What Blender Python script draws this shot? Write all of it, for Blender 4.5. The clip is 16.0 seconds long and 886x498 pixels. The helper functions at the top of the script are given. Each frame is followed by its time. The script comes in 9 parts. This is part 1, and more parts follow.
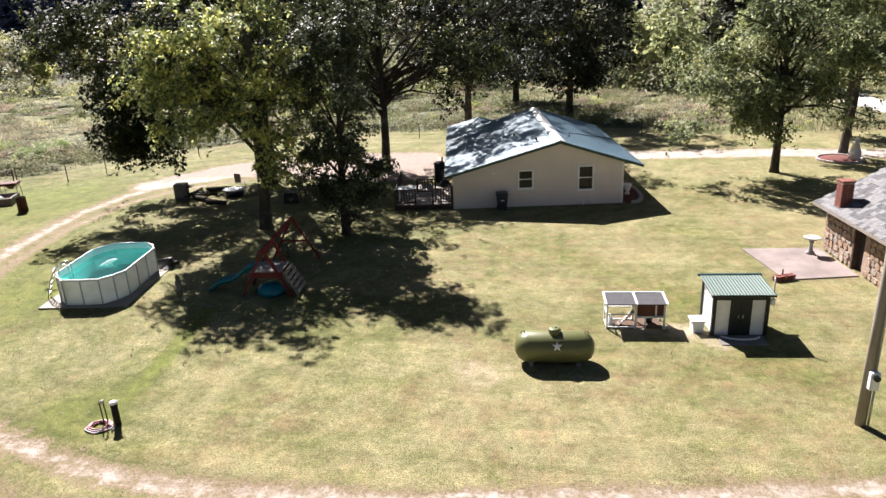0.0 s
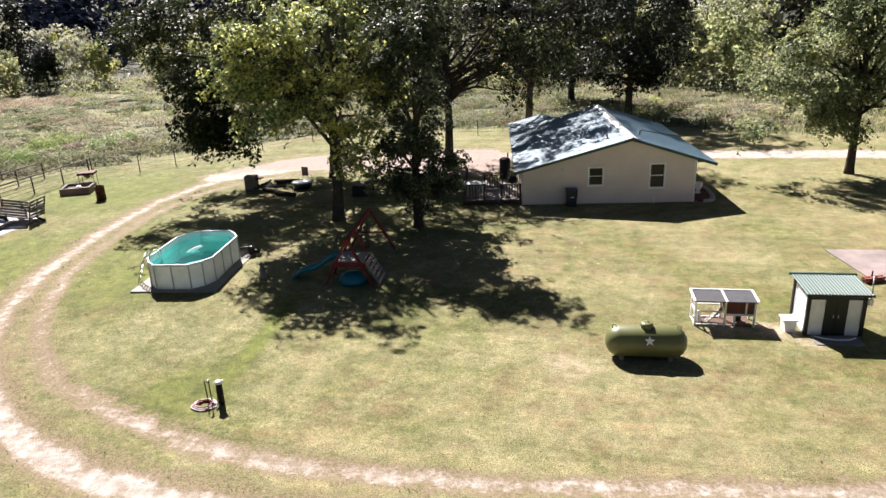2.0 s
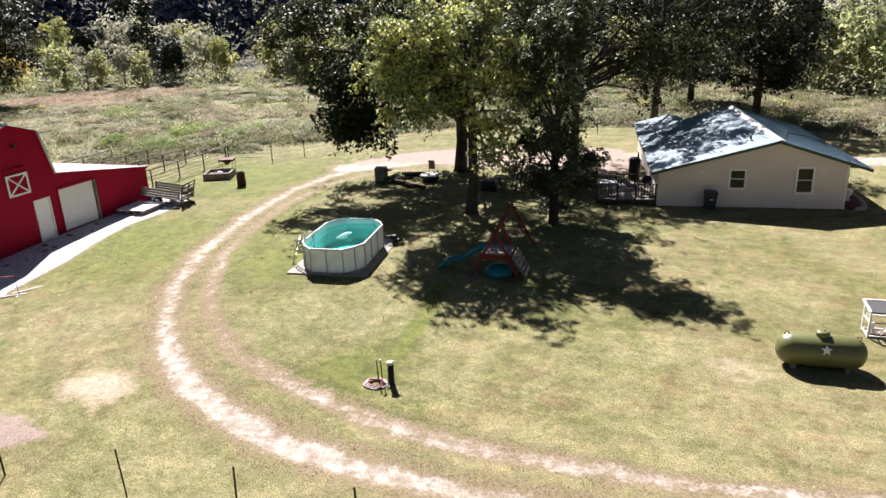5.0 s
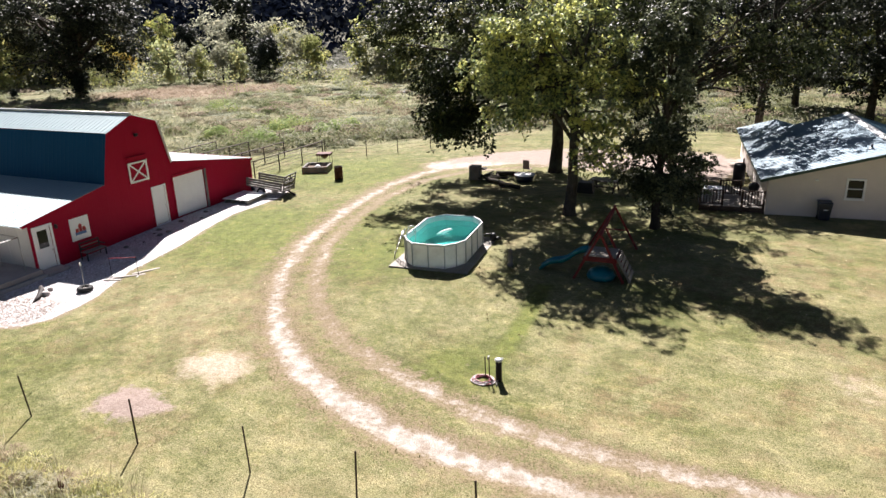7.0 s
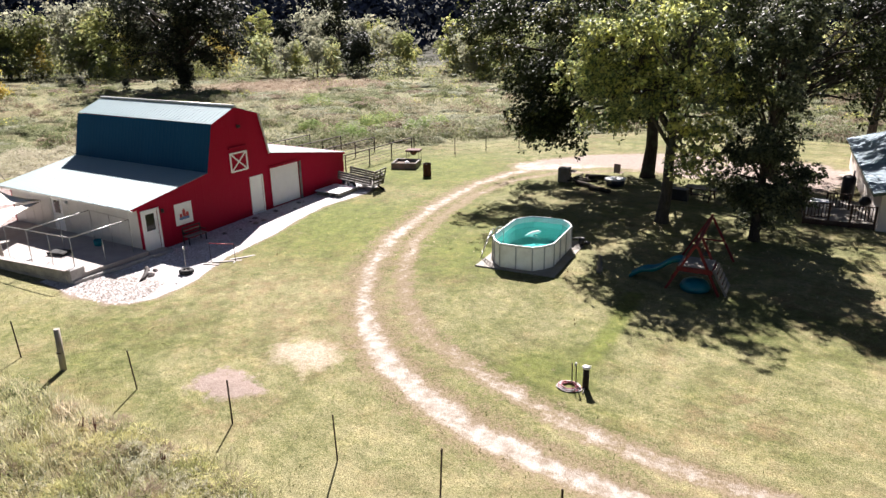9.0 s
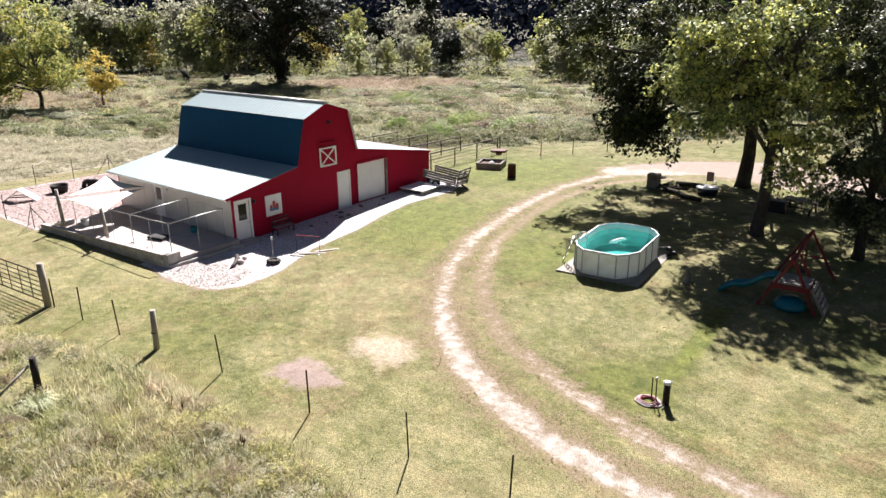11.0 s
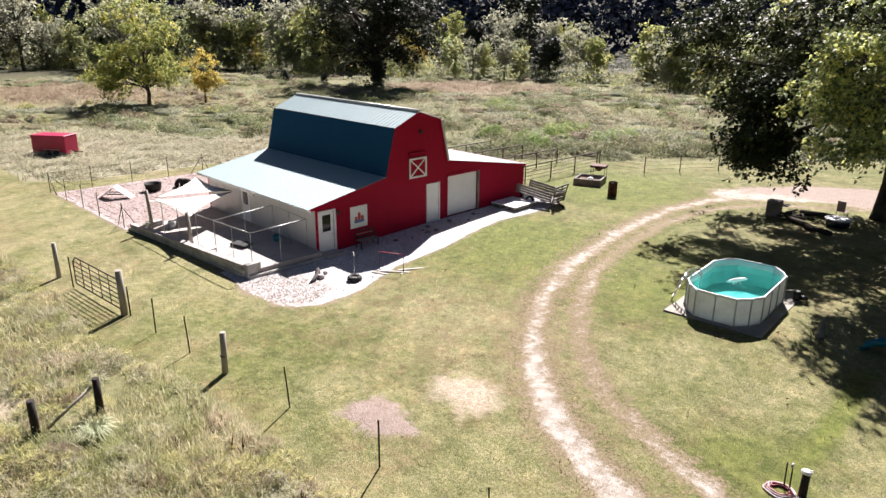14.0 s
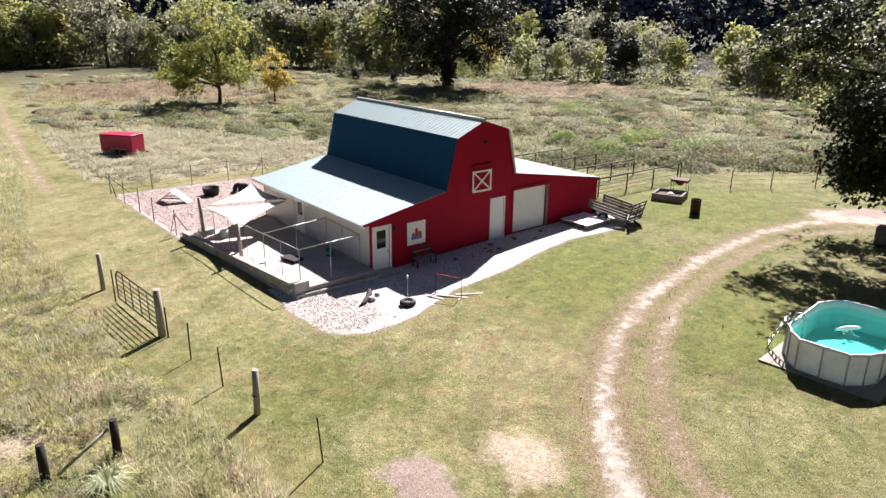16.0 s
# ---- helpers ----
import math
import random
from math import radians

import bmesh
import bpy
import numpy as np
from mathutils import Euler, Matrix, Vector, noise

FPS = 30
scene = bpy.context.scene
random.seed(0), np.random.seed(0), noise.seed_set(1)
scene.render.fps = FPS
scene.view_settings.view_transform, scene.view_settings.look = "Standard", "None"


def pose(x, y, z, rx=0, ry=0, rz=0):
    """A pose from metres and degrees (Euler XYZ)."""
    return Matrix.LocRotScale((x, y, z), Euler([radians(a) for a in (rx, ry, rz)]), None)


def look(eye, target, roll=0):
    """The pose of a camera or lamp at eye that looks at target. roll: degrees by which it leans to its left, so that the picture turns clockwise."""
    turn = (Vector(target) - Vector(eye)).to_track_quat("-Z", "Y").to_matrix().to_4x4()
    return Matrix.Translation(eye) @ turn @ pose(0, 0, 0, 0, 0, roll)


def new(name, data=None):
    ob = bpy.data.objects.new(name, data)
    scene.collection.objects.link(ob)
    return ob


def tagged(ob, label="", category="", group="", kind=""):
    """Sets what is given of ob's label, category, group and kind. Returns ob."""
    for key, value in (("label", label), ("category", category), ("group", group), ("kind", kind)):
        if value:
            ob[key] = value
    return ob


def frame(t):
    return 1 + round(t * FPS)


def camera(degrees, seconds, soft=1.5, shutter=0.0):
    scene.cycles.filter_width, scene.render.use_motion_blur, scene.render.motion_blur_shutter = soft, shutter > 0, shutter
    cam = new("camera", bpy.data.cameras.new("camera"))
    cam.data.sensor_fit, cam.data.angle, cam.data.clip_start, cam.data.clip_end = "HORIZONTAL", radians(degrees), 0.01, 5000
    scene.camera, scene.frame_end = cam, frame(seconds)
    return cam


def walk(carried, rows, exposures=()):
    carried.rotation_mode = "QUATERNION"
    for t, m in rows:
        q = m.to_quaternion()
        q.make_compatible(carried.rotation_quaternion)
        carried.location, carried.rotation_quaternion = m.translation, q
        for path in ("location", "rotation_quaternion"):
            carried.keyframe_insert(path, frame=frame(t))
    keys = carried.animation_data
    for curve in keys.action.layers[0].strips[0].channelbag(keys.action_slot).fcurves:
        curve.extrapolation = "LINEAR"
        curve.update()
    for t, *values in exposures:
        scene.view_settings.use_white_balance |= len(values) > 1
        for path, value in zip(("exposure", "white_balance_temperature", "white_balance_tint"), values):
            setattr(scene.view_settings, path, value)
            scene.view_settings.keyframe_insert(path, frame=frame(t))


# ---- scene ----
EXPOSURE = 1.70
cam = camera(65.8, 16.0)
PATH = [
    (0, (0.185, 1.501, 10.828), (-0.091, 3.37, 10.173), -2.6),
    (0.5, (-0.249, 1.396, 10.822), (-0.548, 3.262, 10.167), -2.6),
    (1, (-0.677, 1.253, 10.789), (-1.003, 3.115, 10.136), -2.5),
    (1.5, (-1.131, 1.098, 10.743), (-1.483, 2.955, 10.091), -2.5),
    (2, (-1.572, 0.927, 10.727), (-1.952, 2.779, 10.074), -2.4),
    (2.5, (-2.001, 0.741, 10.693), (-2.413, 2.587, 10.041), -2.4),
    (3, (-2.448, 0.591, 10.676), (-2.897, 2.428, 10.025), -2.4),
    (3.5, (-2.902, 0.407, 10.689), (-3.389, 2.234, 10.037), -2.3),
    (4, (-3.317, 0.256, 10.726), (-3.843, 2.072, 10.075), -2.2),
    (6.5, (-4.956, -0.478, 10.747), (-5.719, 1.255, 10.102), -1.9),
    (7, (-5.19, -0.565, 10.707), (-6.002, 1.145, 10.065), -1.7),
    (7.5, (-5.37, -0.647, 10.69), (-6.233, 1.039, 10.049), -1.5),
    (8, (-5.488, -0.633, 10.718), (-6.405, 1.024, 10.076), -1.5),
    (8.5, (-5.576, -0.69, 10.754), (-6.54, 0.94, 10.111), -1.2),
    (9, (-5.573, -0.731, 10.774), (-6.585, 0.87, 10.132), -1.0),
    (9.5, (-5.578, -0.708, 10.761), (-6.639, 0.861, 10.12), -0.9),
    (12, (-5.882, -0.524, 10.849), (-7.151, 0.883, 10.209), -0.0),
    (12.5, (-6.181, -0.261, 10.842), (-7.474, 1.126, 10.204), 0.2),
    (13, (-6.576, 0.134, 10.838), (-7.899, 1.493, 10.203), 0.2),
    (13.5, (-7.07, 0.636, 10.864), (-8.425, 1.964, 10.231), 0.3),
    (14, (-7.619, 1.169, 10.919), (-9.005, 2.466, 10.285), 0.4),
    (14.5, (-8.18, 1.733, 10.951), (-9.598, 2.993, 10.317), 0.5),
    (15, (-8.674, 2.287, 10.992), (-10.122, 3.511, 10.357), 0.6),
    (15.5, (-9.159, 2.789, 11.018), (-10.638, 3.975, 10.381), 0.5),
    (16, (-9.657, 3.257, 11.09), (-11.165, 4.404, 10.45), 0.5),
]
walk(cam, [(t, look(eye, target, roll)) for t, eye, target, roll in PATH], [(0.0, EXPOSURE + 0.06, 6250, 18), (3.0, EXPOSURE - 0.02, 6250, 18), (9.0, EXPOSURE, 6250, 18), (16.0, EXPOSURE - 0.15, 6250, 18)])

# ---- light: clear autumn sky, sun behind the trees on the far side ----
SUN_EL, SUN_AZ = radians(43), radians(-32)          # azimuth clockwise from +y
SUN_DIR = Vector((math.sin(SUN_AZ) * math.cos(SUN_EL), math.cos(SUN_AZ) * math.cos(SUN_EL), math.sin(SUN_EL)))
world = bpy.data.worlds.new("sky")
scene.world = world
world.use_nodes = True
wt = world.node_tree
sky = wt.nodes.new("ShaderNodeTexSky")
sky.sky_type, sky.sun_disc = "NISHITA", False
sky.sun_elevation, sky.sun_rotation = SUN_EL, SUN_AZ
wt.links.new(sky.outputs[0], wt.nodes["Background"].inputs[0])
wt.nodes["Background"].inputs[1].default_value = 0.0135
sun_data = bpy.data.lights.new("sun", "SUN")
sun_data.energy, sun_data.angle, sun_data.color = 5.0, radians(0.55), (1.0, 0.95, 0.86)
sun = new("sun", sun_data)
sun.matrix_world = look(SUN_DIR * 200, (0, 0, 0))


# ---- materials ----
class Nodes:
    """A small wrapper that builds a node tree by calls."""

    def __init__(self, name):
        self.mat = bpy.data.materials.new(name)
        self.mat.use_nodes = True
        self.t = self.mat.node_tree
        self.t.nodes.clear()
        self.out = self.t.nodes.new("ShaderNodeOutputMaterial")

    def add(self, kind, **kw):
        n = self.t.nodes.new(kind)
        for k, v in kw.items():
            setattr(n, k, v)
        return n

    def put(self, sock, v):
        if isinstance(v, bpy.types.NodeSocket):
            self.t.links.new(v, sock)
        elif isinstance(v, (tuple, list)) and len(v) == 3 and sock.type == "RGBA":
            sock.default_value = (*v, 1)
        else:
            sock.default_value = v

    def pos(self):
        return self.add("ShaderNodeNewGeometry").outputs["Position"]

    def obj(self):
        return self.add("ShaderNodeTexCoord").outputs["Object"]

    def island(self):
        return self.add("ShaderNodeNewGeometry").outputs["Random Per Island"]

    def rnd(self):
        return self.add("ShaderNodeObjectInfo").outputs["Random"]

    def attr(self, name):
        return self.add("ShaderNodeAttribute", attribute_name=name).outputs["Fac"]

    def noise(self, vec, scale, detail=4.0, rough=0.6, warp=0.0):
        n = self.add("ShaderNodeTexNoise")
        self.put(n.inputs["Vector"], vec)
        self.put(n.inputs["Scale"], scale)
        self.put(n.inputs["Detail"], detail)
        self.put(n.inputs["Roughness"], rough)
        self.put(n.inputs["Distortion"], warp)
        return n.outputs["Fac"]

    def scaled(self, vec, s):
        n = self.add("ShaderNodeVectorMath", operation="MULTIPLY")
        self.put(n.inputs[0], vec)
        n.inputs[1].default_value = s
        return n.outputs[0]

    def add_vec(self, a, b):
        n = self.add("ShaderNodeVectorMath", operation="ADD")
        self.put(n.inputs[0], a)
        self.put(n.inputs[1], b)
        return n.outputs[0]

    def ramp(self, fac, stops):
        n = self.add("ShaderNodeValToRGB")
        self.put(n.inputs[0], fac)
        e = n.color_ramp.elements
        while len(e) < len(stops):
            e.new(0.5)
        for el, (p, c) in zip(e, stops):
            el.position = p
            el.color = (*c, 1) if isinstance(c, (tuple, list)) else (c, c, c, 1)
        return n.outputs[0]

    def mix(self, fac, a, b, blend="MIX"):
        n = self.add("ShaderNodeMix", data_type="RGBA", blend_type=blend)
        self.put(n.inputs[0], fac)
        self.put(n.inputs[6], a)
        self.put(n.inputs[7], b)
        return n.outputs[2]

    def math(self, op, a, b=0.0, clamp=False):
        n = self.add("ShaderNodeMath", operation=op, use_clamp=clamp)
        self.put(n.inputs[0], a)
        self.put(n.inputs[1], b)
        return n.outputs[0]

    def bump(self, height, strength, dist, normal=None):
        n = self.add("ShaderNodeBump")
        self.put(n.inputs["Strength"], strength)
        self.put(n.inputs["Distance"], dist)
        self.put(n.inputs["Height"], height)
        if normal is not None:
            self.put(n.inputs["Normal"], normal)
        return n.outputs[0]

    def bsdf(self, color, rough=0.8, metal=0.0, normal=None, spec=0.5, **kw):
        n = self.add("ShaderNodeBsdfPrincipled")
        self.put(n.inputs["Base Color"], color)
        self.put(n.inputs["Roughness"], rough)
        self.put(n.inputs["Metallic"], metal)
        self.put(n.inputs["Specular IOR Level"], spec)
        if normal is not None:
            self.put(n.inputs["Normal"], normal)
        for k, v in kw.items():
            self.put(n.inputs[k], v)
        return n.outputs[0]

    def done(self, shader):
        self.t.links.new(shader, self.out.inputs[0])
        return self.mat


def plain(name, color, rough=0.7, metal=0.0, vary=0.18, scale=3.0, bump=0.15, spec=0.5, dirt=None):
    """Painted, moulded or weathered surface: tone varies at two scales, with fine relief."""
    n = Nodes(name)
    p = n.pos()
    big, fine = n.noise(p, scale, 5), n.noise(p, scale * 14, 3)
    dark = tuple(c * (1 - vary * 1.6) for c in color)
    lite = tuple(min(1, c * (1 + vary)) for c in color)
    col = n.mix(n.ramp(big, [(0.3, 0.0), (0.7, 1.0)]), dark, lite)
    col = n.mix(n.math("MULTIPLY", fine, 0.35), col, dark)
    col = n.mix(n.math("MULTIPLY", n.rnd(), 0.25), col, dark)
    if dirt:
        col = n.mix(n.ramp(n.noise(p, scale * 0.6, 6, 0.7), [(0.5, 0.0), (0.75, 0.8)]), col, dirt)
    r = n.math("ADD", n.math("MULTIPLY", fine, 0.2), rough - 0.1)
    return n.done(n.bsdf(col, r, metal, n.bump(fine, bump, 0.01), spec))


def wood(name, color, grey=0.0, rough=0.75):
    n = Nodes(name)
    p = n.obj()
    grain = n.noise(n.scaled(p, (14, 14, 1.2)), 2.0, 6, 0.65, 0.6)
    blot = n.noise(n.pos(), 1.7, 4)
    dark = tuple(c * 0.55 for c in color)
    col = n.mix(n.ramp(grain, [(0.3, 0.0), (0.7, 1.0)]), dark, color)
    col = n.mix(n.math("MULTIPLY", n.ramp(blot, [(0.35, 0.0), (0.7, 1.0)]), grey), col, (0.33, 0.32, 0.30))
    col = n.mix(n.math("MULTIPLY", n.rnd(), 0.3), col, dark)
    return n.done(n.bsdf(col, rough, 0, n.bump(grain, 0.4, 0.01), 0.3))


def leafy(name, deep, light, tip, tip_amount=0.25, glow=0.35, scale=0.5, gloss=0.10, rough=0.55):
    """Leaves: each leaf has its own tone, clumps differ, light passes through."""
    n = Nodes(name)
    r, big = n.island(), n.noise(n.pos(), scale, 3)
    col = n.mix(n.ramp(r, [(0.0, 0.0), (1.0, 1.0)]), deep, light)
    edge = n.math("ADD", n.math("MULTIPLY", big, 1.0), n.math("MULTIPLY", n.math("SUBTRACT", r, 0.5), 0.35))
    col = n.mix(n.ramp(edge, [(0.70 - tip_amount, 0.0), (0.86 - tip_amount * 0.8, 1.0)]), col, tip)
    a = n.bsdf(col, rough, 0, None, gloss)
    tr = n.add("ShaderNodeBsdfTranslucent")
    n.put(tr.inputs[0], col)
    m = n.add("ShaderNodeMixShader")
    m.inputs[0].default_value = glow
    n.t.links.new(a, m.inputs[1])
    n.t.links.new(tr.outputs[0], m.inputs[2])
    return n.done(m.outputs[0])


def sheet_metal(name, color, rough=0.38, streak=0.3, metal=0.0, spec=0.7, ior=1.5):
    """Painted ribbed steel with faded streaks and a satin shine."""
    n = Nodes(name)
    p = n.obj()
    st = n.noise(n.scaled(p, (5, 0.5, 5)), 1.5, 5, 0.6)
    fine = n.noise(p, 30, 3)
    pale = tuple(min(1, c * 1.35 + 0.02) for c in color)
    col = n.mix(n.math("MULTIPLY", n.ramp(st, [(0.4, 0.0), (0.75, 1.0)]), streak), color, pale)
    col = n.mix(n.math("MULTIPLY", n.rnd(), 0.15), col, tuple(c * 0.7 for c in color))
    r = n.math("ADD", n.math("MULTIPLY", st, 0.16), rough - 0.06)
    return n.done(n.bsdf(col, r, metal, n.bump(fine, 0.06, 0.005), spec, IOR=ior))


def bark(name, color):
    n = Nodes(name)
    p = n.pos()
    g = n.noise(n.scaled(p, (9, 9, 2.2)), 1.6, 6, 0.7, 0.4)
    col = n.mix(n.ramp(g, [(0.3, 0.0), (0.65, 1.0)]), tuple(c * 0.35 for c in color), color)
    col = n.mix(n.ramp(n.noise(p, 1.3, 3), [(0.5, 0.0), (0.8, 0.6)]), col, (0.13, 0.15, 0.10))
    return n.done(n.bsdf(col, 0.95, 0, n.bump(g, 0.9, 0.05), 0.1))


def grass_blades(name, a, b, c, clump=None):
    n = Nodes(name)
    r = n.island()
    col = n.mix(r, a, b)
    col = n.mix(n.ramp(n.noise(n.pos(), 0.22, 4), [(0.52, 0.0), (0.68, 1.0)]), col, c)
    col = n.mix(n.math("MULTIPLY", n.noise(n.pos(), 1.3, 3), 0.4), col, tuple(v * 0.6 for v in a))
    if clump:
        col = n.mix(n.ramp(n.noise(n.pos(), 0.8, 5, 0.7), [(0.46, 0.0), (0.60, 0.85)]), col, clump)
        col = n.mix(n.ramp(n.noise(n.pos(), 1.7, 5, 0.7), [(0.58, 0.0), (0.70, 0.7)]), col, (0.20, 0.12, 0.085))
    d = n.bsdf(col, 0.75, 0, None, 0.15)
    tr = n.add("ShaderNodeBsdfTranslucent")
    n.put(tr.inputs[0], col)
    m = n.add("ShaderNodeMixShader")
    m.inputs[0].default_value = 0.45
    n.t.links.new(d, m.inputs[1])
    n.t.links.new(tr.outputs[0], m.inputs[2])
    return n.done(m.outputs[0])


def ground_material():
    n = Nodes("ground_cover")
    p = n.pos()
    huge, big, mid = n.noise(p, 0.09, 4), n.noise(p, 0.45, 5, 0.65, 0.5), n.noise(p, 2.2, 5, 0.7)
    fine, blade = n.noise(p, 11, 4, 0.75), n.noise(p, 40, 3, 0.8)
    # mown lawn: green, straw and bare reddish places in one ragged mottle
    mot = n.noise(p, 0.55, 9, 0.72, 0.6)
    mot2 = n.noise(n.scaled(p, (1.0, 1.0, 0.0)), 1.9, 8, 0.78, 0.3)
    grain = n.noise(p, 22, 4, 0.8)
    dry = n.math("ADD", n.math("MULTIPLY", n.math("SUBTRACT", mot, 0.5), 2.0), n.math("MULTIPLY", n.math("SUBTRACT", mot2, 0.5), 1.3))
    dry = n.math("ADD", dry, n.math("MULTIPLY", n.math("SUBTRACT", huge, 0.5), 2.6))
    dry = n.math("ADD", dry, n.math("MULTIPLY", n.math("SUBTRACT", grain, 0.5), 1.5))
    dry = n.math("ADD", n.math("SUBTRACT", dry, n.math("MULTIPLY", n.attr("lush_and_light"), 0.75)), 0.62)
    green = n.mix(n.ramp(mot2, [(0.35, 0.0), (0.65, 1.0)]), (0.070, 0.085, 0.020), (0.145, 0.148, 0.045))
    straw = n.mix(n.ramp(grain, [(0.36, 0.0), (0.66, 1.0)]), (0.152, 0.138, 0.062), (0.326, 0.296, 0.168))
    col = n.mix(n.ramp(dry, [(0.1, 0.0), (0.9, 1.0)]), green, straw)
    red = n.math("MULTIPLY", n.ramp(n.math("ADD", n.noise(p, 0.21, 5), n.math("MULTIPLY", n.attr("browned"), 0.16)), [(0.46, 0.0), (0.62, 1.0)]), n.ramp(n.noise(p, 1.0, 9, 0.78), [(0.44, 0.0), (0.60, 0.7)]))
    col = n.mix(red, col, n.mix(grain, (0.125, 0.082, 0.044), (0.225, 0.155, 0.088)))
    # mower's passes, darker clumps
    streak = n.noise(n.scaled(p, (0.5, 2.4, 0.0)), 1.0, 4, 0.6)
    col = n.mix(n.ramp(streak, [(0.52, 0.0), (0.68, 0.35)]), col, (0.095, 0.112, 0.035))
    col = n.mix(n.ramp(n.noise(p, 7.0, 8, 0.85), [(0.34, 0.65), (0.47, 0.0)]), col, (0.062, 0.070, 0.024))
    col = n.mix(n.ramp(grain, [(0.34, 0.6), (0.48, 0.0)]), col, (0.055, 0.060, 0.021))
    col = n.mix(n.math("MULTIPLY", n.ramp(n.math("MULTIPLY", n.attr("lush_and_light"), n.math("ADD", mot, 0.5)), [(0.3, 0.0), (0.9, 0.6)]), n.ramp(grain, [(0.36, 0.2), (0.58, 1.0)])), col, n.mix(n.ramp(mot2, [(0.38, 0.0), (0.62, 1.0)]), (0.085, 0.118, 0.014), (0.150, 0.170, 0.030)))
    col = n.mix(1.0, col, n.ramp(n.noise(p, 4.2, 7, 0.8), [(0.34, (0.80, 0.81, 0.78)), (0.50, (1.03, 1.03, 1.03)), (0.66, (1.30, 1.28, 1.24))]), "MULTIPLY")
    col = n.mix(1.0, col, n.ramp(n.noise(p, 0.9, 9, 0.78, 0.4), [(0.36, (0.74, 0.77, 0.68)), (0.50, (1.02, 1.02, 1.02)), (0.64, (1.24, 1.20, 1.18))]), "MULTIPLY")
    arc = n.add("ShaderNodeCombineXYZ")
    n.put(arc.inputs[0], n.attr("ring"))
    arc = n.noise(n.add_vec(n.scaled(arc.outputs[0], (0.95, 0.0, 0.0)), n.scaled(p, (0.10, 0.10, 0.0))), 1.0, 7, 0.7)
    col = n.mix(1.0, col, n.ramp(arc, [(0.40, (0.87, 0.89, 0.84)), (0.50, (1.0, 1.0, 1.0)), (0.60, (1.10, 1.08, 1.07))]), "MULTIPLY")
    # rough meadow soil under the tall growth
    meadow = n.mix(n.ramp(big, [(0.35, 0.0), (0.65, 1.0)]), (0.135, 0.142, 0.058), (0.33, 0.285, 0.165))
    meadow = n.mix(n.ramp(mot2, [(0.42, 0.0), (0.6, 0.9)]), meadow, (0.115, 0.13, 0.05))
    meadow = n.mix(n.ramp(grain, [(0.38, 0.6), (0.55, 0.0)]), meadow, (0.075, 0.072, 0.03))
    meadow = n.mix(n.ramp(n.noise(p, 0.05, 3), [(0.54, 0.0), (0.62, 0.3)]), meadow, (0.21, 0.145, 0.085))
    meadow = n.mix(n.math("MULTIPLY", n.attr("russet"), n.ramp(mid, [(0.35, 0.3), (0.6, 1.0)])), meadow, (0.23, 0.16, 0.115))
    meadow = n.mix(n.math("MULTIPLY", n.attr("bleached"), n.ramp(mid, [(0.35, 0.3), (0.6, 1.0)])), meadow, (0.36, 0.33, 0.26))
    fm = n.math("ADD", n.attr("meadow"), n.math("MULTIPLY", n.math("SUBTRACT", mid, 0.5), 0.7))
    col = n.mix(n.ramp(fm, [(0.4, 0.0), (0.6, 1.0)]), col, meadow)
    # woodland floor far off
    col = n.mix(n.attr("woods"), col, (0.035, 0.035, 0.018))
    # bare earth and sand of the wheel tracks
    sand = n.mix(n.ramp(mid, [(0.3, 0.0), (0.7, 1.0)]), (0.270, 0.225, 0.185), (0.50, 0.455, 0.41))
    sand = n.mix(n.ramp(fine, [(0.55, 0.0), (0.75, 0.5)]), sand, (0.22, 0.16, 0.09))
    sand = n.mix(n.ramp(n.noise(p, 1.7, 5, 0.6), [(0.52, 0.0), (0.66, 0.7)]), sand, (0.20, 0.152, 0.10))
    tr = n.math("ADD", n.attr("track"), n.math("MULTIPLY", n.math("SUBTRACT", mid, 0.55), 1.35))
    tr = n.math("ADD", tr, n.math("MULTIPLY", n.math("SUBTRACT", big, 0.5), 1.0))
    tr = n.math("ADD", tr, n.math("MULTIPLY", n.math("SUBTRACT", fine, 0.5), 0.8))
    wn = n.math("ADD", n.attr("worn"), n.math("MULTIPLY", n.math("SUBTRACT", mid, 0.5), 2.2))
    wn = n.math("ADD", wn, n.math("MULTIPLY", n.math("SUBTRACT", fine, 0.5), 1.0))
    col = n.mix(n.ramp(wn, [(0.30, 0.0), (0.75, 0.85)]), col, n.mix(n.ramp(fine, [(0.4, 0.0), (0.6, 1.0)]), (0.105, 0.080, 0.040), (0.245, 0.188, 0.115)))
    col = n.mix(n.ramp(tr, [(0.18, 0.0), (0.50, 0.7)]), col, n.mix(fine, (0.130, 0.096, 0.056), (0.31, 0.24, 0.165)))
    col = n.mix(n.ramp(tr, [(0.52, 0.0), (0.98, 1.0)]), col, sand)
    dead = n.math("ADD", n.attr("dead"), n.math("MULTIPLY", n.math("SUBTRACT", mid, 0.5), 1.4))
    col = n.mix(n.ramp(dead, [(0.30, 0.0), (0.85, 0.95)]), col, n.mix(n.ramp(fine, [(0.40, 0.0), (0.60, 1.0)]), (0.30, 0.235, 0.165), (0.48, 0.40, 0.315)))
    # pink dirt and pale gravel
    pk = n.math("ADD", n.attr("pink"), n.math("MULTIPLY", n.math("SUBTRACT", mid, 0.5), 1.5))
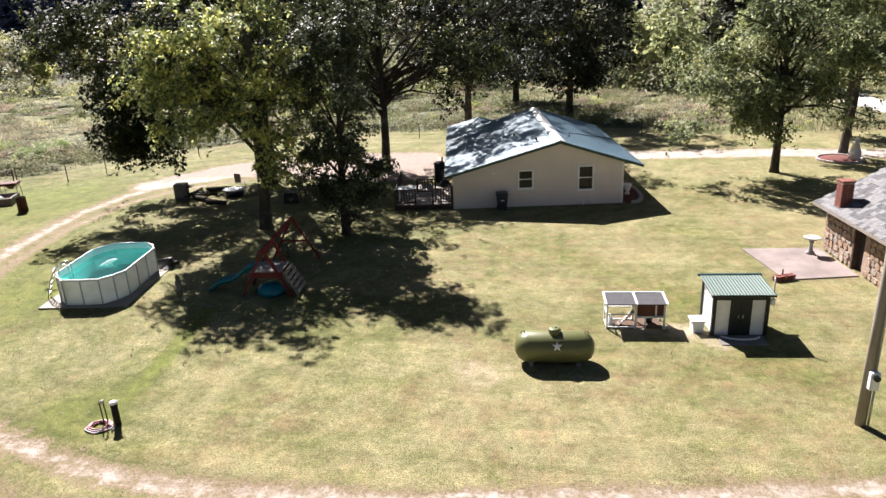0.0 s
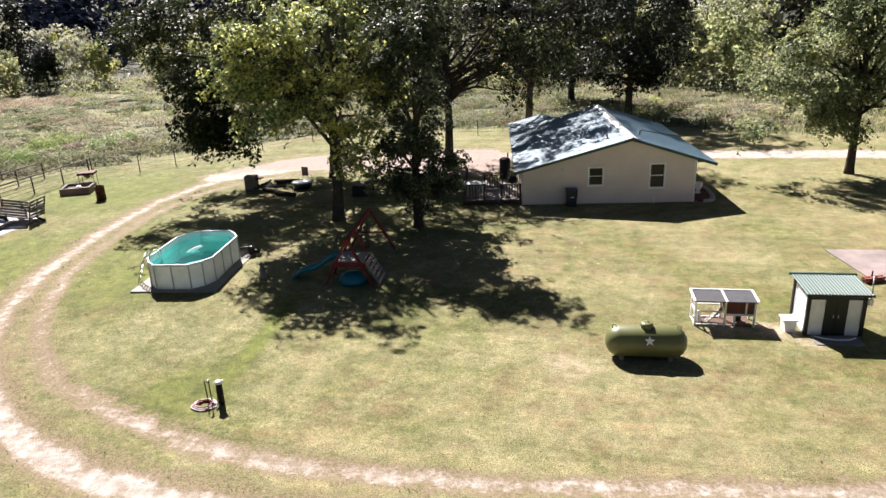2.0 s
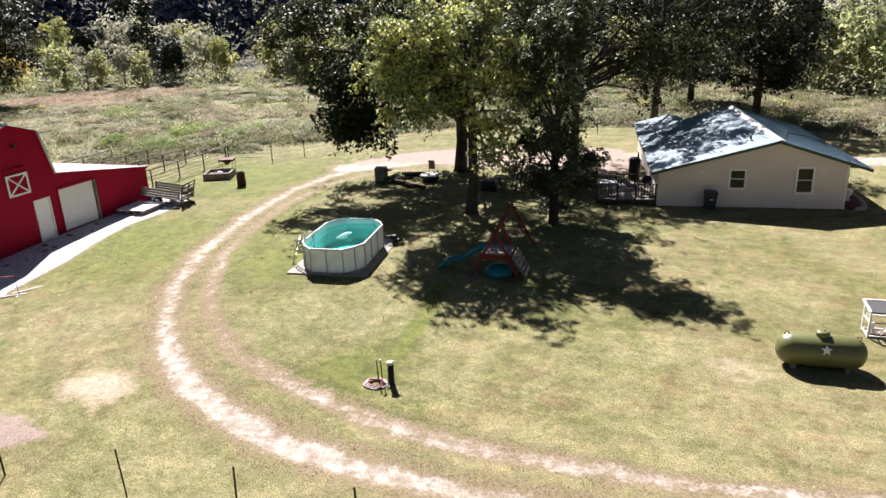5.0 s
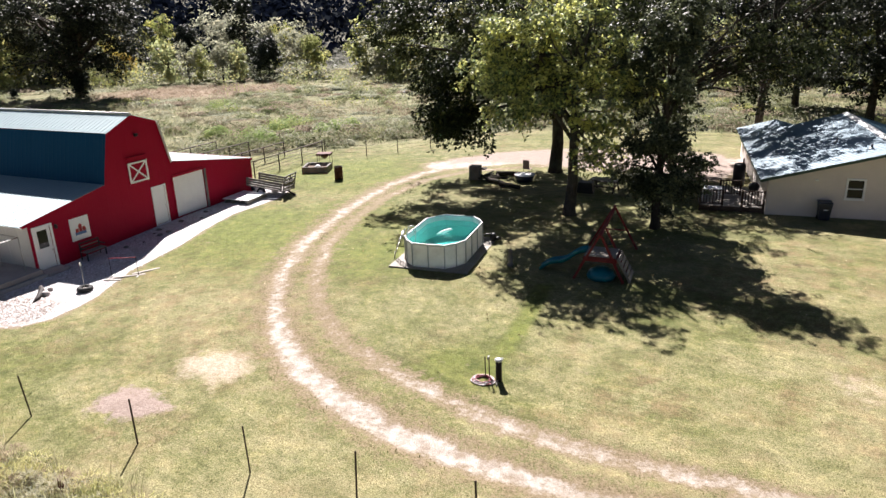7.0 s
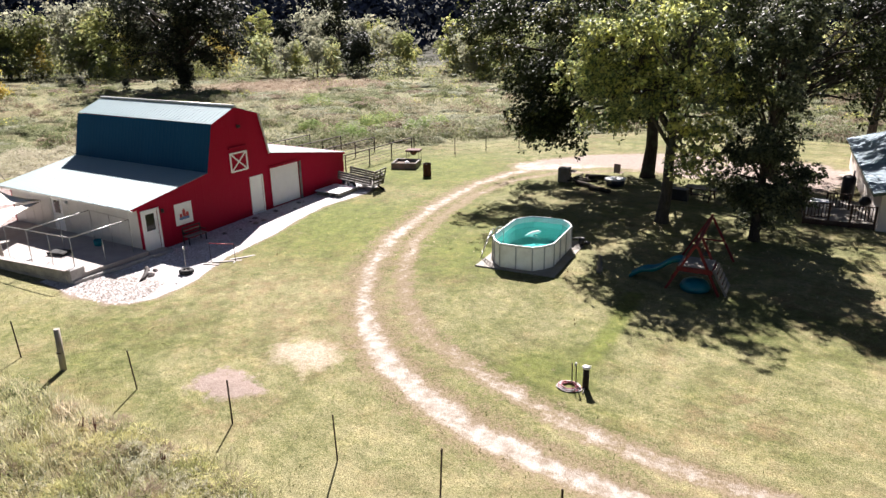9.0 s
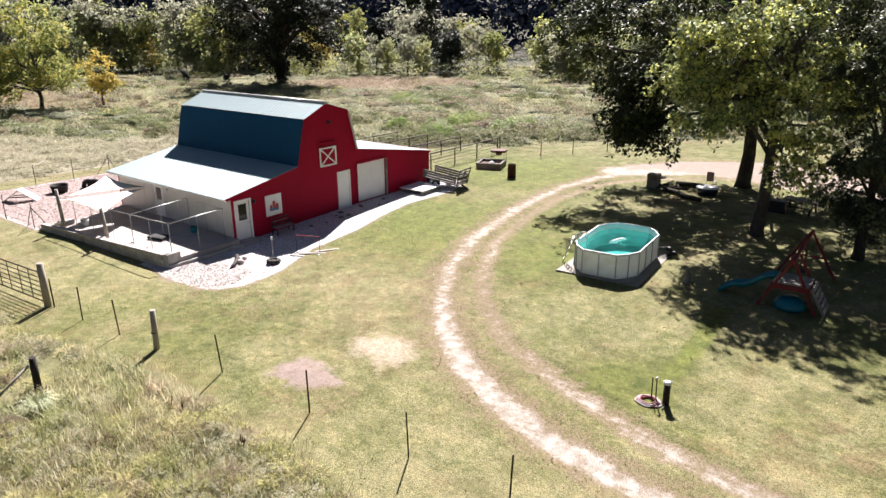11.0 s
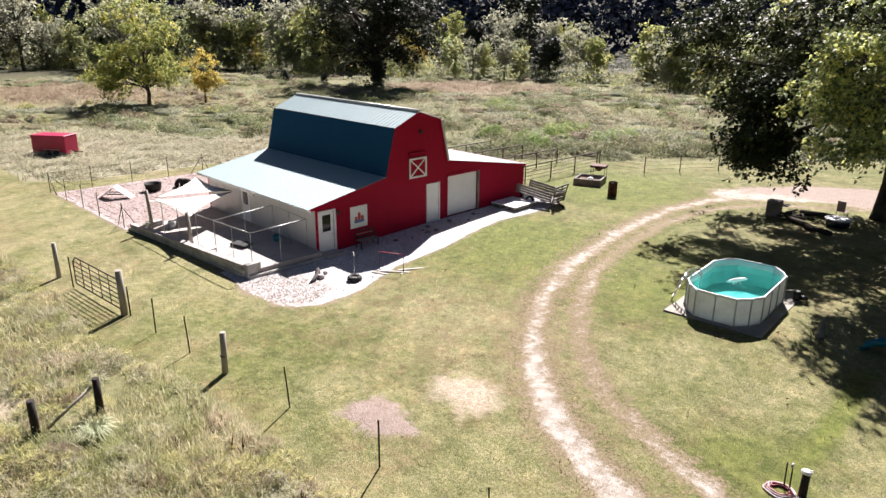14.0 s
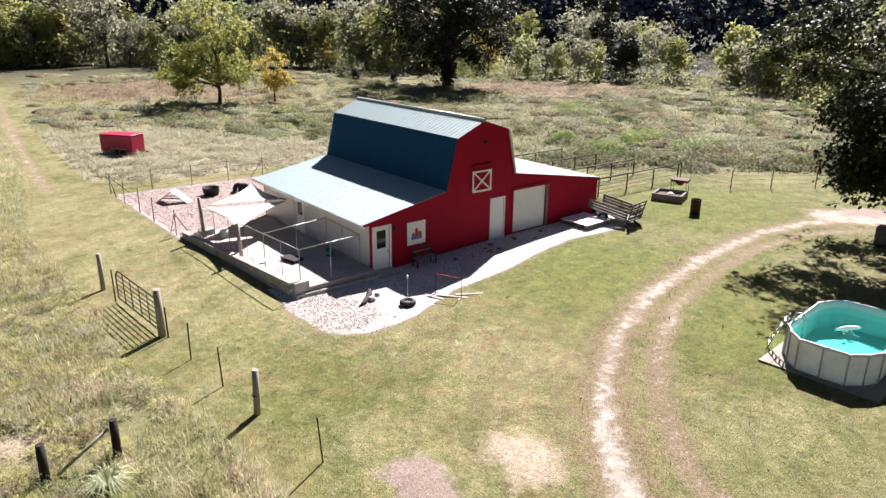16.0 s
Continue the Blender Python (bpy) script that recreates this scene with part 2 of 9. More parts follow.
    col = n.mix(n.ramp(pk, [(0.30, 0.0), (0.58, 1.0)]), col, n.mix(n.ramp(n.math("ADD", n.math("MULTIPLY", fine, 0.6), n.math("MULTIPLY", mid, 0.4)), [(0.35, 0.0), (0.65, 1.0)]), (0.205, 0.150, 0.122), (0.33, 0.265, 0.230)))
    vor = n.add("ShaderNodeTexVoronoi")
    n.put(vor.inputs["Vector"], p)
    vor.inputs["Scale"].default_value = 9.0
    stone = n.mix(n.ramp(n.math("MULTIPLY", vor.outputs["Distance"], 1.3), [(0.25, 1.0), (0.75, 0.0)]), (0.54, 0.52, 0.53), (0.82, 0.81, 0.84))
    stone = n.mix(n.ramp(n.noise(p, 0.8, 3), [(0.4, 0.0), (0.65, 0.25)]), stone, (0.40, 0.33, 0.30))
    stone = n.mix(n.math("MULTIPLY", n.attr("yard"), 0.75), stone, n.mix(n.ramp(fine, [(0.4, 0.0), (0.6, 1.0)]), (0.17, 0.115, 0.10), (0.31, 0.235, 0.21)))
    stone = n.mix(n.math("MULTIPLY", n.attr("coarse"), n.ramp(n.noise(p, 3.2, 6, 0.75), [(0.36, 0.15), (0.52, 0.95)])), stone, n.mix(fine, (0.15, 0.11, 0.085), (0.30, 0.24, 0.20)))
    gv = n.math("ADD", n.attr("gravel"), n.math("MULTIPLY", n.math("SUBTRACT", mid, 0.5), 0.35))
    stone = n.mix(n.ramp(n.noise(p, 0.45, 6, 0.7), [(0.50, 0.0), (0.64, 0.25)]), stone, n.mix(fine, (0.20, 0.155, 0.12), (0.34, 0.28, 0.235)))
    rim = n.math("ADD", n.attr("gravel"), n.math("MULTIPLY", n.math("SUBTRACT", n.noise(p, 1.1, 5, 0.65), 0.5), 0.9))
    col = n.mix(n.ramp(rim, [(0.10, 0.0), (0.40, 0.85)]), col, n.mix(fine, (0.135, 0.10, 0.068), (0.29, 0.225, 0.175)))
    gmask = n.ramp(gv, [(0.42, 0.0), (0.55, 1.0)])
    col = n.mix(gmask, col, stone)
    h = n.math("ADD", n.math("MULTIPLY", blade, 0.6), n.math("MULTIPLY", fine, 0.9))
    return n.done(n.bsdf(col, 0.9, 0, n.bump(h, 0.8, 0.05), 0.18))


M = dict(
    ground=ground_material(),
    red=sheet_metal("red_siding", (0.34, 0.004, 0.028), 0.55, 0.15, 0, 0.12),
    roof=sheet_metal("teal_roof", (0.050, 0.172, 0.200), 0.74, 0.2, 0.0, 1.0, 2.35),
    # darker copy of the roof metal; the steep slopes' shade is in its colour
    roof_steep_shaded=sheet_metal("shaded_steep_roof", (0.006, 0.062, 0.138), 0.6, 0.15, 0, 0.1),
    house_roof=sheet_metal("blue_house_roof", (0.060, 0.150, 0.210), 0.64, 0.3, 0.0, 1.0, 1.62),
    galv=sheet_metal("galvanized", (0.55, 0.56, 0.55), 0.42, 0.3, 0.35, 0.5),
    siding=plain("beige_siding", (0.76, 0.68, 0.63), 0.65, 0, 0.06, 1.0, 0.05),
    white=plain("white_paint", (0.88, 0.88, 0.87), 0.55, 0, 0.06, 2.5, 0.06, dirt=(0.6, 0.58, 0.53)),
    door_white=plain("clean_white_door", (0.92, 0.92, 0.92), 0.45, 0, 0.04, 2.0, 0.04),
    trim_green=plain("dark_green_trim", (0.02, 0.06, 0.05), 0.5, 0, 0.15, 3),
    black=plain("black_plastic", (0.014, 0.014, 0.016), 0.5, 0, 0.2, 5),
    navy=plain("navy_plastic", (0.012, 0.02, 0.045), 0.4, 0, 0.2, 5),
    iron=plain("dark_rusty_steel", (0.055, 0.035, 0.027), 0.75, 0.3, 0.3, 8),
    rust=plain("rusty_drum", (0.10, 0.028, 0.020), 0.8, 0.2, 0.35, 4, dirt=(0.05, 0.02, 0.015)),
    concrete=plain("concrete", (0.42, 0.375, 0.355), 0.9, 0, 0.15, 1.2, 0.5, dirt=(0.33, 0.27, 0.245)),
    pink_slab=plain("pink_concrete", (0.245, 0.198, 0.182), 0.85, 0, 0.25, 0.9, 0.3, dirt=(0.165, 0.125, 0.115)),
    wall_block=plain("grey_wall_block", (0.46, 0.44, 0.42), 0.95, 0, 0.3, 1.5, 0.6, dirt=(0.26, 0.245, 0.23)),
    block=plain("weathered_block", (0.25, 0.23, 0.21), 0.95, 0, 0.3, 1.5, 0.6, dirt=(0.12, 0.11, 0.10)),
    olive=plain("olive_paint", (0.135, 0.145, 0.055), 0.36, 0, 0.1, 1.5, 0.05),
    pool_cap=plain("pool_cap", (0.62, 0.65, 0.68), 0.4, 0, 0.1, 4, 0.05),
    pool_rail=plain("pool_rail", (0.42, 0.45, 0.49), 0.4, 0, 0.1, 4, 0.05),
    teal_plastic=plain("teal_plastic", (0.0, 0.185, 0.235), 0.3, 0, 0.15, 3),
    red_wood=wood("red_stained_wood", (0.25, 0.026, 0.024), 0.08),
    grey_wood=wood("weathered_wood", (0.32, 0.28, 0.23), 0.6),
    brown_wood=wood("brown_wood", (0.075, 0.042, 0.03), 0.12),
    dark_wood=wood("creosote_post", (0.022, 0.014, 0.012), 0.05),
    post_wood=wood("fence_post_wood", (0.40, 0.35, 0.30), 0.5),
    red_board=wood("red_brown_board", (0.17, 0.055, 0.035), 0.1),
    sail=plain("shade_cloth", (0.80, 0.74, 0.64), 0.85, 0, 0.05, 2, 0.1),
    tyre=plain("tyre_rubber", (0.018, 0.018, 0.018), 0.85, 0, 0.3, 8),
    glass=None, water=None,
    shingle=plain("grey_shingle", (0.095, 0.094, 0.10), 0.9, 0, 0.3, 6, 0.5, dirt=(0.15, 0.148, 0.15)),
    mortar=plain("mortar", (0.36, 0.27, 0.20), 0.95, 0, 0.2, 6, 0.5),
    brick=plain("red_brick", (0.23, 0.075, 0.055), 0.9, 0, 0.3, 9, 0.5),
    bark1=bark("bark_grey", (0.105, 0.09, 0.08)),
    bark2=bark("bark_dark", (0.075, 0.062, 0.052)),
    red_trailer=plain("red_trailer_paint", (0.40, 0.006, 0.058), 0.45, 0, 0.1, 2, 0.05),
    hose=plain("garden_hose", (0.28, 0.05, 0.07), 0.5, 0, 0.3, 6),
    mulch=plain("red_mulch", (0.16, 0.045, 0.035), 0.95, 0, 0.4, 9, 0.6),
    steel=plain("galvanized_pipe", (0.42, 0.42, 0.41), 0.4, 0.6, 0.12, 5),
    logo_red=plain("sign_red", (0.50, 0.05, 0.05), 0.5, 0, 0.1),
    logo_blue=plain("sign_blue", (0.10, 0.20, 0.42), 0.5, 0, 0.1),
    shed_white=plain("shed_white_steel", (0.88, 0.90, 0.92), 0.5, 0, 0.08, 3, 0.05, dirt=(0.7, 0.71, 0.71)),
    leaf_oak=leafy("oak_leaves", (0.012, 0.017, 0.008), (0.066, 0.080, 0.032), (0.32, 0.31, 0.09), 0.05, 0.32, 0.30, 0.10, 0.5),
    leaf_maple=leafy("maple_leaves", (0.095, 0.130, 0.060), (0.350, 0.405, 0.190), (0.72, 0.72, 0.24), 0.26, 0.55, 0.55, 0.28, 0.5),
    leaf_dark=leafy("dark_leaves", (0.022, 0.030, 0.016), (0.135, 0.155, 0.085), (0.24, 0.25, 0.12), 0.08, 0.34, 0.5, 0.22, 0.5),
    leaf_mid=leafy("green_leaves", (0.060, 0.084, 0.038), (0.255, 0.300, 0.150), (0.42, 0.44, 0.20), 0.20, 0.5, 0.35, 0.2, 0.5),
    leaf_yellow=leafy("yellowing_leaves", (0.17, 0.21, 0.060), (0.44, 0.47, 0.16), (0.62, 0.53, 0.15), 0.16, 0.5, 0.35, 0.1),
    # grey, woodland and light greens are lightened, distance haze being in their colour
    leaf_grey=leafy("grey_green_leaves", (0.265, 0.275, 0.200), (0.355, 0.360, 0.265), (0.40, 0.37, 0.26), 0.16, 0.64, 0.3, 0.03),
    leaf_wood=leafy("hazed_woodland_leaves", (0.225, 0.265, 0.130), (0.355, 0.385, 0.200), (0.50, 0.46, 0.20), 0.20, 0.64, 0.12, 0.03),
    leaf_gold=leafy("golden_leaves", (0.34, 0.28, 0.06), (0.60, 0.48, 0.12), (0.66, 0.50, 0.14), 0.2, 0.5, 0.4, 0.1),
    leaf_shrub=leafy("shrub_leaves", (0.155, 0.225, 0.075), (0.300, 0.385, 0.145), (0.42, 0.46, 0.18), 0.16, 0.5, 0.6, 0.05),
    leaf_lime=leafy("light_green_leaves", (0.235, 0.265, 0.095), (0.36, 0.385, 0.17), (0.50, 0.46, 0.17), 0.18, 0.62, 0.15, 0.03),
    # near-black leaves, the shade inside backlit crowns put into their colour
    leaf_shade=leafy("shaded_crown_leaves", (0.010, 0.014, 0.010), (0.050, 0.058, 0.036), (0.10, 0.10, 0.05), 0.06, 0.24, 0.35, 0.08, 0.5),
    leaf_cedar=leafy("cedar_needles", (0.012, 0.017, 0.012), (0.050, 0.062, 0.040), (0.09, 0.10, 0.06), 0.10, 0.15, 0.5, 0.2),
    meadow=grass_blades("meadow_grass", (0.150, 0.172, 0.085), (0.27, 0.28, 0.17), (0.30, 0.25, 0.18)),
    weed_green=leafy("meadow_weeds", (0.105, 0.130, 0.058), (0.225, 0.255, 0.130), (0.32, 0.32, 0.17), 0.16, 0.4, 0.3, 0.0),
    weed_grey=leafy("grey_weeds", (0.175, 0.190, 0.120), (0.315, 0.325, 0.225), (0.38, 0.34, 0.24), 0.16, 0.4, 0.3, 0.0),
    trailer_wood=wood("weathered_trailer_wood", (0.125, 0.11, 0.095), 0.3),
    # blue-black, with the slopes' shade and distance haze painted in
    leaf_far=leafy("hazy_shaded_leaves", (0.004, 0.006, 0.014), (0.010, 0.014, 0.022), (0.026, 0.030, 0.034), 0.10, 0.2, 0.03, 0.0),
    tall=grass_blades("tall_grass", (0.42, 0.41, 0.20), (0.84, 0.75, 0.55), (0.80, 0.66, 0.53), (0.33, 0.36, 0.14)),
    tussock=grass_blades("tussock_grass", (0.31, 0.32, 0.105), (0.68, 0.61, 0.31), (0.76, 0.65, 0.42)),
    straw=grass_blades("straw_grass", (0.25, 0.235, 0.125), (0.42, 0.385, 0.24), (0.44, 0.36, 0.25)),
    russet=grass_blades("russet_grass", (0.20, 0.15, 0.10), (0.38, 0.29, 0.21), (0.36, 0.30, 0.21)),
    pale_grass=grass_blades("pale_green_grass", (0.40, 0.44, 0.27), (0.72, 0.74, 0.55), (0.66, 0.67, 0.48)),
    bleached=grass_blades("bleached_grass", (0.30, 0.29, 0.17), (0.62, 0.585, 0.46), (0.54, 0.485, 0.38)),
    lawn=grass_blades("lawn_blades", (0.085, 0.105, 0.032), (0.25, 0.225, 0.11), (0.30, 0.25, 0.14)),
)


def glass_material():
    n = Nodes("window_glass")
    return n.done(n.bsdf((0.012, 0.014, 0.017), 0.06, 0, None, 0.25))


def vinyl(name, color, stain, glow):
    """Soft pool sheeting that lets some light through."""
    n = Nodes(name)
    p = n.pos()
    blot, fine = n.noise(p, 2.4, 6, 0.7), n.noise(p, 30, 3)
    col = n.mix(n.ramp(blot, [(0.45, 0.0), (0.72, 0.7)]), color, stain)
    d = n.bsdf(col, 0.45, 0, n.bump(fine, 0.1, 0.01), 0.4)
    tr = n.add("ShaderNodeBsdfTranslucent")
    n.put(tr.inputs[0], col)
    m = n.add("ShaderNodeMixShader")
    m.inputs[0].default_value = glow
    n.t.links.new(d, m.inputs[1])
    n.t.links.new(tr.outputs[0], m.inputs[2])
    return n.done(m.outputs[0])


def water_material():
    n = Nodes("pool_water")
    p = n.pos()
    w = n.noise(p, 3.5, 3)
    g = n.add("ShaderNodeBsdfGlossy")
    g.inputs["Roughness"].default_value = 0.04
    t = n.add("ShaderNodeBsdfTransparent")
    n.put(t.inputs[0], (0.11, 0.60, 0.57))
    f = n.add("ShaderNodeFresnel")
    f.inputs[0].default_value = 1.33
    b = n.bump(w, 0.12, 0.05)
    n.t.links.new(b, g.inputs["Normal"])
    m = n.add("ShaderNodeMixShader")
    n.t.links.new(f.outputs[0], m.inputs[0])
    n.t.links.new(t.outputs[0], m.inputs[1])
    n.t.links.new(g.outputs[0], m.inputs[2])
    return n.done(m.outputs[0])


def stone_material():
    n = Nodes("field_stone")
    p = n.pos()
    hue = n.ramp(n.rnd(), [(0.0, (0.30, 0.20, 0.14)), (0.25, (0.42, 0.30, 0.22)), (0.5, (0.48, 0.39, 0.31)), (0.72, (0.33, 0.29, 0.26)), (1.0, (0.46, 0.30, 0.17))])
    g = n.noise(p, 7, 5, 0.7)
    col = n.mix(n.ramp(g, [(0.35, 0.75), (0.6, 0.0)]), hue, (0.12, 0.09, 0.07))
    return n.done(n.bsdf(col, 0.9, 0, n.bump(g, 0.5, 0.03), 0.2))


M["stone"] = stone_material()
M["pool_wall"] = vinyl("pool_wall", (0.90, 0.90, 0.90), (0.68, 0.67, 0.66), 0.26)
M["liner"] = vinyl("pool_liner", (0.74, 0.86, 0.84), (0.58, 0.76, 0.74), 0.16)
M["glass"], M["water"] = glass_material(), water_material()


# ---- building helpers ----
def box(bm, x, y, z, sx, sy, sz, turn=None, bevel=0.0):
    """A box centred at x, y, z; turn is a Matrix applied about its centre."""
    m = Matrix.Translation((x, y, z)) @ (turn.to_4x4() if turn else Matrix()) @ Matrix.Diagonal((sx, sy, sz, 1))
    r = bmesh.ops.create_cube(bm, size=1, matrix=m)
    if bevel:
        es = list({e for v in r["verts"] for e in v.link_edges})
        bmesh.ops.bevel(bm, geom=es, offset=bevel, segments=1, affect="EDGES")
    return bm


def beam(bm, a, b, w, h):
    """A squared bar from a to b."""
    a, b = Vector(a), Vector(b)
    d = b - a
    q = d.to_track_quat("Z", "Y").to_matrix()
    return box(bm, *((a + b) / 2), w, h, d.length, q)


def tube(bm, pts, radii, seg=8, cap=True):
    """A round bar along points, with a radius at each."""
    pts = [Vector(p) for p in pts]
    if not isinstance(radii, (list, tuple)):
        radii = [radii] * len(pts)
    rings, q, old = [], None, None
    for i, p in enumerate(pts):
        d = (pts[min(i + 1, len(pts) - 1)] - pts[max(i - 1, 0)]).normalized()
        q = d.to_track_quat("Z", "Y") if q is None else old.rotation_difference(d) @ q
        old = d
        rings.append([bm.verts.new(p + q @ Vector((math.cos(2 * math.pi * k / seg) * radii[i], math.sin(2 * math.pi * k / seg) * radii[i], 0))) for k in range(seg)])
    for a, b in zip(rings, rings[1:]):
        for k in range(seg):
            f = bm.faces.new((a[k], a[(k + 1) % seg], b[(k + 1) % seg], b[k]))
            f.smooth = seg > 5
    if cap:
        bm.faces.new(rings[0][::-1])
        bm.faces.new(rings[-1])
    return bm


def lathe(bm, x, y, profile, seg=24):
    """A turned body: (radius, height) pairs about a vertical axis at x, y."""
    rings = [[bm.verts.new((x + r * math.cos(2 * math.pi * k / seg), y + r * math.sin(2 * math.pi * k / seg), z)) for k in range(seg)] for r, z in profile]
    for a, b in zip(rings, rings[1:]):
        for k in range(seg):
            bm.faces.new((a[k], a[(k + 1) % seg], b[(k + 1) % seg], b[k])).smooth = True
    bm.faces.new(rings[0][::-1])
    bm.faces.new(rings[-1])
    return bm


def prism(bm, outline, axis_from, axis_to):
    """Extrudes an outline of 3D points by the vector axis_to - axis_from."""
    d = Vector(axis_to) - Vector(axis_from)
    a = [bm.verts.new(p) for p in outline]
    b = [bm.verts.new(Vector(p) + d) for p in outline]
    n = len(a)
    bm.faces.new(a[::-1])
    bm.faces.new(b)
    for i in range(n):
        bm.faces.new((a[i], a[(i + 1) % n], b[(i + 1) % n], b[i]))
    return bm


def mesh_of(bm, name, material):
    bmesh.ops.recalc_face_normals(bm, faces=bm.faces)
    me = bpy.data.meshes.new(name)
    bm.to_mesh(me)
    bm.free()
    me.materials.append(material)
    return me


def part(name, bm, material, parent, label=""):
    ob = new(name, mesh_of(bm, name, material))
    ob.parent = parent
    return tagged(ob, label) if label else ob


def piece(name, mesh, parent, m):
    """One more object on a shared mesh."""
    ob = new(name, mesh)
    ob.parent = parent
    ob.matrix_local = m
    return ob


def thing(name, x, y, z, rz=0, label="", category="", group="", kind=""):
    ob = new(name)
    ob.empty_display_size = 0.2
    ob.matrix_world = pose(x, y, z, 0, 0, rz)
    return tagged(ob, label, category, group, kind)


def B():
    return bmesh.new()


def fast_mesh(name, verts, faces, material):
    """A mesh from numpy arrays: verts (n, 3), faces (m, k) all with k corners."""
    verts, faces = np.asarray(verts, np.float32), np.asarray(faces, np.int32)
    me = bpy.data.meshes.new(name)
    k = faces.shape[1]
    me.vertices.add(len(verts))
    me.vertices.foreach_set("co", verts.ravel())
    me.loops.add(faces.size)
    me.loops.foreach_set("vertex_index", faces.ravel())
    me.polygons.add(len(faces))
    me.polygons.foreach_set("loop_start", np.arange(0, faces.size, k, dtype=np.int32))
    me.update(calc_edges=True)
    me.validate()
    me.materials.append(material)
    return me


# ---- ground: one sheet, nearly level, with a hollow by the barn and a rise at the pool ----
def hill(x, y, a, cx, cy, s):
    return a * np.exp(-((x - cx) ** 2 + (y - cy) ** 2) / (2 * s * s))


def ground_z(x, y):
    x, y = np.asarray(x, float), np.asarray(y, float)
    z = hill(x, y, -0.36, -34.5, 17, 5) + hill(x, y, 0.28, -17.5, 27, 6) + hill(x, y, 0.2, -27, 4, 4)
    r = np.hypot(x + 10, y - 10)
    z = z + 42 * np.clip((r - 210) / 260, 0, 1) ** 1.3
    return z


def gz(x, y):
    return float(ground_z(x, y))


def near_line(x, y, pts):
    """Distance of grid points from a polyline."""
    best = np.full(x.shape, 1e9)
    for (ax, ay), (bx, by) in zip(pts, pts[1:]):
        dx, dy = bx - ax, by - ay
        t = np.clip(((x - ax) * dx + (y - ay) * dy) / (dx * dx + dy * dy), 0, 1)
        best = np.minimum(best, np.hypot(x - ax - t * dx, y - ay - t * dy))
    return best


def inside(x, y, poly):
    c = np.zeros(x.shape, bool)
    for (ax, ay), (bx, by) in zip(poly, poly[1:] + poly[:1]):
        hit = (ay > y) != (by > y)
        c ^= hit & (x < (bx - ax) * (y - ay) / (by - ay + 1e-12) + ax)
    return c


def soft_area(x, y, poly, w):
    """1 inside an outline, 0 outside, with a ramp of width w across its edge."""
    d = near_line(x, y, poly + poly[:1])
    return np.clip(0.5 + np.where(inside(x, y, poly), d, -d) / w, 0, 1)


RUT_OUT = [(60, 17), (20, 14.6), (8, 13.6), (0, 13.0), (-6, 12.75), (-9, 12.8), (-11.3, 13), (-13.4, 13.3), (-15.4, 14), (-17.8, 15.2), (-20, 16.9), (-22.1, 19.3), (-23.9, 22), (-25.6, 26.1), (-27.1, 32.1), (-27.9, 38.8), (-27.3, 43), (-25.6, 46.8), (-22.3, 49.4), (-17, 51.3), (-9, 52.6)]
RUT_IN = [(60, 18.6), (20, 16.9), (8, 15.75), (1.5, 15.0), (-3, 14.5), (-8, 14.5), (-10.4, 14.75), (-12.7, 15.4), (-15, 16.2), (-17.7, 17.45), (-20.1, 19.5), (-22.4, 22.5), (-24.2, 26.1), (-25.7, 31.2), (-26.4, 36), (-26.2, 41), (-24.5, 44.6), (-21, 47.3), (-17, 49.4), (-9, 50.6)]
BACK_DRIVE = [(-27, 46), (-22.3, 50.0), (-16, 52.3), (-8, 53.4), (2, 53.7), (10, 54.2), (18, 54.3), (25, 53.2), (31, 56), (36, 64)]
TURNING = [(-27.0, 45.8), (-25.1, 48.0), (-19.5, 48.3), (-15.9, 47.4), (-12.0, 46.8), (-7.5, 46.5), (-6, 51), (-8, 56.5), (-17, 56.6), (-21.6, 54.5), (-25, 52.0), (-27.6, 48.4)]
APRON = [(-34.9, 14.0), (-33.85, 13.75), (-32.4, 13.95), (-31.3, 14.0), (-30.55, 14.4), (-30.1, 15.2), (-30.15, 16.6), (-30.4, 17.8), (-30.9, 18.8), (-31.6, 20.6), (-31.9, 24), (-32.6, 26.5), (-33.2, 29.6), (-32.9, 33.3), (-33.5, 35.4), (-36.5, 35.4), (-36.5, 14.0)]
COARSE = [(-34.6, 14.2), (-32.4, 14.1), (-31.2, 14.3), (-30.6, 15.2), (-31.4, 16.6), (-33.4, 16.6), (-34.8, 15.6)]
YARD = [(-57.0, 12.4), (-45.4, 12.9), (-45, 18.8), (-47, 19), (-47, 24), (-56.8, 22.5)]
SAND = [(-21.5, 13.5), (-22.0, 14.5), (-21.4, 15.3), (-20.4, 15.4), (-19.6, 14.9), (-19.3, 14.4), (-19.6, 13.4), (-20.6, 13.6)]
DIRT = [(-22.35, 10.8), (-22.5, 11.5), (-22.4, 12.35), (-21.5, 12.3), (-20.9, 12.15), (-19.95, 11.7), (-20.75, 11.05)]
ROAD = [(46, 50), (38, 62), (34.6, 71), (33.9, 82), (34.8, 92), (39, 112)]
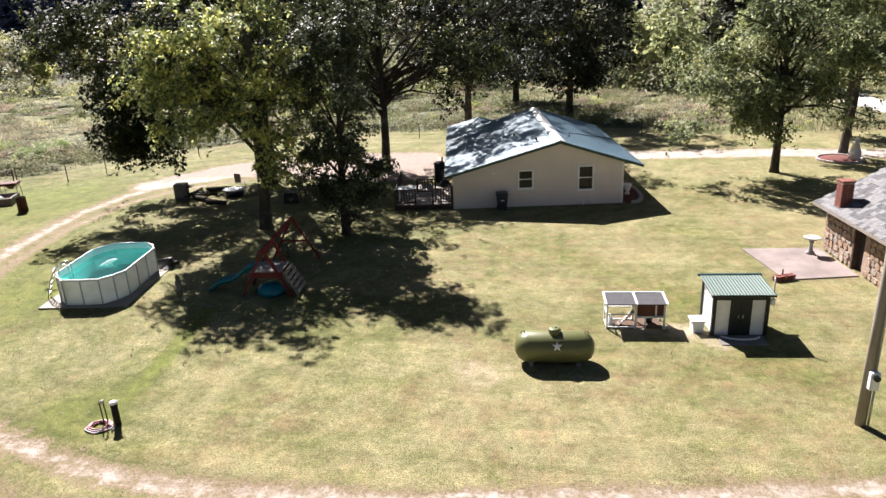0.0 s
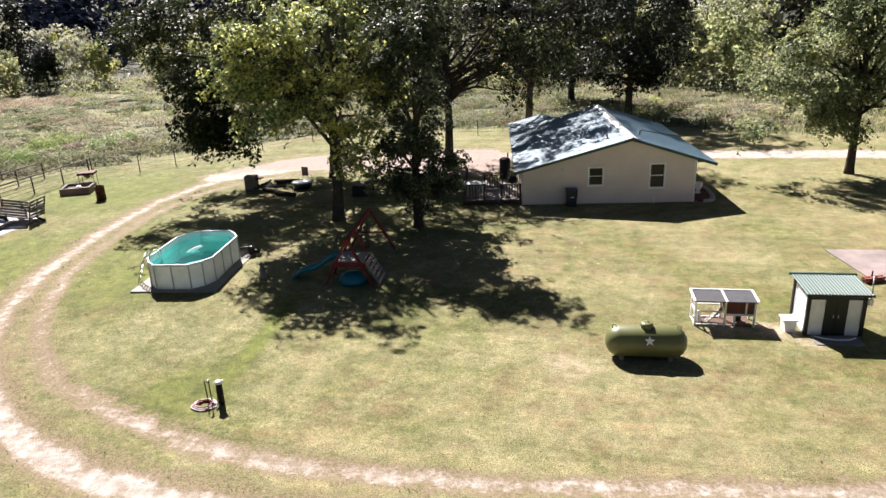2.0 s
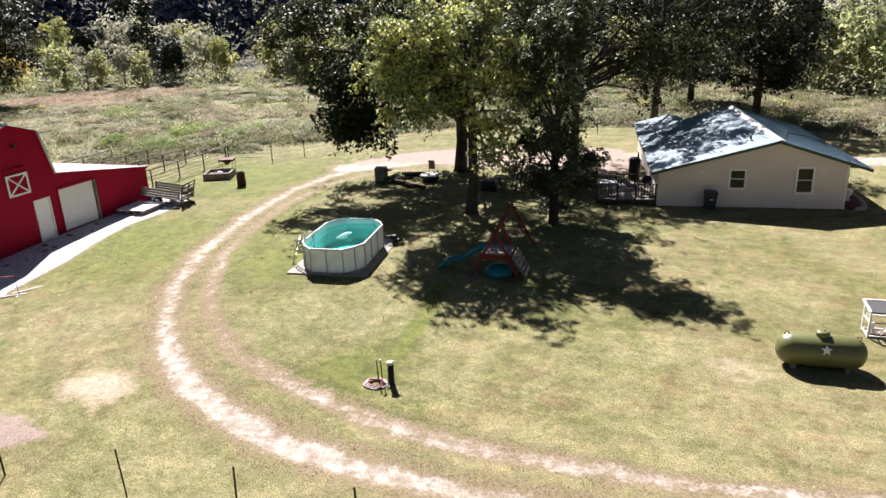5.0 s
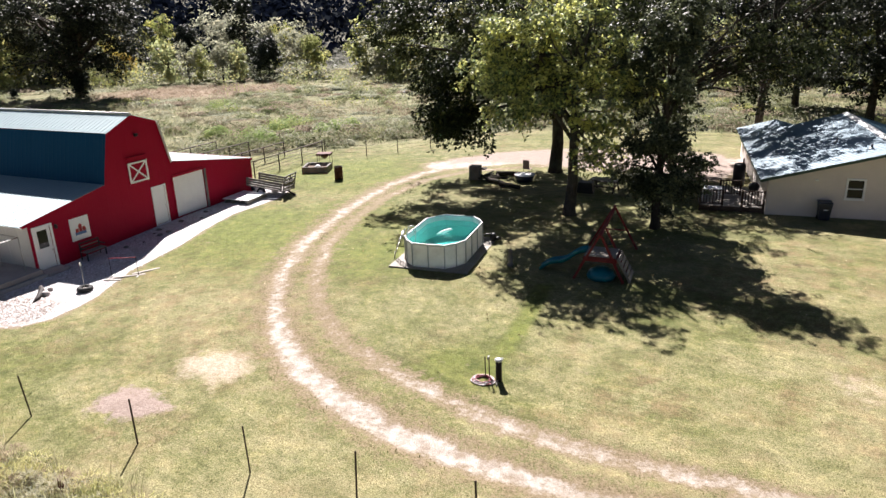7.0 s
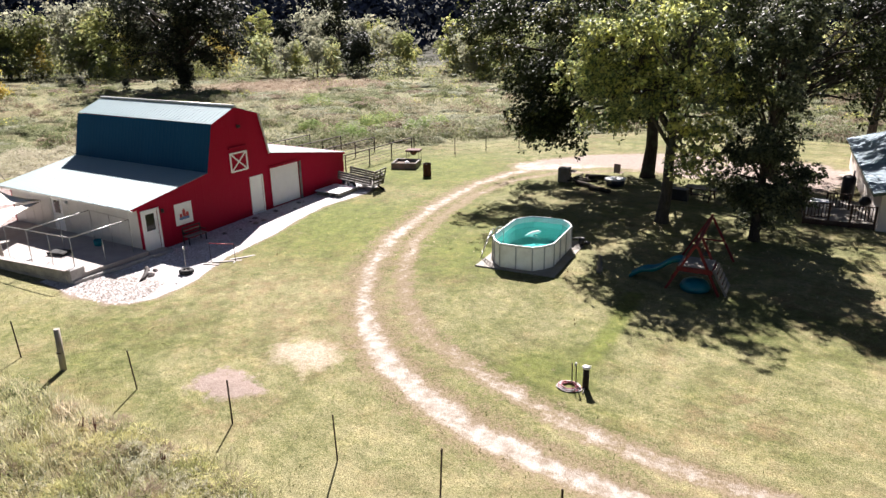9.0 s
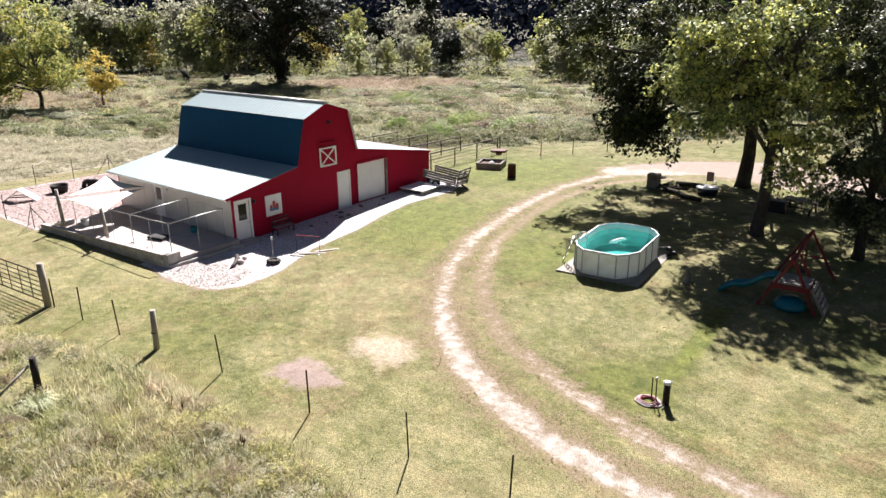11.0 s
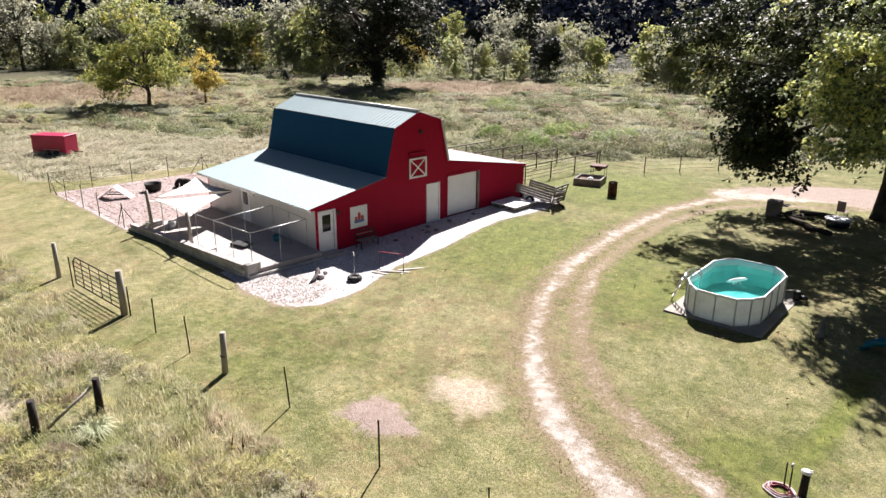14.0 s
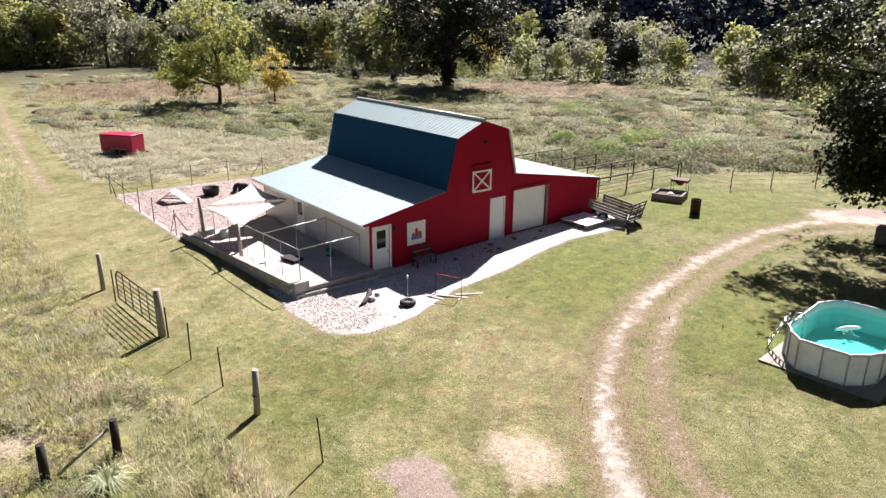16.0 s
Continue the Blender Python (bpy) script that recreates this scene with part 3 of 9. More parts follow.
MOWN = [(-13, -40), (-14.5, 8.0), (-18, 9.0), (-23, 8.8), (-26.5, 8.6), (-29.8, 7.8), (-32, 7.2), (-36, 7.6), (-40, 7.4), (-44, 7.2), (-49, 6.6), (-63, 8.1), (-100, 10.2), (-240, 16), (-240, 22), (-103, 12.6), (-80, 11.9), (-61.6, 11.7), (-59.6, 14.5), (-59.3, 25), (-46, 37.5), (-44, 44.6), (-40.5, 46.8), (-37.3, 51), (-31.5, 57.8), (-22, 66.5), (-8, 66), (8, 66.5), (15, 62), (22, 61.5), (60, 64), (120, 60), (120, -40)]


def axis(lo, hi, step, far):
    mid = np.arange(lo, hi, step)
    out = np.cumsum(step * 1.22 ** np.arange(1, 60))
    out = out[out < far]
    return np.concatenate([(lo - out)[::-1], mid, hi + out])


def russet_at(x, y):
    """Where the meadow is short, dry and reddish."""
    return np.clip(hill(x, y, 1.4, -96, 84, 7) + hill(x, y, 1.4, -86, 92, 6) + hill(x, y, 1.3, -125, 32, 10) + hill(x, y, 0.4, -104, 40, 5) + hill(x, y, 0.5, -60, 74, 4), 0, 1)


def bleached_at(x, y):
    """Where flattened grass lies bleached beside the dog yard."""
    return np.clip(hill(x, y, 1.6, -67, 20, 5) + hill(x, y, 1.4, -62, 27, 5) + hill(x, y, 1.2, -78, 17, 5), 0, 1)


def build_ground():
    xs, ys = axis(-62, 26, 0.3, 2500), axis(4, 62, 0.3, 2500)
    X, Y = np.meshgrid(xs, ys)
    Z = ground_z(X, Y)
    nx, ny = len(xs), len(ys)
    i = np.arange(nx * ny).reshape(ny, nx)
    faces = np.stack([i[:-1, :-1], i[:-1, 1:], i[1:, 1:], i[1:, :-1]], -1).reshape(-1, 4)
    far = np.clip((Y - 20) / 6, 0, 1)
    wid = 0.42 + 0.14 * far + 0.18 * np.exp(-((X + 15) ** 2 + (Y - 14) ** 2) / 60)
    track = np.maximum((0.82 + 0.08 * far + 0.4 * np.exp(-((X + 15) ** 2 + (Y - 14) ** 2) / 90)) * np.exp(-(near_line(X, Y, RUT_OUT) / wid) ** 2), (0.60 + 0.24 * np.clip((X + 18) / 4, 0, 1)) * np.exp(-(near_line(X, Y, RUT_IN) / 0.46) ** 2))
    worn = np.maximum(0.92 * np.exp(-(near_line(X, Y, RUT_OUT) / 1.15) ** 2), 0.98 * np.exp(-(near_line(X, Y, RUT_IN) / 0.52) ** 2))
    track = np.maximum(track, 1.3 * np.clip(1.45 - near_line(X, Y, BACK_DRIVE) / 1.6, 0, 1))
    track = np.maximum(track, 0.68 * np.exp(-(near_line(X, Y, [(-240, 17.5), (-98, 10.9), (-87.6, 10.1), (-71.4, 9.4), (-60.3, 9.1)]) / 0.6) ** 2))
    track = np.maximum(track, 1.15 * soft_area(X, Y, TURNING, 1.4))
    Z = Z - 0.05 * np.clip(track, 0, 1) + 0.10 * soft_area(X, Y, DIRT, 1.2) + 0.04 * soft_area(X, Y, SAND, 1.0)
    meadow = 1 - soft_area(X, Y, MOWN, 0.8)
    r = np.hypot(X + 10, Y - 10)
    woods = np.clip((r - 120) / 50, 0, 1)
    gravel = np.maximum(soft_area(X, Y, APRON, 0.7), 0.92 * soft_area(X, Y, YARD, 0.7))
    lush_and_light = np.maximum(hill(X, Y, 1.1, -28.5, 27, 5.5), np.maximum(hill(X, Y, 0.8, -13.2, 17.5, 1.3), 1.15 * np.exp(-(near_line(X, Y, [(-12.3, 17.2), (-12.3, 20.5), (-12.6, 24.5)]) / 0.42) ** 2)))
    lush_and_light = np.maximum(lush_and_light, hill(X, Y, 0.95, -21.3, 26, 3))
    lush_and_light = np.maximum(lush_and_light, hill(X, Y, 1.1, -32, 41, 5))
    lush_and_light = np.maximum(lush_and_light, hill(X, Y, 0.25, -28, 15, 6))
    lush_and_light = np.maximum(lush_and_light, 0.45 * np.exp(-(near_line(X, Y, [(0, 34), (6, 26), (8, 21)]) / 1.6) ** 2))
    # greener far off, paler close by: how sunlight catches the lawn, painted in
    lush_and_light = np.maximum(lush_and_light, 0.30 * np.clip((Y - 19) / 6, 0, 1) * np.clip((-X - 4) / 5, 0, 1)) - 0.22 * np.clip((22 - Y) / 5, 0, 1) * np.clip((X + 16) / 4, 0, 1)
    me = fast_mesh("ground", np.stack([X, Y, Z], -1).reshape(-1, 3), faces, M["ground"])
    for name, a in (("track", track), ("ring", near_line(X, Y, RUT_OUT)), ("worn", worn), ("dead", np.maximum(soft_area(X, Y, SAND, 1.3), hill(X, Y, 0.8, -28.85, 3.55, 0.8) + hill(X, Y, 0.75, 5.2, 23.9, 0.5) + hill(X, Y, 0.7, 3.6, 23.8, 0.6) + hill(X, Y, 0.6, 6.2, 22.9, 0.5) + hill(X, Y, 0.55, -1.6, 20.6, 0.9))), ("yard", soft_area(X, Y, YARD, 1.0)), ("browned", np.clip(hill(X, Y, 1.0, -26.5, 17.5, 4.0) + hill(X, Y, 0.9, -27, 23, 3) + hill(X, Y, 0.8, 3, 20, 4) + hill(X, Y, 0.7, -4, 28, 4) + hill(X, Y, 0.8, 8, 36, 6), 0, 1)), ("coarse", np.clip(hill(X, Y, 1.8, -32.7, 15.0, 1.5), 0, 1)), ("russet", russet_at(X, Y)), ("bleached", bleached_at(X, Y)), ("meadow", meadow), ("woods", woods), ("gravel", gravel), ("lush_and_light", lush_and_light), ("pink", np.maximum(soft_area(X, Y, DIRT, 0.9), 0.55 * soft_area(X, Y, TURNING, 1.4)))):
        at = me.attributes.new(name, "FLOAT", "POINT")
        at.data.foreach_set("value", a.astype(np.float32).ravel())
    me.polygons.foreach_set("use_smooth", np.ones(len(me.polygons), bool))
    tagged(new("ground", me), "mown sunlit lawn with sandy wheel tracks, gravel and rough meadow", "ground", kind="structure")


build_ground()


# ---- trees ----
def leaf_cloud(rng, centres, radii, per, size, flat=0.7):
    """Folded leaf blades scattered in clumps: arrays of verts and quads."""
    n = len(centres) * per
    rr = np.repeat(radii, per)[:, None]
    u = rng.normal(0, 1, (n, 3))
    u[:, 2] += 0.45
    u /= np.linalg.norm(u, axis=1)[:, None]
    p = np.repeat(centres, per, 0) + u * rr * (rng.uniform(0.2, 1.0, (n, 1)) ** 0.6) * np.array([1, 1, flat])
    # blades face outwards and up, so that a tuft is lit on one side
    f = u + np.array([0, 0, 0.5]) + rng.normal(0, 0.45, (n, 3))
    f /= np.linalg.norm(f, axis=1)[:, None]
    d = np.cross(f, rng.normal(0, 1, (n, 3)))
    d /= np.linalg.norm(d, axis=1)[:, None]
    e = np.cross(f, d)
    s = (size * rng.uniform(0.6, 1.4, n))[:, None]
    v = np.stack([p - d * s * 0.5, p + e * s * 0.3 + f * s * 0.12, p + d * s * 0.5, p - e * s * 0.3 + f * s * 0.12], 1).reshape(-1, 3)
    return v, np.arange(4 * n).reshape(-1, 4)


def spray_cloud(rng, centres, radii, per, size, width=0.34):
    """Leaves in drooping, outward-tilted sprays, one spray at each centre: arrays of verts and quads."""
    def unit(a):
        return a / np.linalg.norm(a, axis=1)[:, None]

    k = len(centres)
    out = unit(centres * np.array([1, 1, 0]) + rng.normal(0, 0.2, (k, 3)))
    up = unit(np.array([0, 0, 0.8]) + 0.55 * out + rng.normal(0, 0.28, (k, 3)))
    t1 = unit(np.cross(up, rng.normal(0, 1, (k, 3))))
    t2 = np.cross(up, t1)
    up, t1, t2, c, r = (np.repeat(a, per, 0) for a in (up, t1, t2, centres, radii[:, None]))
    n = k * per
    q, a = np.sqrt(rng.random((n, 1))), rng.uniform(0, 2 * np.pi, (n, 1))
    q = q * (0.8 + 0.3 * np.sin(3 * a + c[:, :1] * 7) * q)
    away = t1 * np.cos(a) + t2 * np.sin(a) * 0.8
    p = c + away * q * r + up * r * (rng.normal(0, 0.15, (n, 1)) - 0.5 * q * q)
    f = unit(up + away * 0.45 * q + rng.normal(0, 0.5, (n, 3)))
    d = away + np.array([0, 0, -0.35]) + rng.normal(0, 0.6, (n, 3))
    d = unit(d - f * np.sum(d * f, axis=1)[:, None])
    e = np.cross(f, d)
    s = size * rng.uniform(0.6, 1.4, (n, 1))
    v = np.stack([p, p + d * s * 0.45 + e * s * width + f * s * 0.08, p + d * s, p + d * s * 0.45 - e * s * width + f * s * 0.08], 1).reshape(-1, 3)
    return v, np.arange(4 * n).reshape(-1, 4)


def crown_points(rng, blobs, count, gap=0.12, bough=0.0):
    """Spray centres in and near the shells of ellipsoids (x, y, z, rx, ry, rz), thinned by noise so that gaps stay.
    With a bough size they gather in boughs of about eight sprays."""
    vol = np.array([b[3] * b[4] * b[5] for b in blobs]) ** 0.6
    out = []
    off = rng.uniform(0, 50)
    while len(out) < count:
        b = blobs[rng.choice(len(blobs), p=vol / vol.sum())]
        d = rng.normal(0, 1, 3)
        d /= np.linalg.norm(d)
        r = rng.uniform(0.25, 1.0) ** 0.45 * rng.uniform(0.85, 1.08)
        p = np.array(b[:3]) + d * r * np.array(b[3:])
        q = Vector(p)
        if max(b[3:5]) < 2.4 or noise.noise(q * 0.42 + Vector((off, 0, 0))) > gap and (bough or noise.noise(q * 0.95 + Vector((0, off, 0))) > 0.09):
            out.append(p)
            for _ in range(7 if bough else 0):
                out.append(p + rng.normal(0, 1, 3) * bough * np.array([1, 1, 0.42]) + d * rng.uniform(-0.6, 0.6) * bough)
    return np.array(out)


def tree_meshes(seed, height, trunk_r, blobs, clumps, per, leaf, clump_r, bark_mat, leaf_mat, limbs=16, lean=(0, 0), fork=0.35, gap=0.12, spray=True, bough=0.0):
    """Meshes of a trunk with limbs and of a crown, about the origin."""
    rng = np.random.default_rng(seed)
    cs = crown_points(rng, blobs, clumps, gap, bough)
    bm = B()
    top = height * 0.86
    pts, rad = [], []
    for k in range(8):
        f = k / 7
        pts.append((lean[0] * f + rng.normal(0, 0.05) * (k > 0) * trunk_r * 3, lean[1] * f + rng.normal(0, 0.05) * (k > 0) * trunk_r * 3, top * f - 0.15))
        rad.append(trunk_r * (1 - 0.86 * f) * (1.35 if k == 0 else 1))
    pts.insert(1, (pts[0][0], pts[0][1], 0.35))
    rad.insert(1, trunk_r * 1.05)
    tube(bm, pts, rad, 9)
    for i in rng.choice(len(cs), min(limbs, len(cs)), replace=False):
        c = Vector(cs[i])
        h = max(height * fork * rng.uniform(0.6, 1.1), min(c.z * rng.uniform(0.45, 0.8), top * 0.9))
        f = (h + 0.15) / top
        a = Vector((lean[0] * f, lean[1] * f, h))
        mid = a.lerp(c, 0.5) + Vector((rng.normal(0, 0.3), rng.normal(0, 0.3), 0.10 * (c - a).length))
        r0 = trunk_r * (1 - 0.86 * f) * rng.uniform(0.38, 0.6)
        tube(bm, [a, a.lerp(mid, 0.5), mid, mid.lerp(c, 0.5) + Vector(rng.normal(0, 0.12, 3)), c], [r0, r0 * 0.85, r0 * 0.65, r0 * 0.4, r0 * 0.12], 6)
        for _ in range(2):
            j = cs[np.argsort(np.linalg.norm(cs - np.array(mid), axis=1))[rng.integers(1, 14)]]
            tube(bm, [mid, mid.lerp(Vector(j), 0.5) + Vector(rng.normal(0, 0.1, 3)), Vector(j)], [r0 * 0.4, r0 * 0.25, r0 * 0.08], 5)
    trunk = mesh_of(bm, "trunk", bark_mat)
    v, f = (spray_cloud if spray else leaf_cloud)(rng, cs, rng.uniform(0.55, 1.35, len(cs)) * clump_r, per, leaf)
    if spray:
        # thin outer twigs with a few leaves, which fray the outline
        k = len(cs) * 2 // 5
        at = cs[rng.integers(0, len(cs), k)]
        off = at - np.array([0, 0, height * 0.5])
        off = off / np.linalg.norm(off, axis=1)[:, None] + rng.normal(0, 0.5, at.shape)
        v2, f2 = spray_cloud(rng, at + off * clump_r * rng.uniform(0.7, 1.5, (k, 1)), np.full(k, clump_r * 0.5), max(4, per // 4), leaf)
        v, f = np.concatenate([v, v2]), np.concatenate([f, f2 + len(v)])
    crown = fast_mesh("crown", v, f, leaf_mat)
    return trunk, crown


def plant_tree(meshes, x, y, rz, s, label, group="", name="tree", z=None):
    t = thing(name, x, y, (gz(x, y) if z is None else z) - 0.03, rz, label, "tree", group)
    t.scale = (s, s, s)
    piece("trunk", meshes[0], t, Matrix())
    piece("crown", meshes[1], t, Matrix())
    return t


def yard_trees():
    # sycamore-like yard tree with yellowing tips beside the swing set
    m = tree_meshes(11, 15.5, 0.33, [(-0.5, -0.9, 9.2, 3.9, 3.8, 3.2), (0.2, 0.8, 10.8, 3.1, 3.3, 3.0), (-2.6, -2.5, 7.1, 2.2, 2.2, 1.9), (0.2, 0, 6.8, 2.6, 2.5, 2.3), (2.2, -1.2, 7.6, 2.2, 2.2, 2.0), (-2.9, -1.7, 9.6, 2.2, 2.2, 2.4), (1.7, -0.6, 4.2, 0.8, 0.8, 1.3), (-1.5, -1.6, 6.0, 2.3, 2.2, 1.2), (1.2, -0.6, 5.9, 2.4, 2.3, 1.2)],
                    600, 50, 0.18, 0.47, M["bark1"], M["leaf_maple"], 44, (0.3, 0), 0.40, 0.14, bough=0.62)
    plant_tree(m, -14.5, 35.5, 0, 1, "tall green yard tree with yellowing leaf tips beside the swing set")
    # wide dark oak behind it, its low limbs hanging over the drive
    # last four lobes, high up and behind, are unseen and added for ground shade
    m = tree_meshes(12, 19, 0.46, [(0, 0, 12, 7.5, 7.5, 6), (-5.5, -5.5, 8.2, 4.4, 4.4, 4.2), (-4, -8.5, 6.0, 2.3, 2.3, 2.5), (-3.8, -8.6, 5.0, 2.0, 2.0, 1.9), (-8.4, -2.5, 7.0, 2.5, 3.2, 3.4), (-8.3, -5.0, 9.5, 3.0, 3.0, 3.0), (4.5, 1, 9, 4.5, 4.5, 3.6), (-3.6, -8.8, 4.0, 1.2, 1.2, 1.0), (1, -3, 8.5, 4, 4, 3), (-5.2, 0.8, 7.8, 3.4, 3.2, 2.4), (4.5, 4.0, 7.6, 3.4, 3.2, 2.0), (-3.2, -6.8, 14.0, 4.4, 3.8, 2.0), (0.5, -5.0, 14.0, 3.6, 3.4, 2.2), (0.5, 6.2, 9.6, 4.4, 3.4, 2.4), (-4.6, 5.4, 9.6, 3.4, 3.0, 2.2)],
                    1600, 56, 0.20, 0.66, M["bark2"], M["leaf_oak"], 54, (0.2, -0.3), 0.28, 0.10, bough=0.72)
    plant_tree(m, -18.4, 46.3, 0, 1, "wide dark oak with low hanging limbs beside the drive")
    # narrow dense dark tree near the deck
    m = tree_meshes(13, 12, 0.24, [(0.0, 0, 6.2, 2.3, 2.2, 2.8), (0.1, 0.2, 3.3, 2.0, 1.9, 2.3), (-0.2, 0, 8.6, 2.1, 2.0, 2.2), (0.2, 0, 10.2, 1.6, 1.6, 1.6), (0.3, 0, 2.0, 1.6, 1.5, 1.2)],
                    640, 58, 0.15, 0.42, M["bark2"], M["leaf_dark"], 34, (0.2, 0.1), 0.18, 0.0, bough=0.4)
    plant_tree(m, -9.75, 34.6, 0, 1, "narrow dense dark-leaved tree near the wooden deck")
    m = tree_meshes(14, 17, 0.34, [(0, 1.5, 11.8, 4.6, 4.4, 4.2), (4.5, 1.5, 11.0, 3.6, 3.2, 2.6), (-3, -1, 8.0, 2.8, 2.8, 2.4), (7.0, -1, 9.0, 2.6, 2.4, 1.8), (-1.5, 1.5, 6.3, 3.2, 3.0, 1.8), (1.5, 0.5, 6.8, 3.0, 2.8, 1.6), (4.0, 0.5, 6.9, 4.0, 3.0, 2.2), (7.0, 0.5, 7.4, 3.0, 2.8, 2.2)],
                    440, 42, 0.20, 0.62, M["bark2"], M["leaf_oak"], 50, (0.2, 0.1), 0.35, 0.06, bough=0.8)
    plant_tree(m, -10.9, 50.0, 0, 1, "tall dark tree behind the house with limbs over the roof")
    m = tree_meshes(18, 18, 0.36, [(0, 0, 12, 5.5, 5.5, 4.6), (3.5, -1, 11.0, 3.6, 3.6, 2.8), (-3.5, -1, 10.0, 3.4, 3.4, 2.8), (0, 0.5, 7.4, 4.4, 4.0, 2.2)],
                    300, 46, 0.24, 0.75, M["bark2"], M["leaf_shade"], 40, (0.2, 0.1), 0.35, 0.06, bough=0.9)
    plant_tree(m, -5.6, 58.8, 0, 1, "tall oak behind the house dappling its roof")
    # trees beyond the stone building
    m = tree_meshes(15, 15.5, 0.27, [(0, 0, 9.5, 5.0, 5.0, 4.6), (-5.0, -0.6, 4.6, 3.6, 3.0, 2.4), (-3.6, 0, 10, 3.6, 3.4, 3.2), (3.4, -0.5, 4.6, 3.2, 2.8, 2.2), (0.5, -0.5, 4.3, 3.4, 2.8, 1.7), (4, 0, 11, 3, 3, 3), (-2.5, -0.5, 6.6, 3.6, 3.2, 2.4)],
                    680, 62, 0.18, 0.62, M["bark2"], M["leaf_mid"], 44, (0.1, 0), 0.36, 0.02, bough=0.7)
    plant_tree(m, 15.4, 47.8, 0, 1, "broad green tree shading the lawn beyond the stone building")
    m2 = tree_meshes(16, 15, 0.30, [(0, 0, 9.5, 5.0, 5.0, 4.5), (2, -1, 6.6, 3.0, 3.0, 2.2), (-2.4, 0, 6.4, 2.2, 2.2, 1.6)],
                     400, 58, 0.21, 0.7, M["bark1"], M["leaf_mid"], 30, (0.7, 0.2), 0.5, 0.04, bough=0.8)
    plant_tree(m2, 21.6, 53.0, 0, 1, "leaning grey-barked tree above the round flower bed")
    plant_tree(m2, 24.6, 60.0, 130, 1.05, "green roadside tree beyond the gravel drive")
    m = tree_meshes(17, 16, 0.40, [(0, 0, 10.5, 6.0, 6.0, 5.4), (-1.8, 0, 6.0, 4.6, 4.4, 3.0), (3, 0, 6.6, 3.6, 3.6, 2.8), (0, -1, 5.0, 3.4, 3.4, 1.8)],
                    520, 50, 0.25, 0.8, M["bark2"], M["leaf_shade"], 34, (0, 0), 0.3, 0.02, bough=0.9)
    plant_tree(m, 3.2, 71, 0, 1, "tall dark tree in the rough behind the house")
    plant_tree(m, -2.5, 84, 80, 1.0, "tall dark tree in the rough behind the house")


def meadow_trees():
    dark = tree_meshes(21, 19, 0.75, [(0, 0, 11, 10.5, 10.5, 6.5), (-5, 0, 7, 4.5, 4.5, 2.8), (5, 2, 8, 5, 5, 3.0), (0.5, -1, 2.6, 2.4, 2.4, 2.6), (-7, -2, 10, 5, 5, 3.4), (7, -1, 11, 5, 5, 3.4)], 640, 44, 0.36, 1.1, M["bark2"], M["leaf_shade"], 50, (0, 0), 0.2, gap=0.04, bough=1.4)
    plant_tree(dark, -103.5, 75.2, 0, 1.14, "huge dark spreading tree standing alone in the meadow")
    yell = tree_meshes(22, 14, 0.26, [(0, -0.8, 9.0, 4.4, 4.2, 4.8), (-2.0, -3.4, 4.4, 3.4, 3.2, 2.6), (1.5, 1.8, 4.6, 3.4, 2.8, 2.4), (0.5, -2.0, 3.8, 3.4, 3.4, 2.2)], 430, 34, 0.29, 0.75, M["bark1"], M["leaf_yellow"], 26, (0, 0), 0.2, gap=-0.08, bough=0.8)
    plant_tree(yell, -100.5, 35.2, 0, 1, "slender yellow-green tree standing alone in the meadow")
    small = tree_meshes(23, 9, 0.14, [(0, 0, 5.2, 2.6, 2.6, 2.4), (0.5, 0.4, 3.4, 2.0, 2.0, 1.4)], 90, 26, 0.30, 0.7, M["bark1"], M["leaf_gold"], 14, (0.3, 0), 0.2, gap=0.0)
    plant_tree(small, -99.6, 42.5, 0, 0.95, "small golden-leaved tree in the meadow")
    bare = tree_meshes(24, 17, 0.30, [(0, 0, 10, 4.6, 4.6, 5.5)], 150, 7, 0.34, 0.9, M["bark1"], M["leaf_grey"], 46, (0.4, 0), 0.3)
    plant_tree(bare, -181, 39, 0, 1.15, "half-bare grey tree at the meadow's edge")
    return yell, small, bare


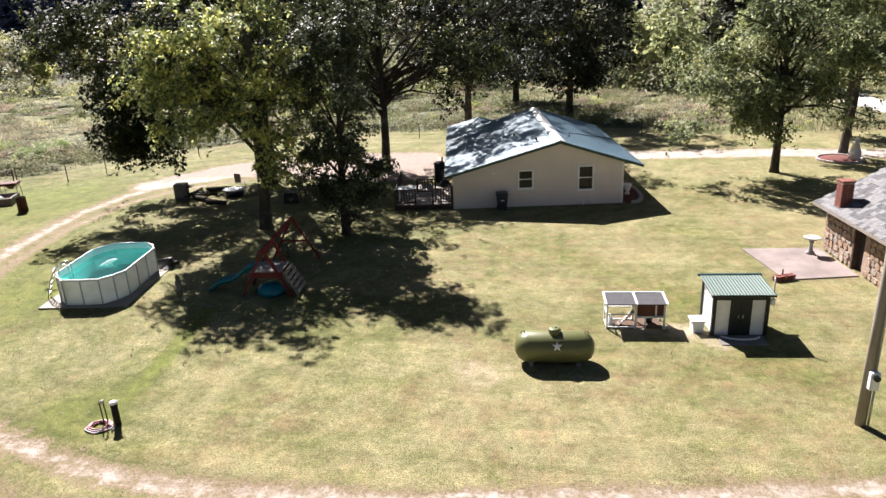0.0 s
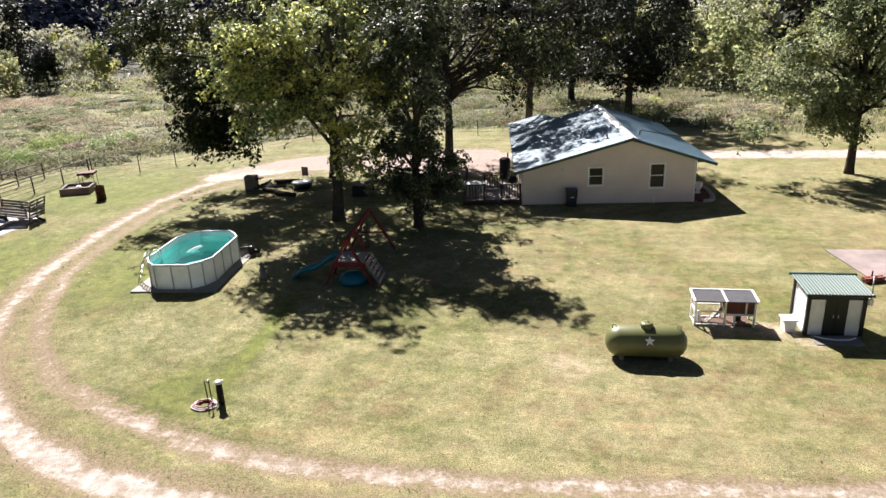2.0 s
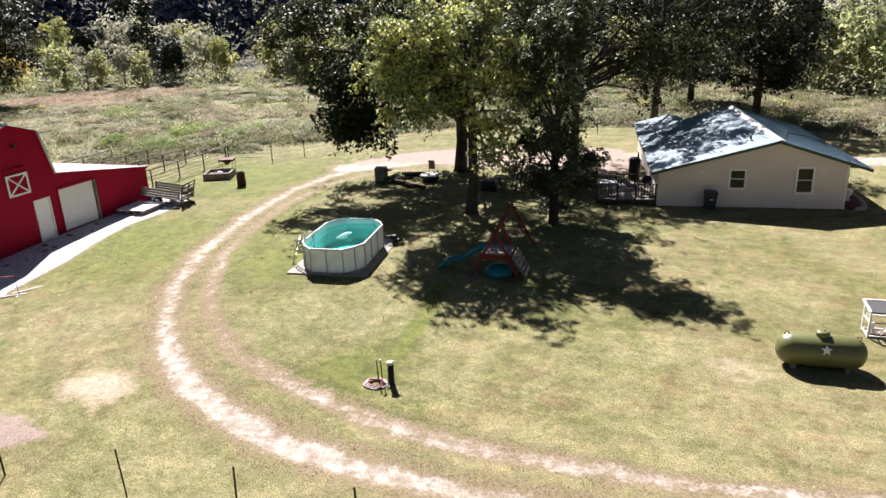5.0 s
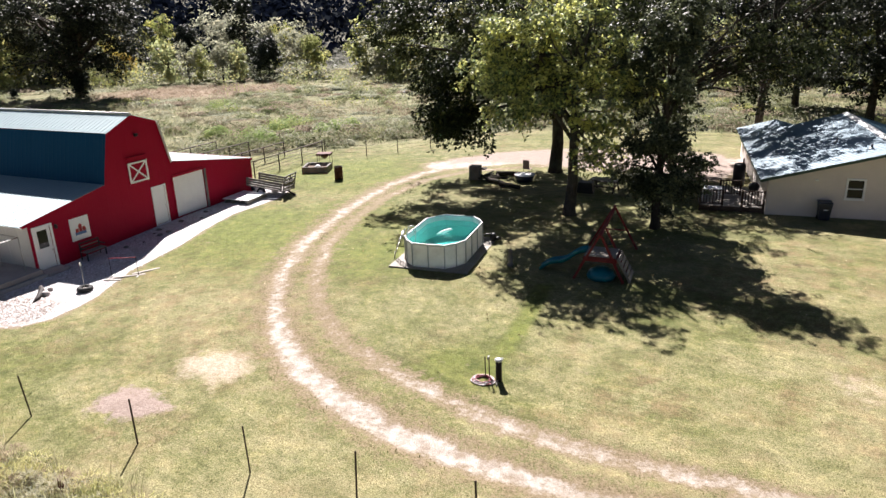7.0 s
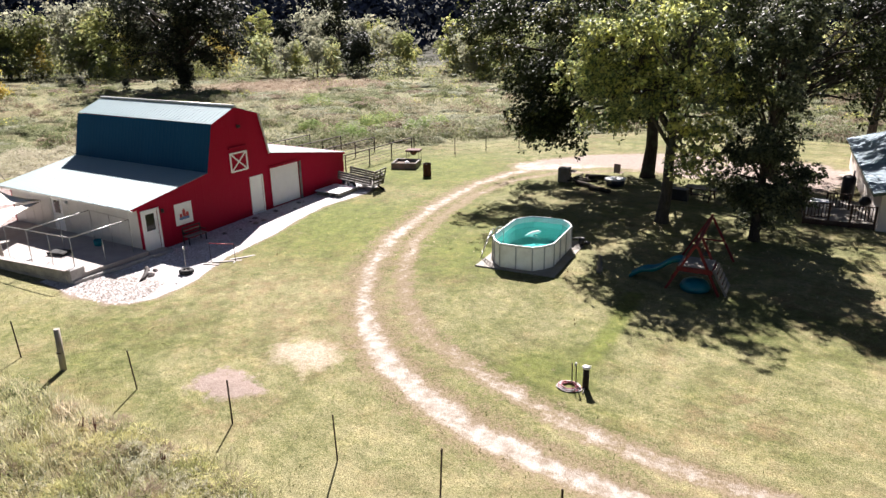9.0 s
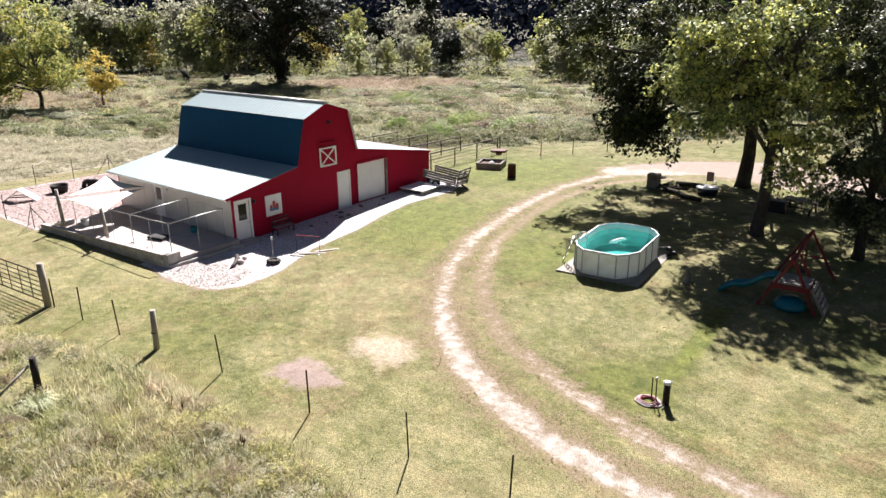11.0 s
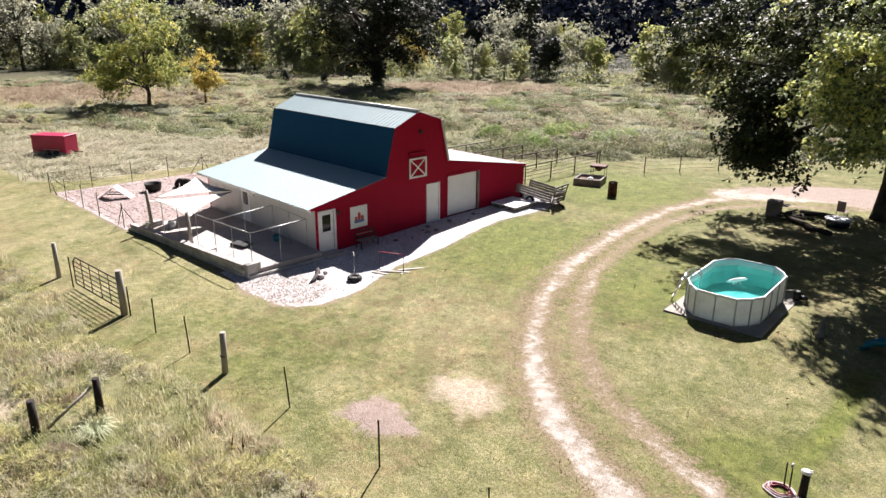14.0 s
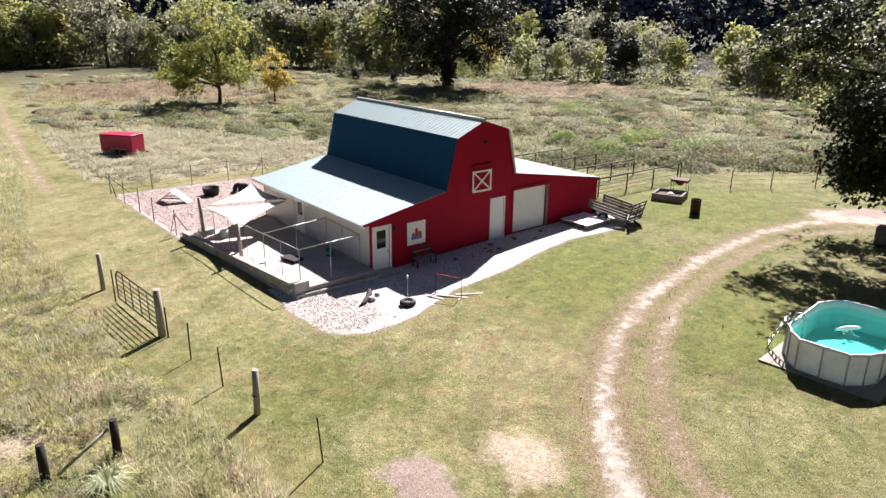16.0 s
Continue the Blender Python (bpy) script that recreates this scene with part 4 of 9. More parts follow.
def far_woods(kinds):
    """Single trees and bushes along the meadow's edge, copies of a few forms."""
    rng = np.random.default_rng(5)
    yell, small, bare = kinds

    def lumps(h, w, k):
        """Crown lumps of a free-grown tree, lopsided."""
        return [(rng.normal(0, w * 0.38), rng.normal(0, w * 0.38), h * rng.uniform(0.25, 0.9), w * rng.uniform(0.26, 0.5), w * rng.uniform(0.26, 0.5), h * rng.uniform(0.08, 0.16)) for _ in range(k)] + [(0, 0, h * 0.6, w * 0.4, w * 0.4, h * 0.3), (w * 0.2, 0, h * 0.17, w * 0.42, w * 0.42, h * 0.15), (-w * 0.25, w * 0.1, h * 0.24, w * 0.36, w * 0.36, h * 0.14)]

    def form(seed, h, w, k, clumps, per, leaf, mat, label, bk="bark2"):
        return tree_meshes(seed, h, h * 0.019, lumps(h, w, k), clumps, per, leaf, 1.0, M[bk], M[mat], 12, gap=0.04), label

    forms = dict(
        mid=form(31, 12, 5.2, 9, 120, 18, 0.52, "leaf_wood", "green tree at the edge of the far woods"),
        light=form(37, 11, 5.0, 10, 120, 18, 0.50, "leaf_lime", "light green tree at the edge of the far woods", "bark1"),
        grey=form(32, 11, 5.0, 9, 120, 18, 0.52, "leaf_grey", "grey-green tree at the edge of the far woods", "bark1"),
        thin=form(38, 13, 4.2, 12, 100, 14, 0.50, "leaf_grey", "thin grey half-bare tree at the edge of the far woods", "bark1"),
        tall=form(34, 20, 6.0, 12, 190, 18, 0.60, "leaf_shade", "tall dark tree of the far woods"),
        yell=(yell, "yellow-green tree at the edge of the far woods"), small=(small, "small golden tree at the edge of the far woods"), bare=(bare, "half-bare grey tree at the edge of the far woods"))
    cedar = tree_meshes(33, 9, 0.2, [(0, 0, 2.6, 3.0, 3.0, 2.5), (0.3, 0, 4.4, 2.8, 2.8, 2.5), (0, 0.2, 6.4, 2.1, 2.1, 2.2), (-0.5, 0, 5.2, 2.3, 2.3, 1.8)], 220, 34, 0.30, 0.6, M["bark2"], M["leaf_cedar"], 10, gap=-0.5)
    forms["cedar"] = (cedar, "dense dark cedar bush in the meadow")

    def put(kind, x, y, s):
        m, label = forms[kind]
        plant_tree(m, x, y, rng.uniform(0, 360), s, label, "far woods")

    for kind, x, y, s in [("cedar", -137, 133, 1.3), ("tall", -111, 124, 0.92), ("cedar", -94, 110, 1.0), ("cedar", -98, 112, 0.8), ("grey", -92.8, 121, 0.85), ("thin", -98, 124, 0.9), ("light", -80, 122, 1.1), ("mid", -76, 118, 0.75), ("light", -72, 121, 0.8),
                          ("yell", -105, 131, 0.75), ("thin", -124, 134, 1.1), ("grey", -118, 140, 1.1), ("grey", -131, 141, 1.2), ("thin", -140, 148, 1.3), ("yell", -152, 139, 1.0), ("light", -146, 122, 0.6), ("mid", -158, 134, 0.75),
                          ("tall", -206, 30, 0.8), ("tall", -212, 33.5, 0.7), ("thin", -190, 50, 0.9), ("small", -205, 98, 1.4), ("small", -211, 103, 1.2), ("cedar", -205, 112, 1.15), ("yell", -192, 88, 1.1), ("light", -185, 75, 1.0), ("thin", -188, 66, 1.2),
                          ("grey", -176, 84, 0.7), ("light", -170, 96, 0.6), ("cedar", -101.5, 74.0, 0.55), ("mid", -66, 116, 0.9), ("light", -60, 110, 0.8), ("grey", -52, 105, 0.8), ("cedar", -118, 66, 0.28), ("cedar", -112, 70, 0.24)]:
        put(kind, x, y, s)
    # belts of mixed wood round the visible half; the dark slope shows above a low stretch of it
    west, east = ["grey", "light", "thin", "mid", "light", "grey", "thin", "mid", "light", "small"], ["mid", "light", "grey", "tall", "mid", "thin", "mid", "tall", "light"]
    for i in range(190):
        deg = rng.uniform(-100, 36) if i % 3 else rng.uniform(-100, -50)
        a = radians(deg)
        edge = 176 if deg < -76 else (146 + 10 * math.sin(a * 9) if deg < -50 else (118 + 8 * math.sin(a * 5) if deg < -27 else (94 + 8 * math.sin(a * 7) if deg < 8 else 84 + 8 * math.sin(a * 9))))
        low = -50 < deg < -27
        r = edge + (rng.uniform(0, 16) if low else rng.gamma(1.5, 15))
        x, y = -10 + r * math.sin(a), 10 + r * math.cos(a)
        if near_line(np.array([x]), np.array([y]), ROAD)[0] < 8 or low and rng.random() < 0.5:
            continue
        kinds = west if deg < -27 else east
        put(kinds[rng.integers(len(kinds))], x, y, rng.uniform(0.5, 0.9) if low else (rng.uniform(0.85, 1.6) if deg < -27 else rng.uniform(0.75, 1.3)))


def hillside():
    """Wooded slopes behind, too far to tell tree from tree; shade and blue haze are in the leaf colour."""
    rng = np.random.default_rng(6)
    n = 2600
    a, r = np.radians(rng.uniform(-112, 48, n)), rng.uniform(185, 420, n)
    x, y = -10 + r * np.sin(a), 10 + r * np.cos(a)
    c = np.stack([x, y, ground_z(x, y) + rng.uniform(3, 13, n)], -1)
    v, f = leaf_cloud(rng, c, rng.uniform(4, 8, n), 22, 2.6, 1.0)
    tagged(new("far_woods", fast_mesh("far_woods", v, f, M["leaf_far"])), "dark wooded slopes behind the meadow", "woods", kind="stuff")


def bushes():
    """Shrubs and weeds of the rough ground, in loose heaps."""
    rng = np.random.default_rng(7)
    for name, mat, label, cnt, leaf in (("shrubs", "weed_green", "green shrubs and weeds of the rough meadow", 700, 0.13), ("dry_shrubs", "weed_grey", "grey-green weeds and seed heads of the meadow", 700, 0.13), ("gold_weeds", "leaf_yellow", "yellow goldenrod scattered in the meadow", 300, 0.17)):
        pts, rad = [], []
        while len(pts) < cnt:
            a = radians(rng.uniform(-96, 38))
            r = rng.uniform(38, 130) if rng.random() < 0.8 else rng.uniform(95, 150)
            x, y = -10 + r * math.sin(a), 10 + r * math.cos(a)
            if soft_area(np.array([x]), np.array([y]), MOWN, 3.0)[0] > 0.02 or noise.noise(Vector((x * 0.11, y * 0.11, ord(name[0])))) < 0.02:
                continue
            if near_line(np.array([x]), np.array([y]), ROAD)[0] < 5 or bleached_at(x, y) > 0.3 or russet_at(x, y) > 0.4:
                continue
            h = rng.uniform(0.5, 1.7) * (1.0 if r < 90 else 1.7)
            for _ in range(4):
                pts.append((x + rng.normal(0, 1.0), y + rng.normal(0, 1.0), gz(x, y) + h * 0.42))
                rad.append(h * 0.9)
        # a taller fringe along the back of the mown ground
        edge = [(-47, 38), (-45.6, 45), (-41.5, 48), (-38.6, 52), (-32.8, 59), (-23, 68), (-8, 68), (8, 68.5)]
        for (ax, ay), (bx, by) in zip(edge, edge[1:]) if name != "gold_weeds" else ():
            for _ in range(int(math.dist((ax, ay), (bx, by)) * 5)):
                t = rng.random()
                h = rng.uniform(0.8, 1.6)
                pts.append((ax + (bx - ax) * t + rng.normal(0, 1.0) - 1.0, ay + (by - ay) * t + rng.normal(0, 1.0) + 1.2, gz(ax, ay) + h * 0.45))
                rad.append(h * 0.9)
        v, f = leaf_cloud(rng, np.array(pts), np.array(rad), 19, leaf * 1.35, 0.55)
        tagged(new(name, fast_mesh(name, v, f, M[mat])), label, "weeds", kind="stuff")


def meadow_shrubs():
    """Single leafy shrubs that stand out of the meadow."""
    rng = np.random.default_rng(91)
    for x, y, r, h in ((-48.4, 49.6, 1.5, 1.9), (-48.2, 53.0, 1.9, 2.3), (-46.4, 49.2, 1.2, 1.5), (-50.2, 59.0, 1.8, 2.0), (-44.0, 55.8, 1.4, 1.6), (-43.8, 58.2, 1.5, 1.7), (-53.8, 51.2, 1.3, 1.5), (-66.8, 66.0, 2.0, 2.3)):
        k = 26
        a, q = rng.uniform(0, 2 * np.pi, k), np.sqrt(rng.uniform(0, 1, k))
        hh = h * (1 - 0.6 * q * q) * rng.uniform(0.55, 1.0, k)
        c = np.stack([x + r * q * np.cos(a), y + r * q * np.sin(a), gz(x, y) + hh * 0.75], -1)
        v, f = leaf_cloud(rng, c, np.full(k, 0.36 * r), 60, 0.13, 0.8)
        tagged(new("meadow_shrub", fast_mesh("meadow_shrub", v, f, M["leaf_shrub"])), "leafy green shrub standing in the dry meadow", "shrub", "shrubs of the meadow")


def understory():
    """Thickets that fill the space below the far trees."""
    rng = np.random.default_rng(77)
    for name, mat, lab, n in (("thicket", "leaf_wood", "green thickets below the far trees", 900), ("lime_thicket", "leaf_lime", "light green scrub along the edge of the woods", 800), ("pale_thicket", "leaf_grey", "pale scrub along the edge of the woods", 900), ("dark_thicket", "leaf_dark", "dark thickets deep in the woods", 800), ("deep_thicket", "leaf_yellow", "yellowing thickets deep in the woods", 700)):
        a = np.radians(rng.uniform(-104, 42, n))
        deg = np.degrees(a)
        edge = np.where(deg < -76, 172, np.where(deg < -44, 140 + 10 * np.sin(a * 9), np.where(deg < -27, 114 + 8 * np.sin(a * 5), np.where(deg < 8, 88 + 10 * np.sin(a * 7), 80 + 8 * np.sin(a * 9)))))
        r = edge + rng.gamma(1.5, 26, n) * (1.6 if mat in ("leaf_dark", "leaf_yellow") else 1.0)
        x, y = -10 + r * np.sin(a), 10 + r * np.cos(a)
        ok = (near_line(x, y, ROAD) > 7)
        low = (deg > -50) & (deg < -27)
        ok &= ~(low & (((r > edge + 14) & (mat != "leaf_dark")) | (mat == "leaf_lime") | ((mat == "leaf_grey") & (rng.random(n) < 0.6)))) & ~((deg < -50) & (mat == "leaf_dark")) & ~((deg > -50) & (mat == "leaf_yellow"))
        x, y, r, low = x[ok], y[ok], r[ok], low[ok]
        h = np.where(low, 0.6, 1.0) * rng.uniform(0.8, 3.2, len(x)) * (1 + (r - 80) / 140) * np.where(rng.random(len(x)) < 0.25, 1.7, 1.0)
        c = np.stack([x, y, ground_z(x, y) + h * 0.5], -1)
        v, f = leaf_cloud(rng, c, h * 1.25, 62, 0.4, 0.75)
        tagged(new(name, fast_mesh(name, v, f, M[mat])), lab, "woods", kind="stuff")


def blades(rng, x, y, h, spread, per, width, lean_lo=0.1, lean_hi=0.6):
    """Curved grass blades, one triangle pair each, in tufts."""
    n = len(x) * per
    bx, by, bh = np.repeat(x, per) + rng.normal(0, spread, n), np.repeat(y, per) + rng.normal(0, spread, n), np.repeat(h, per) * rng.uniform(0.5, 1.1, n)
    bz = ground_z(bx, by) - 0.03
    a = rng.uniform(0, 2 * np.pi, n)
    lean = bh * rng.uniform(lean_lo, lean_hi, n)
    dx, dy = np.cos(a), np.sin(a)
    w = width * rng.uniform(0.6, 1.4, n)
    p0 = np.stack([bx - dy * w, by + dx * w, bz], -1)
    p1 = np.stack([bx + dy * w, by - dx * w, bz], -1)
    mx, my, mz = bx + dx * lean * 0.35, by + dy * lean * 0.35, bz + bh * 0.6
    p2 = np.stack([mx + dy * w * 0.7, my - dx * w * 0.7, mz], -1)
    p3 = np.stack([mx - dy * w * 0.7, my + dx * w * 0.7, mz], -1)
    p4 = np.stack([bx + dx * lean, by + dy * lean, bz + bh], -1)
    i = np.arange(n)[:, None] * 5
    return np.stack([p0, p1, p2, p3, p4], 1).reshape(-1, 3), np.concatenate([i + [[0, 1, 2]], i + [[0, 2, 3]], i + [[3, 2, 4]]], 0)


def tall_grass():
    rng = np.random.default_rng(8)

    def scatter(n, box_, low):
        x, y = rng.uniform(box_[0], box_[1], n), rng.uniform(box_[2], box_[3], n)
        keep = soft_area(x, y, MOWN, 1.2) < 0.35
        big = np.array([noise.noise(Vector((a * 0.25, b * 0.25, 3.0))) for a, b in zip(x, y)])
        keep &= (np.hypot(x + 25.6, y - 5.25) > 0.85) & (np.hypot(x + 28.85, y - 3.55) > 0.9) & (big > -0.28) & (near_line(x, y, ROAD) > 3.5) & (bleached_at(x, y) < 0.5) & (russet_at(x, y) < 0.6)
        return x[keep], y[keep], (low * (1.0 + 0.8 * big) * rng.uniform(0.6, 1.25, n))[keep]

    for nm, lab, n, bx, low, per, spread, w in (("tall_grass", "tall seeding grass beside the fence", 7000, (-46, -12, -3, 9.5), 0.42, 11, 0.16, 0.010),
                                                ("lane_grass", "tall pale grass beside the mown lane", 4200, (-100, -44, -2, 10.5), 0.32, 9, 0.22, 0.014),
                                                ("meadow_grass", "tall dry meadow grass", 4500, (-90, -28, 10, 80), 0.5, 6, 0.4, 0.025),
                                                ("rough_grass", "rough grass behind the house", 5000, (-35, 45, 58, 95), 0.6, 9, 0.35, 0.03)):
        x, y, h = scatter(n, bx, low)
        v, f = blades(rng, x, y, h, spread, per, w, *((0.25, 1.1) if nm in ("tall_grass", "lane_grass") else (0.1, 0.6)))
        tagged(new(nm, fast_mesh(nm, v, f, M["tall" if nm in ("tall_grass", "lane_grass") else "meadow"])), lab, "grass", kind="stuff")


def dry_grass():
    """Short reddish and bleached swards of the meadow."""
    rng = np.random.default_rng(9)
    for nm, lab, where, bx, n, mat in (("russet_grass", "short dry reddish grass in the meadow", russet_at, (-150, -50, 15, 110), 24000, "russet"), ("bleached_grass", "flattened bleached grass beside the dog yard", bleached_at, (-90, -48, 8, 40), 7000, "bleached")):
        x, y = rng.uniform(bx[0], bx[1], n), rng.uniform(bx[2], bx[3], n)
        k = (where(x, y) > rng.uniform(0.2, 0.9, n)) & (soft_area(x, y, MOWN, 1.2) < 0.35)
        v, f = blades(rng, x[k], y[k], rng.uniform(0.12, 0.32, k.sum()), 0.25, 5, 0.03)
        tagged(new(nm, fast_mesh(nm, v, f, M[mat])), lab, "grass", kind="stuff")


# ---- ribbed metal sheets ----
def rib_sheet(width, length, ribs, material, rib_h=0.03, thick=0.02):
    """One roofing sheet: x across, y down the slope from 0, z out of it."""
    bm = B()
    prof = []
    for k in range(ribs):
        c = (k + 0.5) / ribs * width
        prof += [(c - 0.042, 0), (c - 0.018, rib_h), (c + 0.018, rib_h), (c + 0.042, 0)]
    prof = [(0, 0)] + prof + [(width, 0)]
    up = [(bm.verts.new((x, 0, z)), bm.verts.new((x, length, z))) for x, z in prof]
    for (a, b), (c, d) in zip(up, up[1:]):
        bm.faces.new((a, c, d, b))
    u = [bm.verts.new((0, 0, -thick)), bm.verts.new((width, 0, -thick)), bm.verts.new((width, length, -thick)), bm.verts.new((0, length, -thick))]
    bm.faces.new((u[0], u[3], u[2], u[1]))
    bm.faces.new((up[0][0], up[0][1], u[3], u[0]))
    bm.faces.new((up[-1][1], up[-1][0], u[1], u[2]))
    bm.faces.new([p[0] for p in up][::-1] + [u[0], u[1]])
    bm.faces.new([p[1] for p in up] + [u[2], u[3]])
    return mesh_of(bm, "roof_sheet", material)


def sheet_run(parent, top_a, top_b, foot_a, count, ribs, material, name="roof_sheet", rib_h=0.03):
    """Sheets side by side from top_a to top_b (parent's space), running down to the foot line."""
    ta, tb, fa = Vector(top_a), Vector(top_b), Vector(foot_a)
    ex, ey = (tb - ta).normalized(), (fa - ta)
    L = ey.length
    ey = ey.normalized()
    ez = ex.cross(ey)
    if ez.z < 0:
        ez = -ez
        flip = True
    else:
        flip = False
    w = (tb - ta).length / count
    me = rib_sheet(w - 0.004, L, ribs, material, rib_h)
    for k in range(count):
        o = ta + ex * (w * k)
        if flip:
            o, x = ta + ex * (w * (k + 1)), -ex
        else:
            x = ex
        y = ey
        m = Matrix((x, y, x.cross(y))).transposed().to_4x4()
        m.translation = o
        piece(name, me, parent, m)


# ---- walls with openings ----
def top_of(profile, u):
    for (a, za), (b, zb) in zip(profile, profile[1:]):
        if a <= u <= b and b > a:
            return za + (zb - za) * (u - a) / (b - a)
    return profile[-1][1]


def wall_strips(bm, profile, base, openings, y0, y1):
    """A wall in the x-z plane between y0 and y1 under a roof profile, with real openings (u0, u1, z0, z1)."""
    us = sorted({u for u, _ in profile} | {o[k] for o in openings for k in (0, 1)})
    for a, b in zip(us, us[1:]):
        if b - a < 1e-4:
            continue
        za, zb = top_of(profile, a + 1e-5), top_of(profile, b - 1e-5)
        holes = sorted((o[2], o[3]) for o in openings if o[0] <= a + 1e-5 and o[1] >= b - 1e-5)
        lo = base
        for h0, h1 in holes:
            if h0 > lo + 1e-3:
                prism(bm, [(a, y0, lo), (b, y0, lo), (b, y0, h0), (a, y0, h0)], (0, y0, 0), (0, y1, 0))
            lo = h1
        prism(bm, [(a, y0, lo), (b, y0, lo), (b, y0, zb), (a, y0, za)], (0, y0, 0), (0, y1, 0))
    bmesh.ops.remove_doubles(bm, verts=bm.verts, dist=1e-4)
    return bm


def frame_bars(bm, u0, u1, z0, z1, w, y, d):
    """Four bars round an opening, the bars outside it."""
    box(bm, (u0 + u1) / 2, y, z1 + w / 2, u1 - u0 + 2 * w, d, w)
    box(bm, (u0 + u1) / 2, y, z0 - w / 2, u1 - u0 + 2 * w, d, w)
    box(bm, u0 - w / 2, y, (z0 + z1) / 2, w, d, z1 - z0)
    box(bm, u1 + w / 2, y, (z0 + z1) / 2, w, d, z1 - z0)
    return bm


def sash_window(parent, u0, u1, z0, z1):
    win = part("window", frame_bars(B(), u0 + 0.07, u1 - 0.07, z0 + 0.07, z1 - 0.07, 0.095, -0.05, 0.07), M["door_white"], parent, "white sash window")
    zm = (z0 + z1) / 2
    part("rail", box(B(), (u0 + u1) / 2, 0.02, zm, u1 - u0 - 0.14, 0.04, 0.05), M["door_white"], win)
    part("pane", box(B(), (u0 + u1) / 2, 0.05, (zm + z1) / 2, u1 - u0 - 0.13, 0.01, z1 - zm - 0.08), M["glass"], win)
    part("pane", box(B(), (u0 + u1) / 2, 0.03, (zm + z0) / 2, u1 - u0 - 0.13, 0.01, zm - z0 - 0.08), M["glass"], win)
    part("sill", box(B(), (u0 + u1) / 2, -0.05, z0 - 0.03, u1 - u0 + 0.1, 0.1, 0.03), M["door_white"], win)
    return win


# ---- house ----
def build_house():
    h = thing("house", -4.67, 39.41, 0, 6.8, "beige single-storey house with a blue-green metal roof", "house")
    W, D = 9.7, 13.0
    prof = [(0, 2.05), (6.04, 3.70), (W, 2.52)]
    w1, w2 = (3.72, 4.58, 1.05, 2.14), (7.12, 8.0, 0.85, 2.28)
    part("wall", wall_strips(B(), prof, -0.3, [w1, w2], 0.0, 0.15), M["siding"], h, "beige gable wall")
    bm = B()
    box(bm, 0.075, (D + 3.8) / 2 + 0.1, 0.85, 0.15, D + 3.6, 2.3)
    part("wall", bm, M["siding"], h)
    part("wall", box(B(), W - 0.075, D / 2 + 0.1, 1.03, 0.15, D - 0.1, 2.7), M["siding"], h)
    bm = B()
    wall_strips(bm, prof, -0.3, [], D, D + 0.15)
    part("wall", bm, M["siding"], h)
    part("wall", box(B(), 3.2, D + 2.0, 1.0, 0.15, 3.6, 2.6), M["siding"], h)
    part("wall", box(B(), 1.7, D + 3.8, 0.9, 3.1, 0.15, 2.4), M["siding"], h)
    # lapped boards of the gable end
    k, z = 0, -0.1
    while z < 3.5:
        lo = max(0.0, (z + 0.2 - 2.05) / (3.70 - 2.05) * 6.04) if z + 0.2 > 2.05 else 0.0
        hi = W - max(0.0, (z + 0.2 - 2.52) / (3.70 - 2.52) * (W - 6.04)) if z + 0.2 > 2.52 else W
        cuts = [(lo, hi)]
        for u0, u1, z0, z1 in (w1, w2):
            if z + 0.2 > z0 - 0.1 and z < z1 + 0.1:
                cuts = [c for a, b in cuts for c in (((a, u0 - 0.02), (u1 + 0.02, b)) if a < u0 < b else ((a, b),)) if c[1] - c[0] > 0.05]
        for a, b in cuts:
            bm = B()
            prism(bm, [(a, -0.004, z), (a, -0.024, z), (a, -0.008, z + 0.198), (a, -0.004, z + 0.198)], (a, 0, 0), (b, 0, 0))
            part("siding_board", bm, M["siding"], h)
        z += 0.2
    for w in (w1, w2):
        sash_window(h, *w)
    # roof: two slopes of ribbed sheets and a lower rear wing
    e, t = 0.42, 0.09
    sl, sr = (3.70 - 2.05) / 6.04, (3.70 - 2.52) / (W - 6.04)
    zl, zr = 2.05 - sl * 0.45 + t, 2.52 - sr * 1.0 + t
    zp = 3.70 + t
    sheet_run(h, (6.04, -e, zp), (6.04, D + 0.4, zp), (-0.45, -e, zl), 13, 3, M["house_roof"], rib_h=0.022)
    sheet_run(h, (6.04, D + 0.4, zp), (6.04, -e, zp), (W + 1.0, D + 0.4, zr), 13, 3, M["house_roof"], rib_h=0.022)
    u3, z3 = 2.2, zp - sl * (6.04 - 2.2) - 0.01
    sheet_run(h, (u3, D + 0.4, z3), (u3, D + 4.2, z3), (-0.45, D + 0.4, zl - 0.01), 4, 3, M["house_roof"], rib_h=0.022)
    sheet_run(h, (u3, D + 4.2, z3), (u3, D + 0.4, z3), (3.6, D + 4.2, z3 - 0.4), 4, 3, M["house_roof"], rib_h=0.022)
    bm = B()
    for s, du, dz in ((-1, 0.26, sl * 0.26), (1, 0.26, sr * 0.26)):
        prism(bm, [(6.04, -e - 0.02, zp + 0.05), (6.04 + s * du, -e - 0.02, zp + 0.045 - dz), (6.04 + s * du, -e - 0.02, zp + 0.03 - dz), (6.04, -e - 0.02, zp + 0.03)], (0, 0, 0), (0, D + 0.84, 0))
    part("ridge_cap", bm, M["galv"], h, "pale metal ridge cap")
    bm = B()
    beam(bm, (-0.45, -e + 0.02, zl - 0.09), (6.04, -e + 0.02, zp - 0.09), 0.035, 0.15)
    beam(bm, (6.04, -e + 0.02, zp - 0.09), (W + 1.0, -e + 0.02, zr - 0.09), 0.035, 0.15)
